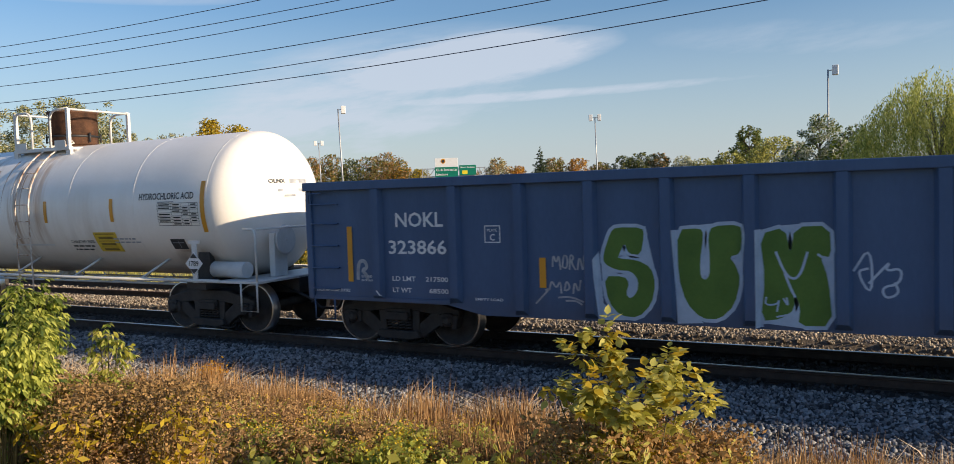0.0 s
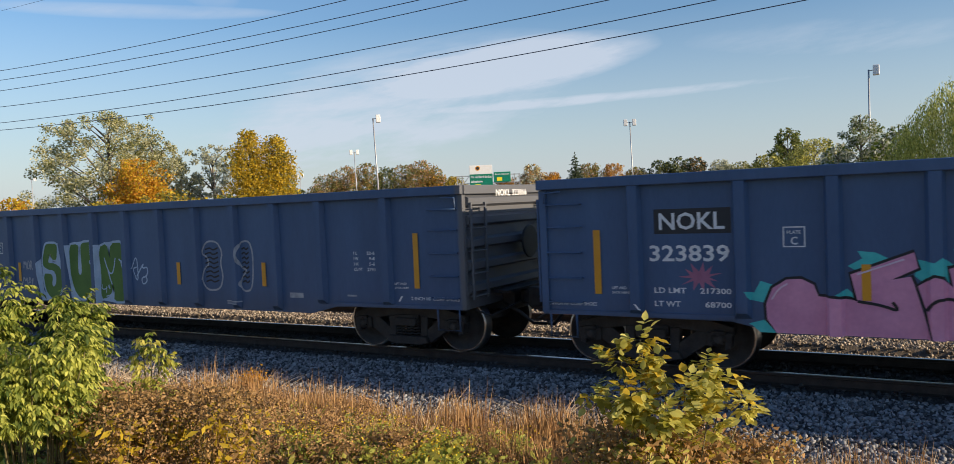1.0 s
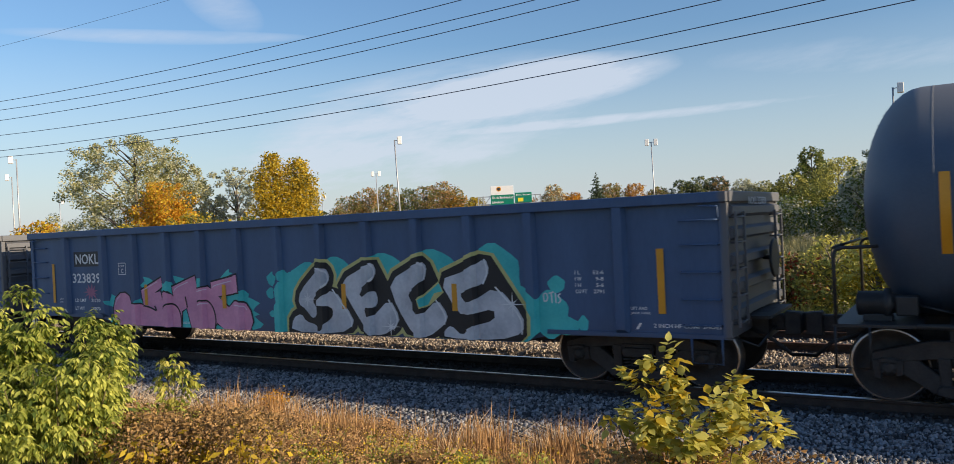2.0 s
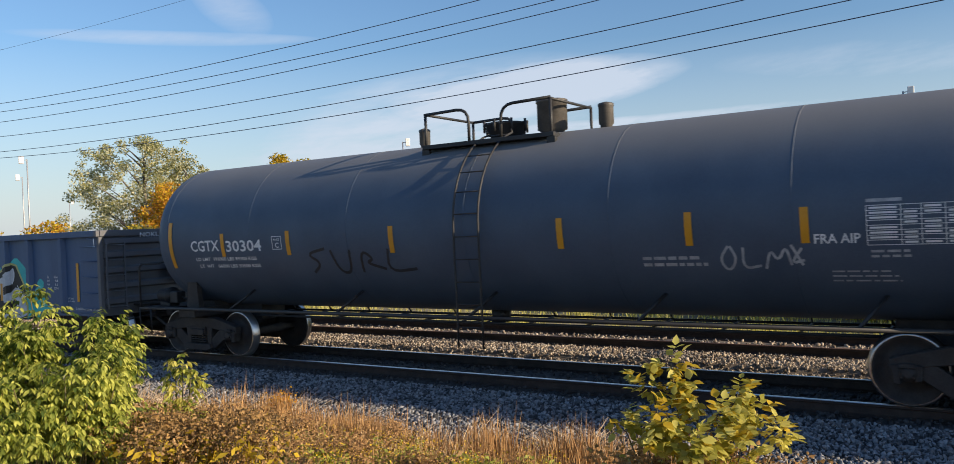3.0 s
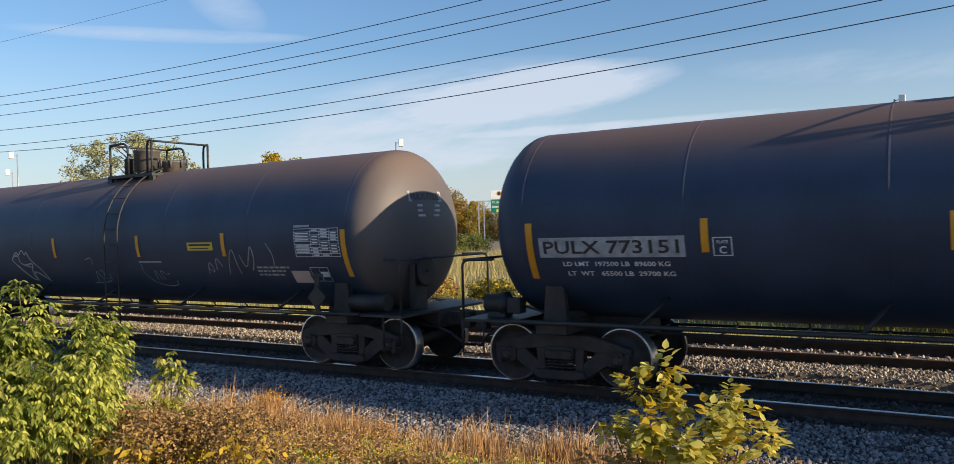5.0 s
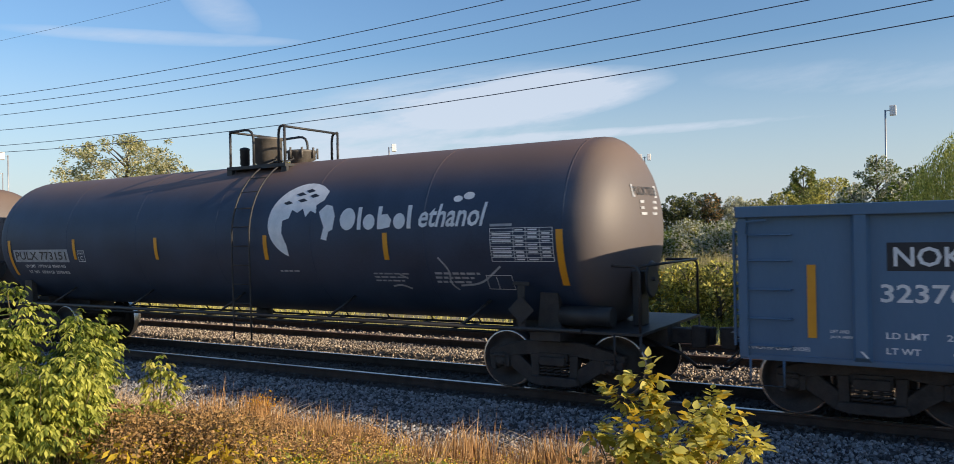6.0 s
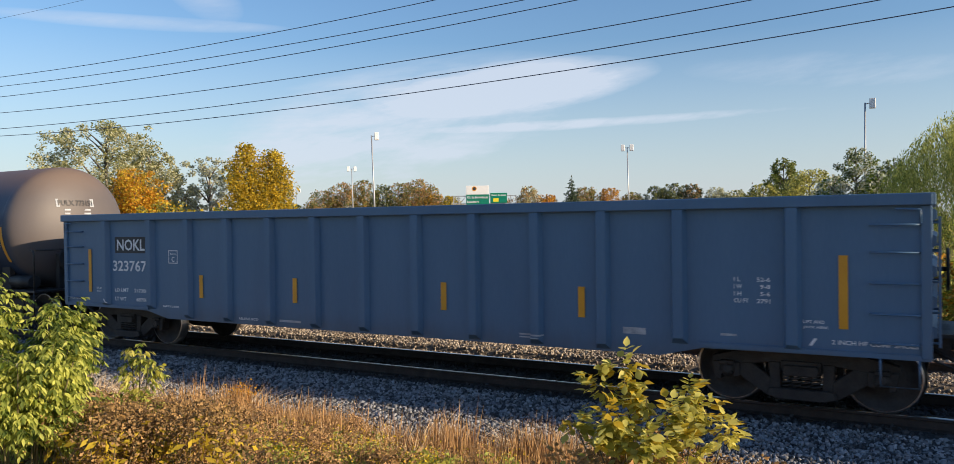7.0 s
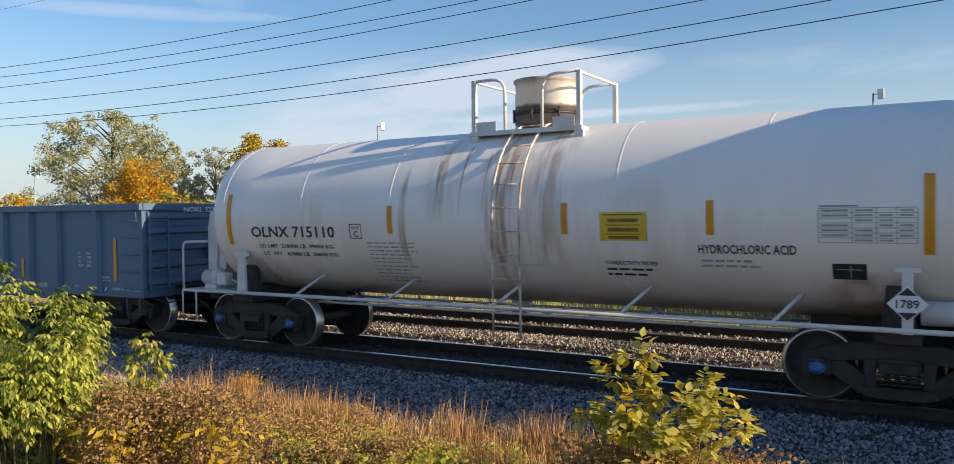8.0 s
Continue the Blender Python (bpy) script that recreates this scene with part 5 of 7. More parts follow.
def placard(car, x, y, z, word, mat_bg=SIGN_WHITE):
    bm = bmesh.new()
    d = .215
    slab(bm, [(x - d, z), (x, z - d), (x + d, z), (x, z + d)], y - .006, y + .006)
    p = part("placard", bm, mat_bg, car, "white diamond hazard placard")
    if word:
        b = word_bm(word, x - .12, x + .12, z - .05, z + .05)
        for v in b.verts:
            v.co.y = y - .011
        part("placard_number", b, PAINT_K, p)
    for s in (-1, 1):
        b = bmesh.new()
        b.faces.new([b.verts.new(q) for q in ((x - .1 * 1, y - .011, z - s * .10), (x + .1, y - .011, z - s * .10), (x, y - .011, z - s * .19))])
        part("placard_mark", b, PAINT_K if word else PATCH_K, p)
    bm = bmesh.new()
    box(bm, x - .06, x + .06, y + .008, y + .03, .98, z + .38, .005)
    box(bm, x - .14, x + .14, y + .008, y + .03, z + .36, z + .42, .005)
    part("placard_bracket", bm, WHITE_STEEL if word else BLACK_STEEL, car)


def acid_car(x_start, ladder_x, flip):
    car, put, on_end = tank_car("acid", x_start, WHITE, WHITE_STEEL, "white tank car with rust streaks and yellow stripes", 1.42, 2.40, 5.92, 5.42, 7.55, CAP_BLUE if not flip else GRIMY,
                                [(.25, .51, 4.60, RUSTY_CAN if not flip else RUST, False), (.25, .50, 4.06, BLACK_STEEL, True)], ladder_x, (-.68, -.12, .53, 1.15), .76)
    if not flip:
        bm = bmesh.new()
        slab(bm, [(-6.68, 2.56), (-6.68, 1.05), (-6.56, 1.05), (-6.38, 2.08), (-6.38, 2.57)], -.76, -.70)
        box(bm, -6.68, -6.64, -.70, .0, 1.05, 2.3)
        part("end_bracket", bm, WHITE_STEEL, car, "white steel bracket plate")
    stripes(put, (-1.93, 1.18, 3.25), 2.53, (-5.66, 5.74))
    put("reporting_mark", word_bm("OLNX 715110", -5.10, -3.12, 2.05, 2.25), PAINT_K, "black lettering")
    frame_mark(put, -2.78, 2.04, PAINT_K)
    put("weight_lettering", word_bm("LD LMT  218400 LB  99050 KG", -4.95, -3.2, 1.86, 1.93), PAINT_K)
    put("weight_lettering", word_bm("LT  WT   67600 LB  30650 KG", -4.90, -3.15, 1.72, 1.79), PAINT_K)
    put("small_print", bars(-2.45, -1.4, 1.98, 11, .065, .022, 3), DIM)
    ex, ez = (2.55, 1.52) if flip else (1.72, 2.04)
    put("emergency_placard", rect_bm((ex, ex + .68, ez, ez + .40)), YELLOW_SIGN, "yellow emergency contact sheet")
    for dx, w, dz, t in ((.06, .56, .355, .02), (.12, .44, .26, .05), (.08, .52, .215, .012), (.12, .44, .13, .05), (.08, .52, .09, .012), (.12, .44, .025, .045)):
        put("placard_print", rect_bm((ex + dx, ex + dx + w, ez + dz, ez + dz + t)), PLACARD_INK, "", .008)
    put("notice_lettering", word_bm("CONDUCTIVITY TESTED", 1.75, 2.50, 1.70, 1.755), PAINT_K)
    put("small_print", bars(1.75, 2.6, 1.65, 2, .075, .03, 5), PAINT_K)
    put("commodity_name", word_bm("HYDROCHLORIC ACID", *((4.06, 5.52, 2.53, 2.66) if flip else (3.08, 4.30, 1.88, 2.0))), PAINT_K, "black lettering")
    put("small_print", bars(3.1, 4.0, 1.80, 2, .07, .03, 6), DIM)
    put("data_chart", table_bm(4.56, 5.62, 2.04, 2.46, 7, [0, .35, .6, .8, 1]), PAINT_K if flip else DIM)
    put("chart_title", rect_bm((4.56, 5.0, 2.475, 2.495)), DIM)
    put("test_plate", rect_bm((4.70, 5.08, 1.58, 1.78)), PAINT_K)
    put("test_plate_rule", rect_bm((4.74, 5.04, 1.70, 1.712), (4.90, 4.91, 1.60, 1.76)), DIM, "", .008)
    placard(car, 5.52, -1.47, 1.34, "1789")
    rnd = random.Random(9)
    on_end(1, "end_lettering", word_bm("OLNX", -.55, -.15, 2.78, 2.86), PAINT_K)
    on_end(1, "end_lettering", rect_bm((-.02, .5, 2.78, 2.86), (-.35, .35, 2.62, 2.67), (-.2, .1, 2.52, 2.56)), DIM)
    # rust that ran down from the hatch and the ladder feet
    runs = []
    for k in range(6):
        x = ladder_x - 1.1 + 1.9 * rnd.random()
        z = 3.55 - .5 * rnd.random()
        w = .012 + .03 * rnd.random()
        runs.append([(x - w, z), (x + w, z), (x + w * .6, z - .3), (x + w * .25, z - .5 - .7 * rnd.random()), (x - w * .4, z - .35)])
    put("rust_streak", shape_bm(*runs), material("rust_stain", (.42, .27, .17), (.60, .47, .36), 5, .6, 0, 0), "brown rust streaks", .003)
    put("walkway_strip", rect_bm((-.3, 1.15, 1.64, 1.68)), WHITE_STEEL)
    bm = bmesh.new()
    slab(bm, [(-6.95, 1.05), (-6.75, 1.05), (-6.66, 2.05), (-6.72, 2.55), (-6.86, 2.55), (-6.95, 2.2)], -.80, -.74)
    part("head_shield_bracket", bm, WHITE_STEEL, car)
    bm = bmesh.new()
    slab(bm, [(-5.52, .98), (-5.30, .98), (-5.33, 1.66), (-5.24, 1.70), (-5.24, 1.78), (-5.58, 1.78), (-5.58, 1.70), (-5.49, 1.66)], -1.38, -1.32)
    part("jacking_bracket", bm, WHITE_STEEL, car)
    return car


acid_car(-16.95, .30, True)

CG, put, on_end = tank_car("oil", 34.66, GREY, BLACK_STEEL, "dusty grey-black tank car with white lettering", 1.48, 2.46, 7.45, 6.98, 9.0, GRIMY,
                           [(.0, .34, 4.20, BLACK_STEEL, True), (.90, .25, 4.49, DARK_FIT, False), (-1.73, .10, 4.26, DARK_FIT, False), (1.86, .12, 4.32, DARK_FIT, False)], -.12, (-1.15, -.27, .35, 1.26), .48)
stripes(put, (-5.64, -3.86, -1.45, 1.68, 3.58, 5.03), 2.47, (-7.22, 7.35))
put("reporting_mark", word_bm("CGTX", -6.59, -5.75, 2.18, 2.40), PAINT_W, "white lettering")
put("car_number", word_bm("30304", -5.55, -4.56, 2.16, 2.38), PAINT_W, "white lettering")
frame_mark(put, -4.27, 2.18, PAINT_W)
put("weight_lettering", word_bm("LD LMT  196900 LBS 89300 KGS", -6.5, -4.75, 1.99, 2.06), PAINT_W)
put("weight_lettering", word_bm("LT  WT   66000 LBS 30500 KGS", -6.45, -4.7, 1.85, 1.92), PAINT_W)
put("notice_lettering", word_bm("FRA AIP", 5.13, 5.65, 2.06, 2.18), PAINT_W)
put("data_chart", table_bm(5.72, 6.76, 2.03, 2.50, 8, [0, .35, .55, .78, 1]), PAINT_W)
put("chart_title", rect_bm((5.72, 6.1, 2.54, 2.58)), DIM)
put("small_print", bars(2.9, 3.85, 1.93, 2, .09, .045, 11), DIM)
put("small_print", bars(5.3, 6.1, 1.72, 3, .06, .02, 12), DIM)
put("small_print", bars(5.75, 6.2, 1.97, 2, .06, .03, 13), DIM)
put("graffiti_tag", scribble(.035, 3.95, 5.0, 1.66, 2.1, [(.12, .9), (.0, .5), (.1, .1), (.22, .5), (.14, .9)], [(.3, .85), (.28, .2), (.5, .3)], [(.55, .2), (.62, .8), (.7, .4), (.8, .9), (.85, .3)], [(.86, .9), (.98, .3)], [(.98, .8), (.84, .35), (1.0, .45)]), DIM)
put("graffiti_tag", scribble(.05, -3.5, -.9, 1.62, 2.2, [(.05, .2), (.15, .5), (.02, .8), (.2, .95)], [(.25, .9), (.3, .2), (.4, .2), (.42, .9)], [(.5, .2), (.52, .9), (.62, .6), (.54, .5), (.7, .3)], [(.75, .9), (.72, .2), (.95, .3)]), PATCH_K)
on_end(1, "end_lettering", word_bm("CGTX 30304", -.75, .15, 3.12, 3.24), PAINT_W)
on_end(1, "end_lettering", rect_bm((-.62, .05, 3.02, 3.06), (-.58, 0, 2.93, 2.97)), DIM)
placard(CG, 6.95, -1.46, 1.30, "", BLACK_STEEL)


def ethanol_car(x_start, number, marks):
    car, put, on_end = tank_car("oil", x_start, BLACK, BLACK_STEEL, "black tank car with brown dust along its top", 1.48, 2.46, 7.45, 6.95, 9.02, GRIMY,
                                [(-.06, .29, 4.50, DARK_FIT, False), (.88, .28, 4.18, DARK_FIT, True), (-.75, .10, 4.34, BLACK_STEEL, False)], .57, (-.33, .33, 1.01, 1.17), .66)
    stripes(put, marks, 2.44, (-7.20, 7.28), .78, .05)
    put("number_panel", rect_bm((-7.05, -4.87, 1.98, 2.27)), DIM, "pale grey number panel")
    put("car_number", word_bm("PULX " + number, -6.98, -4.95, 2.03, 2.22), PAINT_K, "", .008)
    frame_mark(put, -4.50, 1.99, PAINT_W)
    put("weight_lettering", word_bm("LD LMT  197500 LB  89600 KG", -6.7, -5.1, 1.85, 1.92), PAINT_W)
    put("weight_lettering", word_bm("LT  WT   65500 LB  29700 KG", -6.65, -5.05, 1.71, 1.78), PAINT_W)
    put("data_chart", table_bm(6.12, 7.17, 2.02, 2.52, 9, [0, .38, .58, .8, 1]), PAINT_W)
    put("chart_title", rect_bm((6.12, 6.5, 2.55, 2.59)), DIM)
    put("small_print", bars(5.0, 5.9, 1.84, 3, .07, .035, 21), DIM)
    on_end(1, "end_panel", rect_bm((-.62, .30, 2.95, 3.14)), DIM)
    on_end(1, "end_number", word_bm("PULX " + number, -.58, .26, 2.98, 3.11), PAINT_K, .016)
    on_end(1, "end_lettering", rect_bm((-.45, .2, 2.86, 2.90), (-.45, .2, 2.77, 2.81), (-.45, .15, 2.68, 2.72)), DIM)
    placard(car, 6.62, -1.46, 1.30, "", BLACK_STEEL)
    return car, put


P1, put = ethanol_car(52.76, "773221", (-4.68, -1.53, 1.57, 4.22))
put("warning_label", rect_bm((3.17, 3.92, 2.16, 2.32)), YELLOW_SIGN, "yellow warning label")
put("label_print", rect_bm((3.22, 3.86, 2.25, 2.29), (3.24, 3.8, 2.19, 2.21)), PAINT_K, "", .008)
put("test_plate", rect_bm((5.86, 6.31, 1.53, 1.76)), material("pale_pink_plate", (.45, .36, .34), (.55, .46, .44), 4, .6, 0, 0))
put("test_plate", table_bm(6.36, 6.78, 1.57, 1.82, 1, [0, .5, 1]), PAINT_W)
put("small_print", rect_bm((1.5, 2.25, 1.92, 1.95)), DIM)
put("graffiti_tag", scribble(.035, -3.46, -2.24, 1.37, 2.26, [(.02, .70), (.25, .95), (.3, .8), (.45, 1.0), (.52, .8), (.6, .95), (.66, .7), (.92, .45), (1.0, .1), (.75, .35)], [(.02, .7), (.5, .02), (.55, .4), (.75, .62), (.4, .55)], [(.12, .8), (.3, .82), (.25, .6), (.6, .5)], [(.15, .55), (.42, .18)], [(.55, .1), (.6, .4), (.8, .3), (.98, .12)]), DIM)
put("graffiti_tag", scribble(.014, -.6, .3, 1.42, 2.05, [(.2, .9), (.5, 1.0), (.45, .7)], [(.3, .1), (.5, .6), (.55, .1), (.8, .5), (.6, .5)], [(.1, .05), (.9, .1), (.95, .4)]), DIM)
put("graffiti_tag", scribble(.014, 1.45, 2.45, 1.38, 1.92, [(.1, .95), (.05, .6), (.3, .1), (.9, .05), (1, .3)], [(.4, .3), (.45, .8), (.55, .3)], [(.65, .3), (.6, .75), (.8, .5), (.9, .6)]), DIM)
put("graffiti_tag", scribble(.018, 3.55, 5.7, 1.62, 2.35, [(.02, .1), (.08, .5), (.12, .1), (.04, .25)], [(.15, .2), (.18, .6), (.24, .3)], [(.3, .1), (.42, .95), (.45, .1)], [(.5, .6), (.55, .2), (.62, .6), (.66, .9), (.68, .5), (.62, .2)], [(.85, .9), (.92, .6), (.9, .3)]), DIM)

P2, put = ethanol_car(70.87, "773151", (-4.60, -1.78, 1.34, 4.11))
# the emblem: a plain globe with dark seas, six plain letter-high shapes, then the commodity's name


def on_globe(pts):
    return [(2.21 + .80 * a, 2.73 + .68 * b) for a, b in pts]


rim = [(math.cos(radians(q)), math.sin(radians(q))) for q in range(48, 256, 8)]
put("globe_emblem", shape_bm(on_globe(rim + [(-.42, -.62), (-.56, -.30), (-.55, .02), (-.36, .08), (-.30, .30), (-.12, .22), (.02, .32), (.14, .10), (.26, .26), (.44, .18), (.40, .40), (.60, .52)])), PAINT_W, "white crescent globe emblem", .005)
put("globe_land", shape_bm(on_globe([(.52, .22), (.70, .40), (.88, .36), (1.0, .10), (.96, -.24), (.84, -.30), (.78, -.52), (.62, -.48), (.70, -.18)])), PAINT_W, "white emblem patches", .005)
put("globe_sea", shape_bm(*[on_globe([(a, b), (a + .16, b + .05), (a + .30, b - .02), (a + .12, b - .06)]) for a, b in ((-.30, .72), (-.05, .80), (.12, .66), (-.20, .55), (-.62, .50))]), PATCH_K, "", .008)


def oval(cx, cz, a, b):
    return [(cx + a * math.cos(q), cz + b * math.sin(q)) for q in (2 * math.pi * k / 20 for k in range(20))]


for outline in (oval(3.30, 2.735, .17, .19), [(3.52, 2.55), (3.60, 2.55), (3.60, 2.93), (3.52, 2.93)], oval(3.77, 2.675, .125, .13), [(3.95, 2.55), (4.03, 2.55), (4.21, 2.58), (4.24, 2.70), (4.15, 2.80), (4.03, 2.79), (4.03, 2.93), (3.95, 2.93)],
                oval(4.40, 2.675, .12, .13), [(4.56, 2.55), (4.64, 2.55), (4.64, 2.93), (4.56, 2.93)]):
    put("emblem_shape", shape_bm(outline), PAINT_W, "", .006)
name_bm = word_bm("ethanol", 4.76, 5.98, 2.56, 2.93)
for v in name_bm.verts:
    v.co.x += .22 * (v.co.z - 2.56)
put("commodity_name", name_bm, PAINT_W, "white slanted lettering")
put("emblem_dots", shape_bm(oval(5.50, 3.00, .085, .05), oval(5.70, 3.04, .10, .06)), PAINT_W)
put("graffiti_tag", scribble(.03, 3.2, 6.3, 1.45, 2.15, [(.28, .2), (.34, .25), (.4, .15)], [(.62, .9), (.68, .6), (.66, .3), (.7, .15)], [(.72, .25), (.85, .3), (.95, .6), (.98, .7)], [(.35, .5), (.4, .4)]), DIM)
put("test_plate", table_bm(5.95, 6.4, 1.58, 1.80, 1, [0, .4, 1]), PAINT_W)
put("small_print", bars(3.75, 4.6, 1.82, 3, .06, .025, 41), DIM)
put("small_print", bars(1.6, 2.2, 1.85, 1, .06, .03, 42), DIM)

acid_car(104.9, .04, False)

# a tall boxcar follows; only its shadow reaches the last tank car
BOX = thing("box_car", pose(122.2, YT, 0), "tall brown steel boxcar coupled behind the tank car", "boxcar", "freight cars of the train")
CARS.append((BOX, 122.2))
BOXRED = material("boxcar_brown_paint", (.11, .045, .03), (.17, .075, .05), 2, .6, 0, .1)
bm = bmesh.new()
box(bm, -9.0, 9.0, -1.6, 1.6, 1.05, 4.78, .03)
for k in range(19):
    x = -8.8 + k * .978
    box(bm, x - .05, x + .05, -1.65, 1.65, 1.1, 4.74)
part("body", bm, BOXRED, BOX)
bm = bmesh.new()
slab(bm, [(-9.02, 4.78), (9.02, 4.78), (9.02, 4.99), (-9.02, 4.99)], -1.0, 1.0)
part("roof", bm, GALV, BOX)
bm = bmesh.new()
box(bm, -1.6, 1.6, -1.72, -1.66, 1.2, 4.6, .01)
part("door", bm, BOXRED, BOX)
for s in (-1, 1):
    truck(BOX, s * 7.0, GRIMY)
    coupler(BOX, s, 8.8, 9.75)


# ---- plants ----
def leaf_cards(c, size, r, droop=0.0, fold=.25, long=1.6):
    """Small folded leaves (two triangles each way of the midrib) at centres c, turned at random."""
    n = len(c)
    a = r.normal(size=(n, 3))
    a[:, 2] = a[:, 2] * .6 - droop
    a /= np.linalg.norm(a, axis=1, keepdims=True)
    b = np.cross(a, r.normal(size=(n, 3)))
    b /= np.linalg.norm(b, axis=1, keepdims=True) + 1e-9
    u = np.cross(a, b)
    s = (size * r.uniform(.6, 1.2, n))[:, None]
    v = np.stack([c - a * s * long / 2, c + b * s * .5 + u * s * fold, c + a * s * long / 2, c - b * s * .5 + u * s * fold], 1)
    f = np.array([(0, 1, 2), (0, 2, 3)])[None] + (np.arange(n) * 4)[:, None, None]
    return v.reshape(-1, 3), f.reshape(-1, 3)


def crown_points(n, lobes, r):
    """Points over the outer shells of many lobes."""
    k = r.choice(len(lobes), n, p=np.array([l[3] ** 2 for l in lobes]) / sum(l[3] ** 2 for l in lobes))
    L = np.array(lobes)[k]
    d = r.normal(size=(n, 3))
    d /= np.linalg.norm(d, axis=1, keepdims=True)
    rad = L[:, 3] * r.uniform(.15, 1.5, n) ** .7
    return L[:, :3] + d * rad[:, None] * np.stack([np.ones(n), np.ones(n), L[:, 4]], 1)


def tree(name, az, rng, top, half, base_z, mat, label, n=5000, leaf=.22, shape="round", lean=0.0, seed=1, low=.15, second=None, share=.3, group=""):
    """A tree that stands rng metres away at azimuth az (degrees left of +y), its crown top at height top and half wide."""
    x, y = -rng * math.sin(radians(az)), rng * math.cos(radians(az))
    g = base_z
    h = top - g
    t = thing(name, pose(x, y, g), label, "tree", group)
    r = np.random.RandomState(seed)
    lobes = []
    m = 40 if shape == "cone" else 130 if shape == "open" else 84
    for i in range(m):
        k = (i + .5) / m
        z = h * (low + (1 - low) * k)
        if shape == "cone":
            w = half * (1 - k) ** .85 + .05
        elif shape == "tall":
            w = half * (math.sin(math.pi * min(1, .12 + .80 * k)) ** .6)
        elif shape == "open":
            w = half * (math.sin(math.pi * min(1, .1 + .8 * k)) ** .5)
        else:
            w = half * math.sqrt(max(.03, 1 - (2 * k - .85) ** 2 / 1.4))
        q = i * 2.4 + r.uniform(-.5, .5)
        rad = w * (.6 if shape == "cone" else r.uniform(.30, .48) if shape == "tall" else r.uniform(.08, .19) if shape == "open" else r.uniform(.14, .30))
        d = max(0, w - rad) * r.uniform(.35, 1.3 if shape == "open" else 1.12)
        lobes.append((d * math.cos(q) + lean * k * h, d * math.sin(q), min(z, h - rad * .8), rad, .75 if shape != "cone" else .35))
    bm = bmesh.new()
    tube(bm, [(0, 0, -.3), (.02 * h, 0, h * .3), (lean * h * .5, .01 * h, h * .6), (lean * h * .9, 0, h * .92)], .030 * h ** .9 + .05, 8, .02)
    for l in lobes[3::4]:
        z0 = max(.1 * h, l[2] - .6 * (abs(l[0]) + abs(l[1])) - .2)
        tube(bm, [(lean * z0, 0, z0), (l[0] * .5, l[1] * .5, (z0 + l[2]) / 2 + .1), (l[0], l[1], l[2])], .008 * h + .01, 5, .010)
    part("trunk", bm, BARK, t)
    c = crown_points(n, lobes, r)
    if shape == "open":
        c = c[r.uniform(size=n) > .25]
    cut = int(len(c) * (1 - share)) if second else len(c)
    grid_mesh("crown", *leaf_cards(c[:cut], leaf, r), mat, t)
    if second:
        grid_mesh("crown", *leaf_cards(c[cut:], leaf, r), second, t)
    return t


def willow(az, rng, top, half, base_z, label, seed, n=420):
    x, y = -rng * math.sin(radians(az)), rng * math.cos(radians(az))
    h = top - base_z
    t = thing("willow_tree", pose(x, y, base_z), label, "tree")
    r = np.random.RandomState(seed)
    bm = bmesh.new()
    tube(bm, [(0, 0, -.3), (.1, 0, h * .3), (0, .1, h * .7)], .3, 8, .12)
    for k in range(9):
        q = k * 2.4
        tube(bm, [(0, 0, h * .3), (half * .3 * math.cos(q), half * .3 * math.sin(q), h * .7), (half * .45 * math.cos(q), half * .45 * math.sin(q), h * .80)], .1, 5, .02)
    part("trunk", bm, BARK, t)
    pts = []
    for k in range(n):
        q, d = r.uniform(0, 6.28), half * r.uniform(.05, 1.0) ** .6
        z0 = h * (1.0 - .38 * (d / half) ** 2) * r.uniform(.82, 1.0)
        ln = r.uniform(.25, .6) * h
        sway = r.uniform(-.3, .1)
        m = int(ln / .085)
        s = np.linspace(0, 1, m)
        out = .5 * np.sin(np.minimum(s * 4, 1.57))
        pts.append(np.stack([(d + out) * math.cos(q) + sway * s, (d + out) * math.sin(q) + 0 * s, z0 + .25 * np.sin(s * 3.1) - ln * s], 1))
    c = np.concatenate(pts)
    c += r.normal(scale=.04, size=c.shape)
    grid_mesh("crown", *leaf_cards(c, .050, r, 1.8, .1, 4.2), L_WILLOW, t)
    return t


tree("poplar_tree", 55.2, 60, 9.5, 4.6, -.4, L_POPLAR, "ragged grey-green poplar with pale limbs", 34000, .115, "open", .02, 11, .12, L_WOOD, .35)
tree("poplar_tree", 52.4, 62, 7.9, 2.9, -.4, L_POPLAR, "ragged grey-green poplar with pale limbs", 18000, .115, "open", 0, 12, .12, L_WOOD, .3)
tree("maple_tree", 53.4, 55, 6.2, 2.8, -.4, L_ORANGE, "small maple turned bright orange", 11000, .115, "round", 0, 13, .1, L_GOLD, .4)
tree("poplar_tree", 48.7, 60, 7.3, 2.3, -.4, L_SILVER, "silvery poplar with thin foliage", 9000, .12, "open", 0, 14, .08, L_POPLAR, .4)
tree("poplar_tree", 50.3, 61, 5.2, 1.4, -.4, L_SILVER, "silvery poplar with thin foliage", 5000, .12, "open", 0, 15, .08, L_POPLAR, .5)
tree("ivy_clad_tree", 46.2, 55, 7.9, 1.75, -.4, L_GOLD, "tall tree with dense golden leaves", 13000, .12, "tall", 0, 16, .05, L_WOOD, .15)
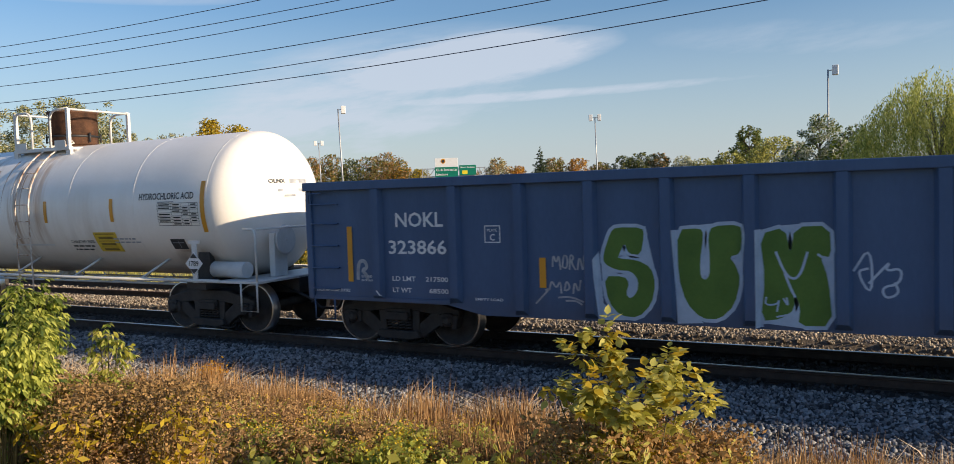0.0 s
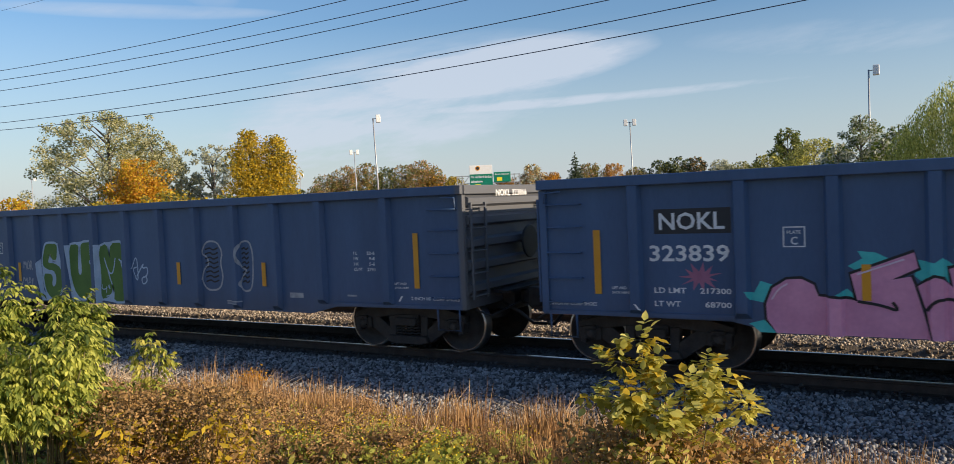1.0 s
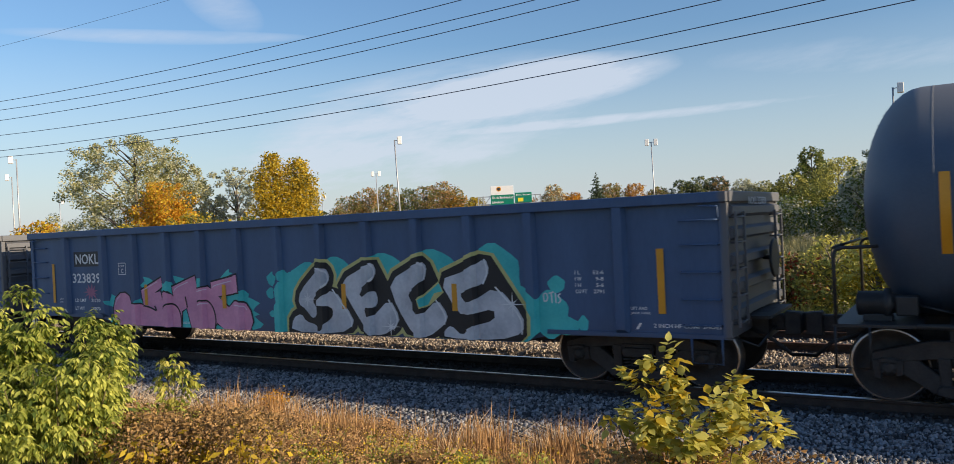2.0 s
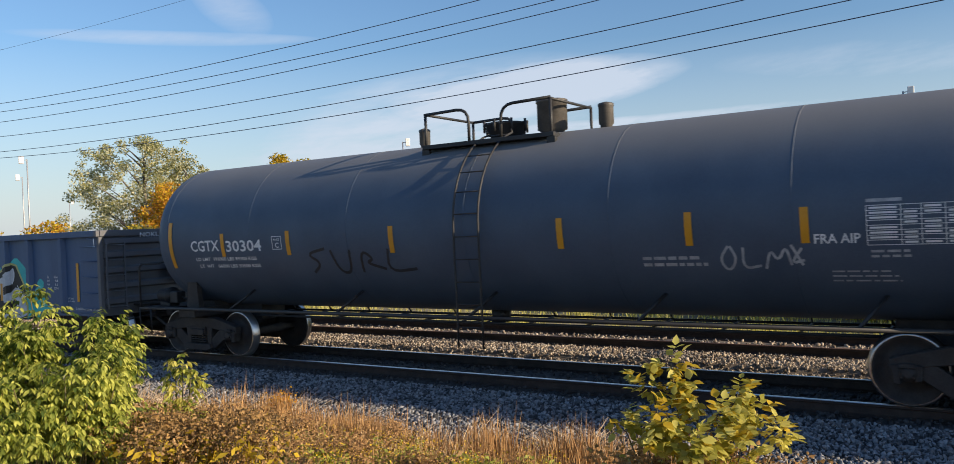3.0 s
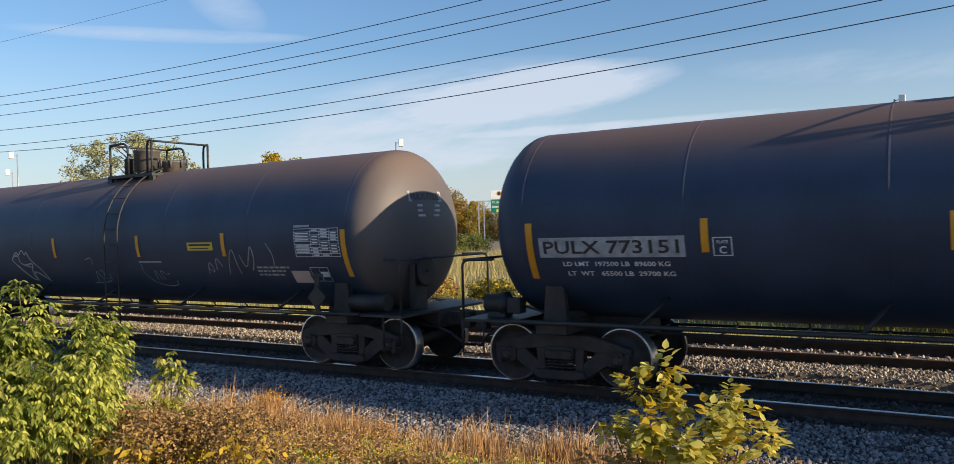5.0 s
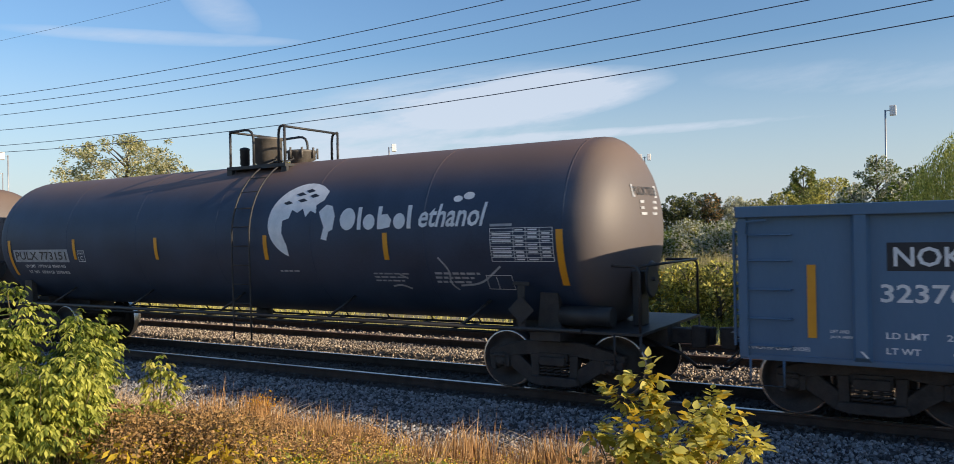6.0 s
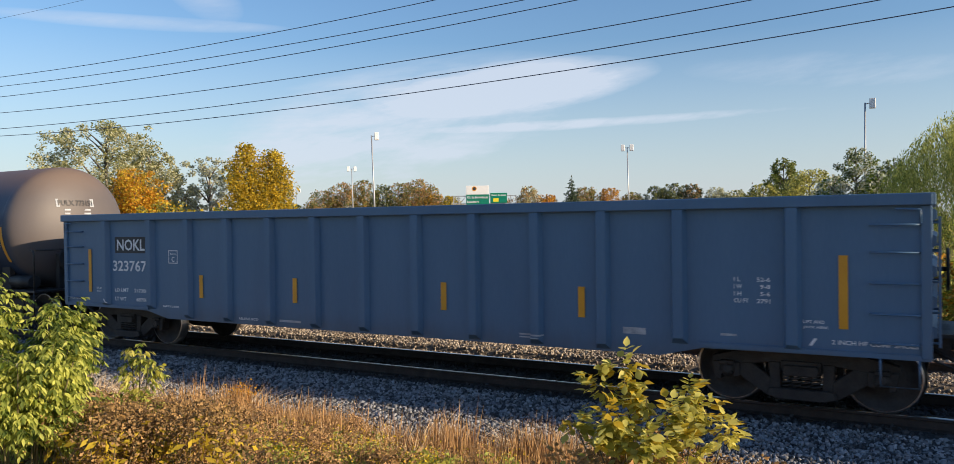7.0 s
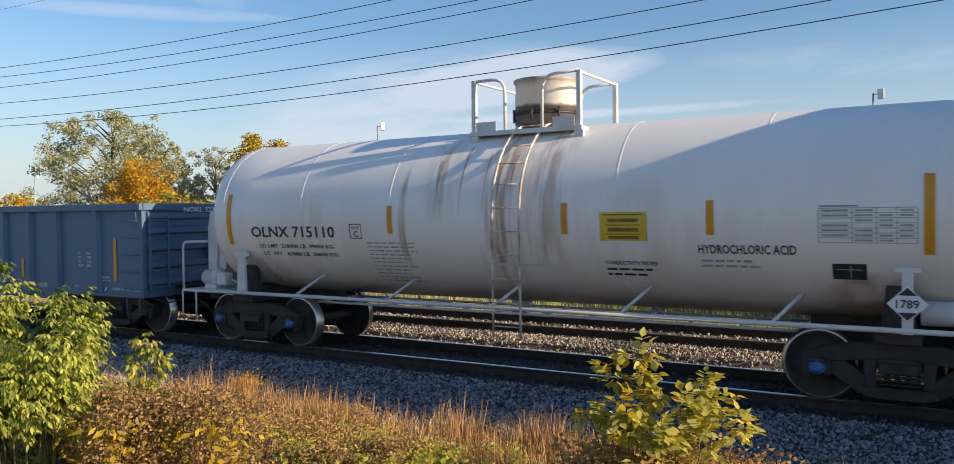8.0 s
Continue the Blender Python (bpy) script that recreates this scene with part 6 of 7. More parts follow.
tree("ivy_clad_tree", 44.4, 55, 7.5, 1.7, -.4, L_GOLD, "tall tree with dense golden leaves", 12500, .12, "tall", 0, 17, .05, L_WOOD, .2)
tree("maple_tree", 60.6, 85, 4.7, 3.0, -.4, L_ORANGE, "distant maple turned orange and gold", 3000, .22, "round", 0, 18, .1, L_GOLD, .6)
tree("maple_tree", 64.5, 85, 4.6, 3.0, -.4, L_GOLD, "distant maple turned orange and gold", 3000, .22, "round", 0, 19, .1, L_ORANGE, .5)
tree("shrub_tree", 51.5, 50, 3.9, 2.6, -.4, L_GOLD, "low yellow-green thicket beneath the trees", 4500, .15, "round", 0, 20, .02, L_WOOD, .5)
tree("shrub_tree", 55.5, 50, 3.4, 2.4, -.4, L_WOOD, "low yellow-green thicket beneath the trees", 4000, .15, "round", 0, 21, .02, L_GOLD, .5)
tree("shrub_tree", 48.0, 52, 3.6, 2.0, -.4, L_BUSH, "low dark green thicket beneath the trees", 3500, .15, "round", 0, 22, .02, L_GOLD, .3)
FAR = [(41.0, 8.2, 4.2, L_WOOD, L_RUSSET), (39.6, 9.6, 4.2, L_RUSSET, L_WOOD), (38.2, 10.0, 3.6, L_WOOD, L_RUSSET), (36.9, 9.2, 3.8, L_WOOD, L_DARK), (35.5, 9.5, 4.2, L_WOOD, L_RUSSET), (34.3, 10.1, 4.0, L_RUSSET, L_WOOD), (33.4, 8.8, 3.2, L_WOOD, L_ORANGE), (32.0, 7.0, 3.6, L_GOLD, L_WOOD),
       (28.2, 6.4, 4.0, L_RUSSET, L_ORANGE), (26.4, 8.6, 3.2, L_POPLAR, L_RUSSET), (25.0, 7.0, 3.4, L_ORANGE, L_RUSSET), (22.2, 8.3, 3.6, L_WOOD, L_RUSSET), (20.6, 8.0, 3.4, L_RUSSET, L_ORANGE), (19.0, 7.2, 3.4, L_WOOD, L_RUSSET), (17.4, 8.2, 3.0, L_DARK, L_WOOD), (16.2, 8.6, 3.2, L_DARK, L_WOOD), (14.9, 8.4, 3.0, L_DARK, L_RUSSET), (13.4, 7.8, 3.0, L_SILVER, L_POPLAR), (12.0, 7.2, 3.4, L_WOOD, L_POPLAR), (30.2, 6.2, 3.8, L_WOOD, L_RUSSET), (43.0, 5.8, 3.6, L_WOOD, L_DARK)]
for i, (az, top, half, a, b) in enumerate(FAR):
    tree("wood_edge_tree", az, 160, top * 1.12, half * 1.1, -.3, a, "distant autumn tree at the edge of the wood", 6000, .24, "round", 0, 30 + i, .05, b, .4, "wood edge")
tree("spruce_tree", 23.3, 150, 11.2, 3.0, -.3, L_DARK, "dark pointed spruce above the wood", 3500, .28, "cone", 0, 60, .1)
tree("spruce_tree", 11.0, 108, 7.2, 1.8, -.3, L_DARK, "dark pointed spruce above the wood", 2200, .24, "cone", 0, 61, .1)
tree("oak_tree", 9.0, 110, 10.3, 2.8, -.3, L_BUSH, "rounded dark green oak", 9000, .19, "round", 0, 62, .1, L_WOOD, .4)
tree("maple_tree", 7.4, 96, 7.9, 4.4, -.3, L_YELLOW, "yellow-green maple behind the field", 13000, .16, "round", 0, 63, .0, L_WOOD, .5)
tree("maple_tree", 10.3, 100, 6.6, 3.2, -.3, L_WOOD, "yellow-green maple behind the field", 8000, .17, "round", 0, 64, .0, L_YELLOW, .3)
tree("olive_tree", 4.6, 66, 7.7, 2.3, -.4, L_SILVER, "grey-green tree with wispy top", 16000, .11, "round", 0, 65, .0, L_BUSH, .5)
tree("olive_tree", 2.4, 64, 6.6, 2.0, -.4, L_BUSH, "grey-green tree with wispy top", 9000, .12, "round", 0, 66, .03, L_SILVER, .35)
tree("olive_tree", 6.6, 70, 5.0, 2.2, -.4, L_SILVER, "grey-green tree with wispy top", 3500, .18, "round", 0, 67, .03, L_WOOD, .4)
willow(-2.4, 48, 8.4, 4.2, -.4, "large weeping willow with hanging yellow-green strands", 70, 1000)
willow(-9.5, 47, 8.4, 3.9, -.4, "large weeping willow with hanging yellow-green strands", 71, 420)
for i, (az, rng, top, half, a, b) in enumerate(((18.8, 76, 2.6, 2.6, L_BUSH, L_SILVER), (14.5, 74, 3.1, 3.0, L_SILVER, L_BUSH), (11.0, 72, 3.6, 3.2, L_BUSH, L_SILVER), (16.5, 80, 3.4, 3.0, L_SILVER, L_WOOD), (25.5, 84, 1.9, 2.4, L_BUSH, L_WOOD), (28.5, 84, 2.0, 2.6, L_BUSH, L_WOOD), (7.6, 70, 3.2, 2.6, L_BUSH, L_SILVER), (32.5, 86, 1.8, 3.0, L_WOOD, L_BUSH), (37, 88, 1.8, 3.2, L_WOOD, L_BUSH), (42, 86, 1.9, 3.2, L_WOOD, L_GOLD), (0.5, 60, 3.0, 2.6, L_BUSH, L_WOOD), (5.9, 63, 5.6, 1.9, L_SILVER, L_BUSH), (3.3, 62, 5.6, 1.8, L_BUSH, L_SILVER), (1.3, 60, 5.0, 1.8, L_WOOD, L_BUSH), (-4.0, 40, 2.4, 2.2, L_BUSH, L_WOOD), (-7.0, 38, 2.4, 2.4, L_BUSH, L_WOOD))):
    tree("hedge_shrub", az, rng, top, half, -.4, a, "dense grey-green hedge shrub behind the field", 3600, .17, "round", 0, 80 + i, .0, b, .4, "hedge")
for i, (az, rng, top, half, a, b) in enumerate(((23.5, 30, .9, .9, L_GOLD, L_WOOD), (22.0, 29, .7, .8, L_RED, L_RUSSET), (20.2, 27, 1.3, 1.1, L_BUSH, L_SILVER), (24.8, 31, .6, .9, L_RUSSET, L_GOLD), (18.6, 26, 1.2, 1.0, L_WOOD, L_GOLD), (16.6, 25, 1.5, 1.1, L_YELLOW, L_WOOD), (14.6, 25, 1.5, 1.2, L_WOOD, L_YELLOW), (12.4, 25, 1.4, 1.1, L_YELLOW, L_WOOD), (10.2, 25, 1.2, 1.1, L_WOOD, L_RED), (8.0, 24, 1.7, 1.2, L_YELLOW, L_WOOD), (5.4, 23, 1.8, 1.1, L_YELLOW, L_GOLD), (2.8, 23, 2.0, 1.2, L_GREEN, L_YELLOW), (.4, 22.5, 1.6, 1.0, L_ORANGE, L_WOOD), (-2.0, 22, 1.8, 1.1, L_GREEN, L_YELLOW), (-4.4, 22, 1.7, 1.1, L_YELLOW, L_GREEN), (27.5, 30, .5, 1.0, L_GOLD, L_RUSSET), (31, 31, .45, 1.1, L_WOOD, L_GOLD), (35, 33, .5, 1.2, L_YELLOW, L_RED), (40, 36, .45, 1.2, L_WOOD, L_GOLD), (45, 38, .5, 1.3, L_YELLOW, L_WOOD))):
    tree("field_shrub", az, rng, top, half, -.5, a, "autumn shrub in the rough field beside the line", 2600, .085, "round", 0, 100 + i, .0, b, .4, "field shrubs")


def grass(name, n, xr, yr, tall, wide, mats, label, seed, lean=.35, keep=None, clump=.09):
    """Blades of three sections, bent by the wind."""
    r = np.random.RandomState(seed)
    cx, cy, which = r.uniform(*xr, n // 22), r.uniform(*yr, n // 22), r.randint(0, n // 22, n)
    off = r.normal(scale=clump, size=(n, 2))
    x, y = cx[which] + off[:, 0], cy[which] + off[:, 1]
    if keep is not None:
        k = keep(x, y, r)
        x, y, off, which = x[k], y[k], off[k], which[k]
    n = len(x)
    z = np.interp(y, (-3000, 1.5, 4.5, 8.0, 9.0, 18.5, 22, 60, 3500), (.85, .85, .25, -.46, -.31, -.52, -.45, -.30, -.30)) - .08
    tuft = np.array([noise.noise(Vector((a * 1.1, b * 1.1, seed))) for a, b in zip(cx, cy)])
    h = tall * r.uniform(.5, 1.1, n) * (np.clip(1 + 1.3 * tuft, .35, 1.5) * r.uniform(.7, 1.1, len(cx)))[which]
    q = np.arctan2(off[:, 1], off[:, 0]) + r.normal(scale=.6, size=n)
    d = np.stack([np.cos(q), np.sin(q), 0 * q], 1)
    side = np.stack([-np.sin(q * 1.7), np.cos(q * 1.7), 0 * q], 1) * (wide * r.uniform(.6, 1.3, n))[:, None]
    bend = (h * lean * r.uniform(.1, 1.3, n))[:, None]
    p = np.stack([x, y, z], 1)
    up = np.array([0, 0, 1.0])
    v = np.stack([p - side, p + side, p + d * bend * .3 + up * (h * .5)[:, None] - side * .8, p + d * bend * .3 + up * (h * .5)[:, None] + side * .8, p + d * bend + up * h[:, None]], 1)
    f = np.array([(0, 1, 3), (0, 3, 2), (2, 3, 4)])[None] + (np.arange(n) * 5)[:, None, None]
    return tagged(grid_mesh(name, v.reshape(-1, 3), f.reshape(-1, 3), mats), label, "grass", kind="stuff")


def patchy(level, seed, size=.6):
    def keep(x, y, r):
        return np.array([noise.noise(Vector((a * size, b * size, seed))) > level for a, b in zip(x, y)])
    return keep


def edge(x, y, r):
    """The dry grass thins out raggedly at the foot of the stones."""
    lim = 8.80 + .20 * np.sin(x * 1.3) + .15 * np.sin(x * 3.1 + 1) + r.normal(scale=.13, size=len(x))
    return y < lim




def bare_left(level, seed, size):
    """Stalks grow in patches, and thin out where the leafy weeds stand."""
    def keep(x, y, r):
        k = np.array([noise.noise(Vector((a * size, b * size, seed))) > level for a, b in zip(x, y)])
        return k & (np.degrees(np.arctan2(-x, y)) + r.normal(scale=4, size=len(x)) < 54) & edge(x, y + .25, r)
    return keep


grass("matted_straw", 24000, (-17, 3), (7.2, 9.0), .26, .0085, STRAW, "matted fallen straw at the foot of the stones", 201, 2.3, edge, .16)
grass("dry_grass", 42000, (-10, 3), (5.6, 8.3), .54, .0078, RUSSET_GRASS, "dry russet stalks along the bank", 202, .20, bare_left(-.14, 2.0, .9), .07)
grass("dry_grass", 22000, (-14, 3), (5.6, 8.2), .42, .0075, STRAW, "pale dry tufts among the russet stalks", 206, .40, patchy(.02, 9.0, .9), .06)
grass("green_grass", 5000, (-9, 2), (3.8, 5.6), .26, .007, L_GREEN, "green grass in the lower bank", 203, .6, patchy(-.1, 5.0, .8))
grass("field_grass", 52000, (-52, 14), (29, 62), 1.0, .016, REED, "tall pale field grass behind the tracks", 204, .4, None, .5)
grass("trackside_grass", 26000, (-45, 8), (18.4, 29), .42, .010, L_YELLOW, "green and yellow weeds beside the far track", 205, .5, None, .3)


def at_view(az, d):
    return -d * math.sin(radians(az)), d * math.cos(radians(az))


def weed(name, label, m, tall, leaf_mat, head_mat, seed, leaves=150, heads=90, size=.035, slim=2.4, bead=.017):
    """An upright weed: several stalks, small leaves, fluffy heads."""
    r = np.random.RandomState(seed)
    t = thing(name, m, label, "weed", "weeds on the bank")
    bm = bmesh.new()
    c, hc = [], []
    for k in range(7):
        q, s = r.uniform(0, 6.28), r.uniform(.08, .28)
        top = (s * math.cos(q), s * math.sin(q), tall * r.uniform(.7, 1.0))
        tube(bm, [(.3 * top[0], .3 * top[1], -.05), (.5 * top[0], .5 * top[1], top[2] * .55), top], .006, 4, .002)
        w = r.uniform(.15, .95, leaves // 7)[:, None]
        c.append(np.array(top)[None] * np.concatenate([.3 + .7 * w, .3 + .7 * w, w], 1) + r.normal(scale=.035, size=(len(w), 3)))
        hc.append(np.array(top)[None] + r.normal(scale=(.05, .05, .055), size=(heads // 7, 3)))
    tagged(part("stalk", bm, TWIG, t), kind="stuff")
    tagged(grid_mesh("leaf_growth", *leaf_cards(np.concatenate(c), size, r, .2, .1, slim), leaf_mat, t), kind="stuff")
    tagged(grid_mesh("flower_head", *leaf_cards(np.concatenate(hc), bead, r, 0, .3, 1.3), head_mat, t), kind="stuff")
    return t


BROWN_SEED = leafy("brown_seed_head", (.11, .064, .028), (.42, .26, .10), .8, .15)
w1 = weed("goldenrod", "green weed with small yellow flower heads", pose(-6.2, 4.6, ground_z(4.6)), .52, L_GREEN, FLOWER, 301, 260, 90, .034, 2.4, .015)
w2 = weed("seeding_weed", "brown weed with dry fluffy seed heads", pose(-7.4, 5.2, ground_z(5.2)), .52, BROWN_SEED, RUSSET_GRASS, 302, 300, 420, .030, 2.6, .016)
w3 = weed("leafy_weed", "yellow-green leafy weed on the bank", pose(-5.6, 4.7, ground_z(4.7)), .44, L_YELLOW, L_GREEN, 303, 150, 30, .066, 1.5, .03)
w4 = weed("broadleaf_weed", "bright green broad-leaved weed low on the bank", pose(-5.0, 4.6, ground_z(4.6)), .34, L_GREEN, L_YELLOW, 304, 120, 20, .080, 1.35, .04)
w5 = weed("russet_weed", "reddish-brown withered weed on the bank", pose(-7.8, 5.6, ground_z(5.6)), .46, L_RUSSET, BROWN_SEED, 305, 170, 420, .034, 2.2, .016)
w6 = weed("tall_brown_weed", "tall brown weed with withering yellow leaves", pose(-4.2, 3.2, ground_z(3.2)), .82, L_GOLD, BROWN_SEED, 306, 150, 560, .034, 2.4, .018)
w7 = weed("tall_leafy_weed", "tall weed with yellow and russet leaves", pose(-1.6, 4.4, ground_z(4.4)), .98, L_YELLOW, L_RUSSET, 307, 200, 160, .046, 1.7, .030)
rnd = random.Random(17)


def plant(src, az, d, sink=.03, tilt=7):
    x, y = at_view(az, d)
    copy_thing(src, pose(x, y, ground_z(y) - sink, rnd.uniform(-tilt, tilt), rnd.uniform(-tilt, tilt), rnd.uniform(0, 360)))


for k in range(210):       # brown weeds in drifts over the bank, thickest below the young trees
    az, d = rnd.uniform(38, 66), rnd.uniform(6.3, 11.5)
    x, y = at_view(az, d)
    if y < 7.5 and noise.noise(Vector((x * .8, y * .8, 4.0))) > -.22:
        plant((w2, w3, w5, w2, w1, w4, w2, w3)[k % 8], az, d)
for k in range(34):
    az, d = rnd.uniform(14, 40), rnd.uniform(6.2, 7.6)
    x, y = at_view(az, d)
    if noise.noise(Vector((x * .8, y * .8, 4.0))) > -.05:
        plant((w5, w2, w5)[k % 3], az, d, .10)
for k in range(190):       # green and yellow growth in the foreground
    az, d = rnd.uniform(28, 64), rnd.uniform(5.9, 7.5)
    x, y = at_view(az, d)
    if noise.noise(Vector((x * 1.1, y * 1.1, 11.0))) > -.16:
        plant((w3, w4, w2, w1, w3, w4)[k % 6], az, d, .05)
for k in range(64):        # a bright fringe of leaves along the lower bank
    plant((w4, w3, w1, w4, w3)[k % 5], rnd.uniform(29, 54), rnd.uniform(6.3, 7.2), .02)
for k in range(26):        # brown weeds before the bush
    plant((w6, w6, w2)[k % 3], rnd.uniform(47.5, 58), rnd.uniform(5.0, 5.5), .03)
for k in range(10):        # a yellow-green clump beside the ash sapling
    plant((w7, w6)[k % 2], 12.4 + rnd.uniform(-1.8, 1.8), rnd.uniform(4.7, 5.0), .10)
for k in range(14):        # and dark growth round its foot
    plant((w7, w6, w7)[k % 3], 18.8 + rnd.uniform(-4.5, 4.5), rnd.uniform(4.4, 4.9), .06)
plant(w4, 4.4, 5.6, -.08)


def sapling(name, label, m, stems, mat_a, mat_b, seed, leaf, droop, fill, spread=.22, wide=.20, share=.62, low=.12):
    """A many-stemmed young tree with compound leaves: each leaf a stalk of five pointed leaflets."""
    r = np.random.RandomState(seed)
    t = thing(name, m, label, "bush")
    pts = []
    for i, (x0, y0, x1, y1, z1) in enumerate(stems):
        bm = bmesh.new()
        mid = (x0 + (x1 - x0) * .35, y0 + (y1 - y0) * .35, z1 * .55)
        tube(bm, [(x0, y0, -.1), mid, (x1, y1, z1)], .009, 6, .003)
        part("stem", bm, TWIG, t)
        nb = max(3, int(fill * z1 / 7))
        tip = np.repeat(np.arange(nb), 7)
        k = len(tip)
        w = np.append(r.uniform(low, 1.0, nb - 2), (.97, 1.0))[tip]
        a = np.array((x0, y0, 0.0))[None] * (1 - w[:, None]) + np.array((x1, y1, z1))[None] * w[:, None]
        q = r.uniform(0, 6.28, nb)[tip] + r.normal(scale=.25, size=k)
        reach = spread * r.uniform(.3, 1.25, nb)[tip] * (1.15 - .8 * w)
        out = np.stack([np.cos(q), np.sin(q), r.uniform(.0, .9, nb)[tip]], 1) * (reach * r.uniform(.55, 1.1, k))[:, None] + r.normal(scale=.022, size=(k, 3))
        pts.append(np.concatenate([a, a + out], 1))
    P = np.concatenate(pts)
    n = len(P)
    o = P[:, 3:]
    axis = P[:, 3:] - P[:, :3]
    axis /= np.linalg.norm(axis, axis=1, keepdims=True) + 1e-9
    axis[:, 2] -= droop
    axis /= np.linalg.norm(axis, axis=1, keepdims=True)
    side = np.cross(axis, (0, 0, 1.0))
    side /= np.linalg.norm(side, axis=1, keepdims=True) + 1e-9
    vs, fs, base = [], [], 0
    for j, (al, sg) in enumerate(((.0, 1), (.0, -1), (.45, 1), (.45, -1), (.8, 0))):
        s = leaf * r.uniform(.7, 1.2, n)[:, None]
        root = o + axis * s * (al * 1.1)
        d = axis * (.55 if sg else 1.0) + side * sg * .8 + r.normal(scale=.18, size=(n, 3))
        d[:, 2] -= droop * .8
        d /= np.linalg.norm(d, axis=1, keepdims=True)
        wv = np.cross(d, r.normal(scale=.35, size=(n, 3)) + np.array((0, 0, 1.0)))
        wv /= np.linalg.norm(wv, axis=1, keepdims=True) + 1e-9
        up = np.cross(wv, d)
        L = s * .95
        bow = -up * L * .10
        v = np.stack([root, root + d * L * .30 + wv * L * wide + up * L * .05, root + d * L * .62 + wv * L * wide * .85 + up * L * .03, root + d * L + bow, root + d * L * .62 - wv * L * wide * .85 + up * L * .03, root + d * L * .30 - wv * L * wide + up * L * .05, root + d * L * .5 + bow * .2], 1)
        vs.append(v.reshape(-1, 3))
        f = np.array([(0, 1, 6), (1, 2, 6), (2, 3, 6), (3, 4, 6), (4, 5, 6), (5, 0, 6)])[None] + (np.arange(n) * 7)[:, None, None] + base
        fs.append(f)
        base += n * 7
    V = np.concatenate(vs)
    pick = r.uniform(size=n) < share
    grid_mesh("foliage", V, np.concatenate([f[pick] for f in fs]).reshape(-1, 3), mat_a, t)
    grid_mesh("foliage", V, np.concatenate([f[~pick] for f in fs]).reshape(-1, 3), mat_b, t)
    return t


def bush_left():
    x, y = at_view(60.5, 5.6)
    g = ground_z(y) - .05
    heads = (((62.0, -2.9, 5.6), (61.3, -4.0, 5.5), (63.2, -3.8, 5.7), (64.6, -3.4, 5.6), (62.6, -5.5, 5.4), (65.6, -4.6, 5.5)),
             ((58.5, -5.3, 5.5), (57.8, -5.0, 5.6), (57.0, -5.3, 5.6), (56.3, -5.9, 5.6), (57.3, -6.6, 5.3), (58.3, -7.0, 5.2)),
             ((61.6, -7.6, 5.1), (60.3, -8.2, 5.0), (63.2, -8.2, 5.0), (58.9, -8.4, 5.1), (57.2, -8.2, 5.1), (64.6, -7.4, 5.1)))
    for k, head in enumerate(heads):
        st = []
        for az, el, d in head:
            a, b = at_view(az, d)
            st.append((a * .35 + x * .65 - x, b * .35 + y * .65 - y, a - x, b - y, 2.45 + d * math.tan(radians(el + .3)) - g - .06))
        sapling("young_box_elder", "leafy green young box elder at the bank's edge", pose(x, y, g), st, L_GREEN, L_BUSH, 401 + k, .045, .75, 150, .27, .20, .80, (.46, .45, .60)[k])
    # darker leaves set behind, their colour standing in for the bush's shaded inside
    st = []
    for az, el, d in ((62.4, -4.6, 5.9), (64.2, -5.0, 5.9), (57.6, -6.4, 5.9), (58.6, -7.2, 5.8), (60.2, -9.0, 5.8), (61.4, -8.2, 5.8)):
        a, b = at_view(az, d)
        st.append((a * .35 + x * .65 - x, b * .35 + y * .65 - y, a - x, b - y, 2.45 + d * math.tan(radians(el)) - g - .06))
    sapling("young_box_elder", "leafy green young box elder at the bank's edge", pose(x, y, g), st, L_BUSH, L_GREEN, 407, .06, .7, 110, .28, .22, .8, .4)
    a, b = at_view(53.5, 5.8)
    g2 = ground_z(b) - .05
    H = 2.45 - 5.8 * math.tan(radians(8.1)) - g2
    sapling("box_elder_shoot", "slender leafy shoot beside the bush", pose(a, b, g2), [(0, 0, .02, .02, H), (0, 0, .07, .05, H * .95), (0, 0, -.08, .03, H * .92)], L_GREEN, L_YELLOW, 403, .048, .7, 80, .15, .2, .6, .35)


def shrub_right():
    x, y = at_view(17.3, 4.7)
    g = ground_z(y) - .05
    st = []
    for az, el, d in ((19.2, -10.9, 4.7), (20.6, -12.4, 4.6), (17.6, -13.0, 4.6), (14.8, -12.8, 4.7), (13.6, -13.9, 4.7), (22.8, -14.6, 4.7), (16.2, -14.2, 4.5), (19.6, -14.4, 4.4), (12.4, -15.4, 4.7), (21.2, -16.0, 4.4), (14.6, -15.6, 4.4), (18.0, -16.2, 4.3)):
        a, b = at_view(az, d)
        st.append((a * .4 + x * .6 - x, b * .4 + y * .6 - y, a - x, b - y, 2.45 + d * math.tan(radians(el + 1.1)) - g - .03))
    return sapling("yellowing_ash_sapling", "yellowing ash sapling in front of the track", pose(x, y, g), st, L_YELLOW, L_GOLD, 411, .066, .25, 42, .15, .34, .84, .10)


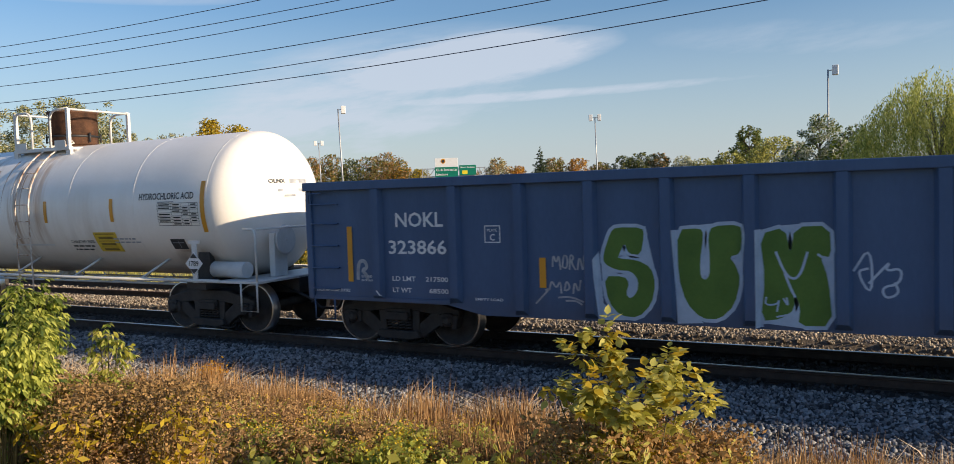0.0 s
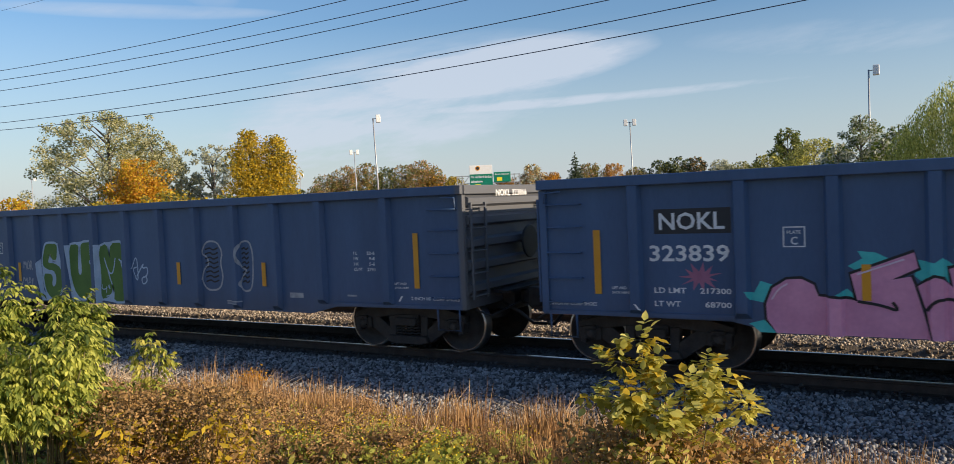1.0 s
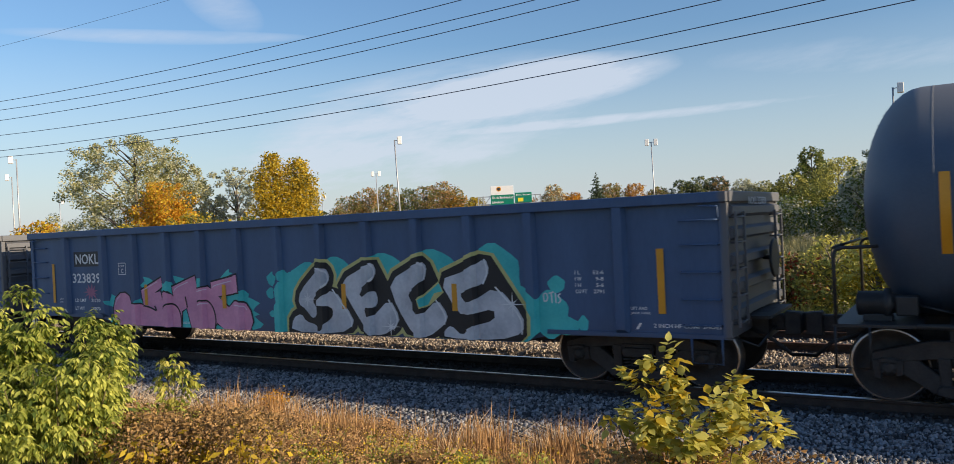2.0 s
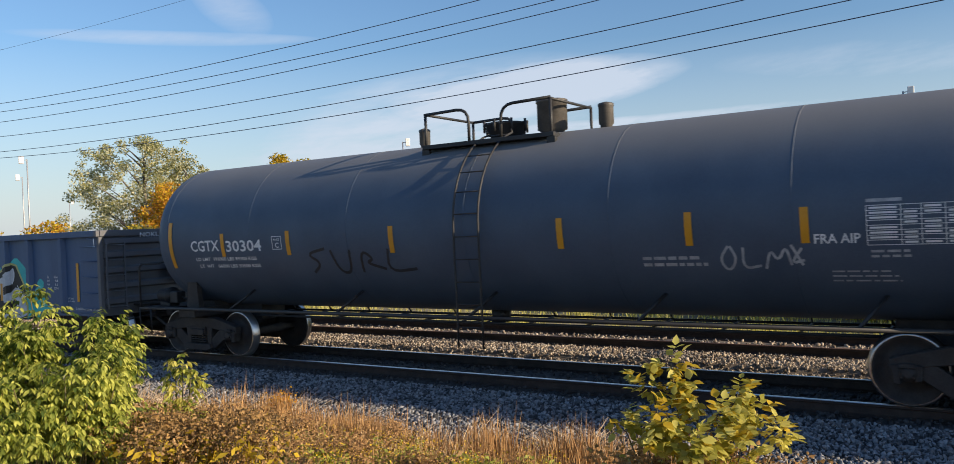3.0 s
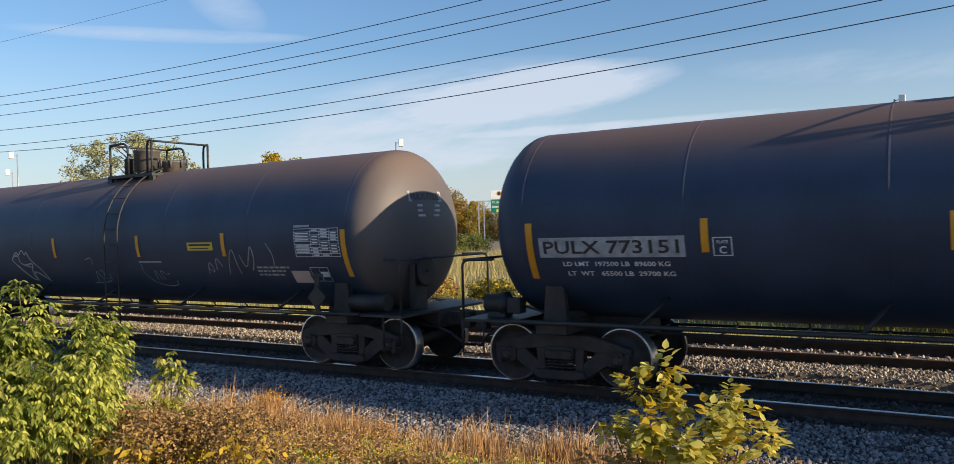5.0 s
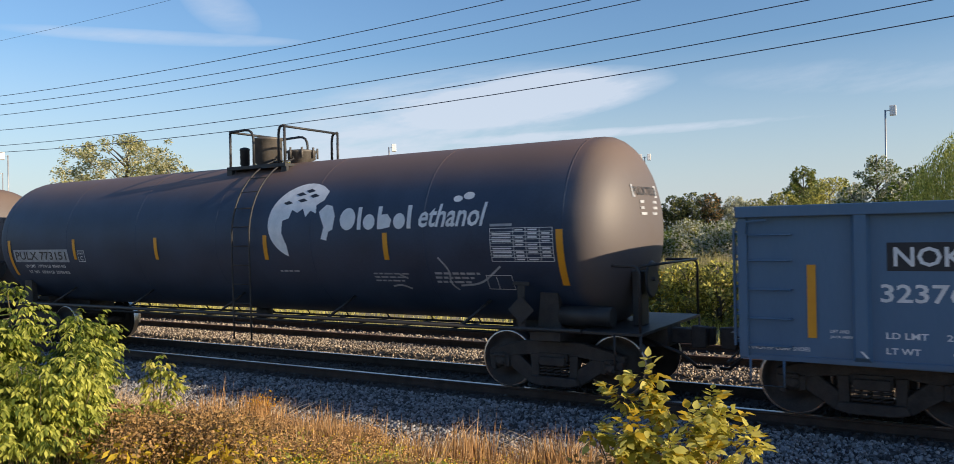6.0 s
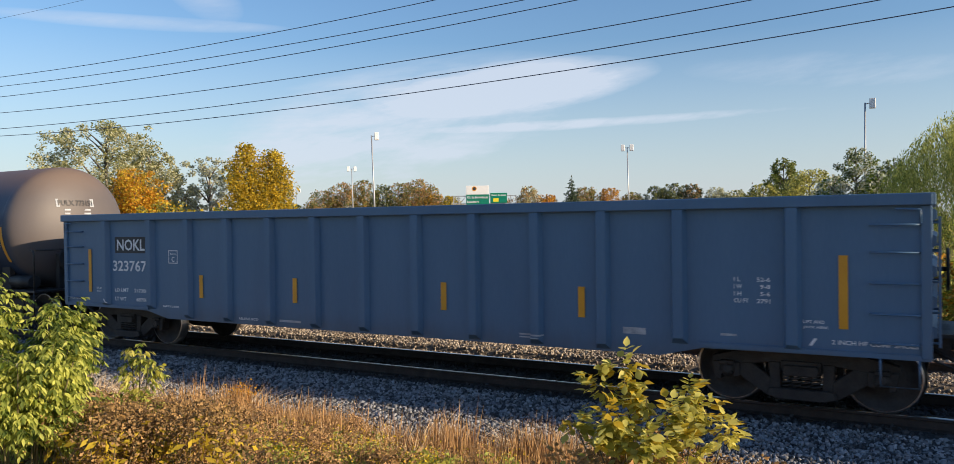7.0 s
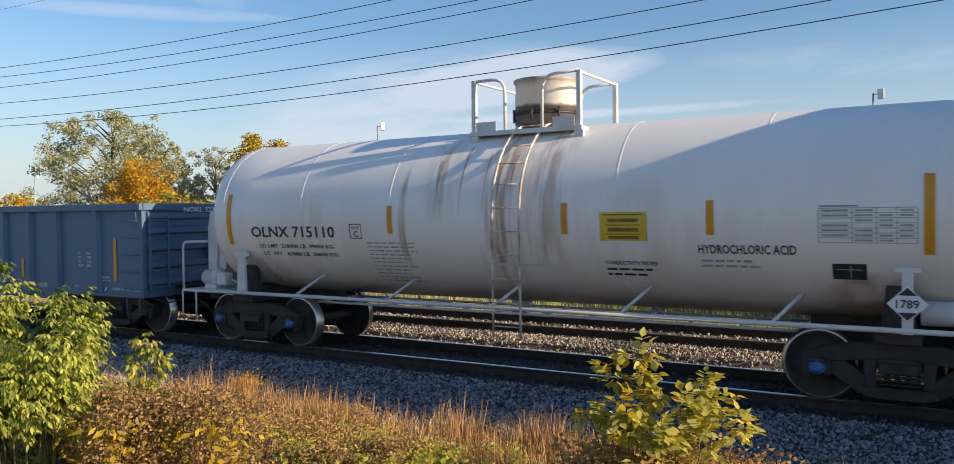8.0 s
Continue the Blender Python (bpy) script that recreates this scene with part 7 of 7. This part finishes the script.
bush_left()
SHRUB, SHRUB_AT = shrub_right(), at_view(17.3, 4.7)
a, b = at_view(46.9, 12.4)
tuft_c = np.random.RandomState(5)
t = thing("orange_shrublet", pose(a, b, -.45), "small round orange-leaved shrub at the stones' edge", "shrub")
bm = bmesh.new()
for k in range(9):
    tube(bm, [(0, 0, -.1), (.15 * math.cos(k * .7), .15 * math.sin(k * .7), .42)], .006, 4, .003)
tagged(part("stalk", bm, TWIG, t), kind="stuff")
tagged(grid_mesh("leaf_growth", *leaf_cards(tuft_c.normal(scale=(.10, .10, .07), size=(620, 3)) + np.array((0, 0, .36)), .030, tuft_c), L_ORANGE, t), kind="stuff")


# ---- roadside lights, sign, house, wires ----
def lamp_pole(az, el, head_z, heads, label, lean=0.0):
    rng = (head_z - 2.451) / math.tan(radians(el))
    x, y = at_view(az, rng)
    g = -.35
    t = thing("street_lamp", pose(x, y, g, 0, 0, az), label, "street lamp", "road lighting masts")
    h = head_z - g
    bm = bmesh.new()
    tube(bm, [(lean * h, 0, -.1), (lean * h * .5, 0, h * .5), (0, 0, h)], .11, 10, .07)
    part("mast", bm, GALV, t)
    for s in heads:
        bm = bmesh.new()
        tube(bm, [(0, 0, h - .1), (s * .40, 0, h - .05)], .04, 6)
        part("bracket", bm, GALV, t)
        bm = bmesh.new()
        box(bm, s * .56 - .25, s * .56 + .25, -.25, .25, h - .50, h + .34, .06)
        part("lamp_head", bm, SIGN_WHITE, t, "white box-shaped lamp head")
    return t


lamp_pole(4.05, 7.35, 12.0, (1,), "tall road lamp mast with one white head", -.005)
lamp_pole(19.37, 5.16, 12.0, (-1, 1), "tall road lamp mast with two white heads", .02)
lamp_pole(37.6, 6.27, 12.0, (1,), "tall road lamp mast with one white head", .03)
lamp_pole(39.03, 3.94, 12.0, (-1, 1), "tall road lamp mast with two white heads", .02)
lamp_pole(61.85, 5.40, 12.0, (-1,), "tall road lamp mast with one white head")
lamp_pole(62.15, 4.30, 12.0, (-1,), "tall road lamp mast with one white head")
lamp_pole(59.58, 2.68, 11.0, (1,), "tall road lamp mast with one white head")
lamp_pole(42.87, 2.41, 10.0, (-1, 1), "tall road lamp mast with two white heads")


def gantry():
    rng = 150
    x, y = at_view(30.0, rng)
    t = thing("highway_sign", pose(x, y, -.3, 0, 0, 28), "green and white highway sign on a steel gantry", "road sign")
    z0 = 2.45 + .3

    def el(e):
        return z0 + rng * math.tan(radians(e))
    bm = bmesh.new()
    for sx in (-4.2, 6.6):
        for d in (-.5, .5):
            box(bm, sx + d - .09, sx + d + .09, .2, .5, 0, el(1.95))
    lo, hi = el(1.35), el(1.90)
    for z in (lo, hi):
        box(bm, -4.7, 7.1, .25, .40, z - .08, z + .08)
    for k in range(10):
        a = -4.7 + 1.18 * k
        tube(bm, [(a, .3, lo if k % 2 else hi), (a + 1.18, .3, hi if k % 2 else lo)], .06, 5)
    part("gantry_frame", bm, GALV, t)
    bm = bmesh.new()
    box(bm, -2.3, 2.0, 0, .12, el(2.0), el(2.64), .03)
    part("sign_panel", bm, SIGN_WHITE, t, "white advisory panel")
    bm = bmesh.new()
    lathe(bm, [(-.02, .45), (0, .45)], "y", 20, (-.75, 0, el(2.42)))
    part("panel_emblem", bm, STRIPE, t)
    bm = bmesh.new()
    lathe(bm, [(-.03, .3), (0, .3)], "y", 20, (-.75, 0, el(2.42)))
    part("panel_emblem", bm, PAINT_K, t)
    bm = bmesh.new()
    box(bm, -2.3, 2.0, 0, .12, el(1.05), el(2.0), .03)
    p = part("sign_panel", bm, SIGN_GREEN, t, "green direction panel")
    for w, x0, x1, e0, e1 in (("Ch. du Bord-du-Lac", -2.1, 1.85, 1.72, 1.90), ("Lakeshore", -2.1, .1, 1.40, 1.57)):
        b = word_bm(w, x0, x1, el(e0), el(e1))
        for v in b.verts:
            v.co.y = -.03
        part("sign_lettering", b, SIGN_WHITE, p)
    bm = bmesh.new()
    box(bm, -1.3, -.3, -.03, 0, el(1.08), el(1.28))
    part("exit_tab", bm, SIGN_YELLOW, p)
    bm = bmesh.new()
    box(bm, 2.25, 5.4, 0, .12, el(1.38), el(2.10), .03)
    p = part("sign_panel", bm, SIGN_GREEN, t, "small green direction panel")
    b = word_bm("Boul. St-Jean", 2.5, 5.15, el(1.86), el(2.0))
    for v in b.verts:
        v.co.y = -.03
    part("sign_lettering", b, SIGN_WHITE, p)
    bm = bmesh.new()
    box(bm, 2.8, 3.8, -.03, 0, el(1.46), el(1.72))
    part("exit_tab", bm, SIGN_YELLOW, p)


gantry()


def house():
    x, y = at_view(21.6, 92)
    t = thing("house", pose(x, y, -.4, 0, 0, 15), "low grey house with a dark hipped roof", "house")
    bm = bmesh.new()
    box(bm, -3.0, 3.2, 0, 5, -.5, 3.0)
    part("wall", bm, SIDING, t)
    bm = bmesh.new()
    v = [bm.verts.new(p) for p in ((-3.4, -.4, 3.0), (3.6, -.4, 3.0), (3.6, 5.4, 3.0), (-3.4, 5.4, 3.0), (-.6, 2.5, 4.25), (1.2, 2.5, 4.25))]
    for q in ((0, 1, 5, 4), (1, 2, 5), (2, 3, 4, 5), (3, 0, 4), (0, 3, 2, 1)):
        bm.faces.new([v[i] for i in q])
    r = part("roof", bm, ROOF, t)
    bm = bmesh.new()
    box(bm, .2, .6, 2.3, 2.7, 4.0, 4.9)
    part("chimney", bm, SIDING, r)
    bm = bmesh.new()
    box(bm, -1.8, -.8, -.03, .03, 1.2, 2.3)
    part("window", bm, PATCH_K, t)


house()


def wires():
    yc = 19.0
    masts = []
    for x in (-72, 29):
        t = thing("utility_pole", pose(x, yc, -.4), "weathered wooden utility pole with crossarms", "utility pole", "utility poles")
        bm = bmesh.new()
        tube(bm, [(0, 0, -.5), (0, 0, 13.6)], .18, 12, .12)
        part("pole", bm, WOODPOLE, t)
        for z in (7.6, 9.4, 11.2):
            bm = bmesh.new()
            box(bm, -.06, .06, -1.2, 1.2, z - .06, z + .06, .01)
            part("crossarm", bm, WOODPOLE, t)
    for a, b, c in ((9.285, .0583, .00132), (8.719, .0518, .00128), (8.487, .0572, .00126), (7.634, .0516, .00125), (7.119, .0540, .00119), (6.707, .0543, .00129), (11.55, .035, .0008)):
        thin_one = a > 10
        bm = bmesh.new()
        tube(bm, [(x, yc, a + b * x + c * x * x) for x in (-72 + 101 * k / 48 for k in range(49))], .006 if thin_one else .0125, 5)
        w = part("overhead_wire", bm, CABLE)
        tagged(w, "black overhead cable strung along the railway", "cable", "overhead wires")


wires()


def motions():
    for car, x0 in CARS:
        walk(car, [(t, pose(x0 - SPEED * t, YT, 0)) for t in (0.0, 4.0, 8.0)])
    sway = ((0.0, 0.0), (4.5, 0.0), (6.0, -2.0), (6.5, -5.0), (7.0, -2.5), (7.5, 0.0), (8.0, 0.0))   # the wind bends the sapling
    walk(SHRUB, [(t, pose(*SHRUB_AT, ground_z(SHRUB_AT[1]) - .05, 0, r, 0)) for t, r in sway])
    turn = math.degrees(SPEED / WHEEL_R / FPS)
    for w, x in WHEELSETS:
        walk(w, [(i / FPS, pose(x, 0, WHEEL_R, 0, -turn * i, 0)) for i in range(8 * FPS + 1)])


motions()
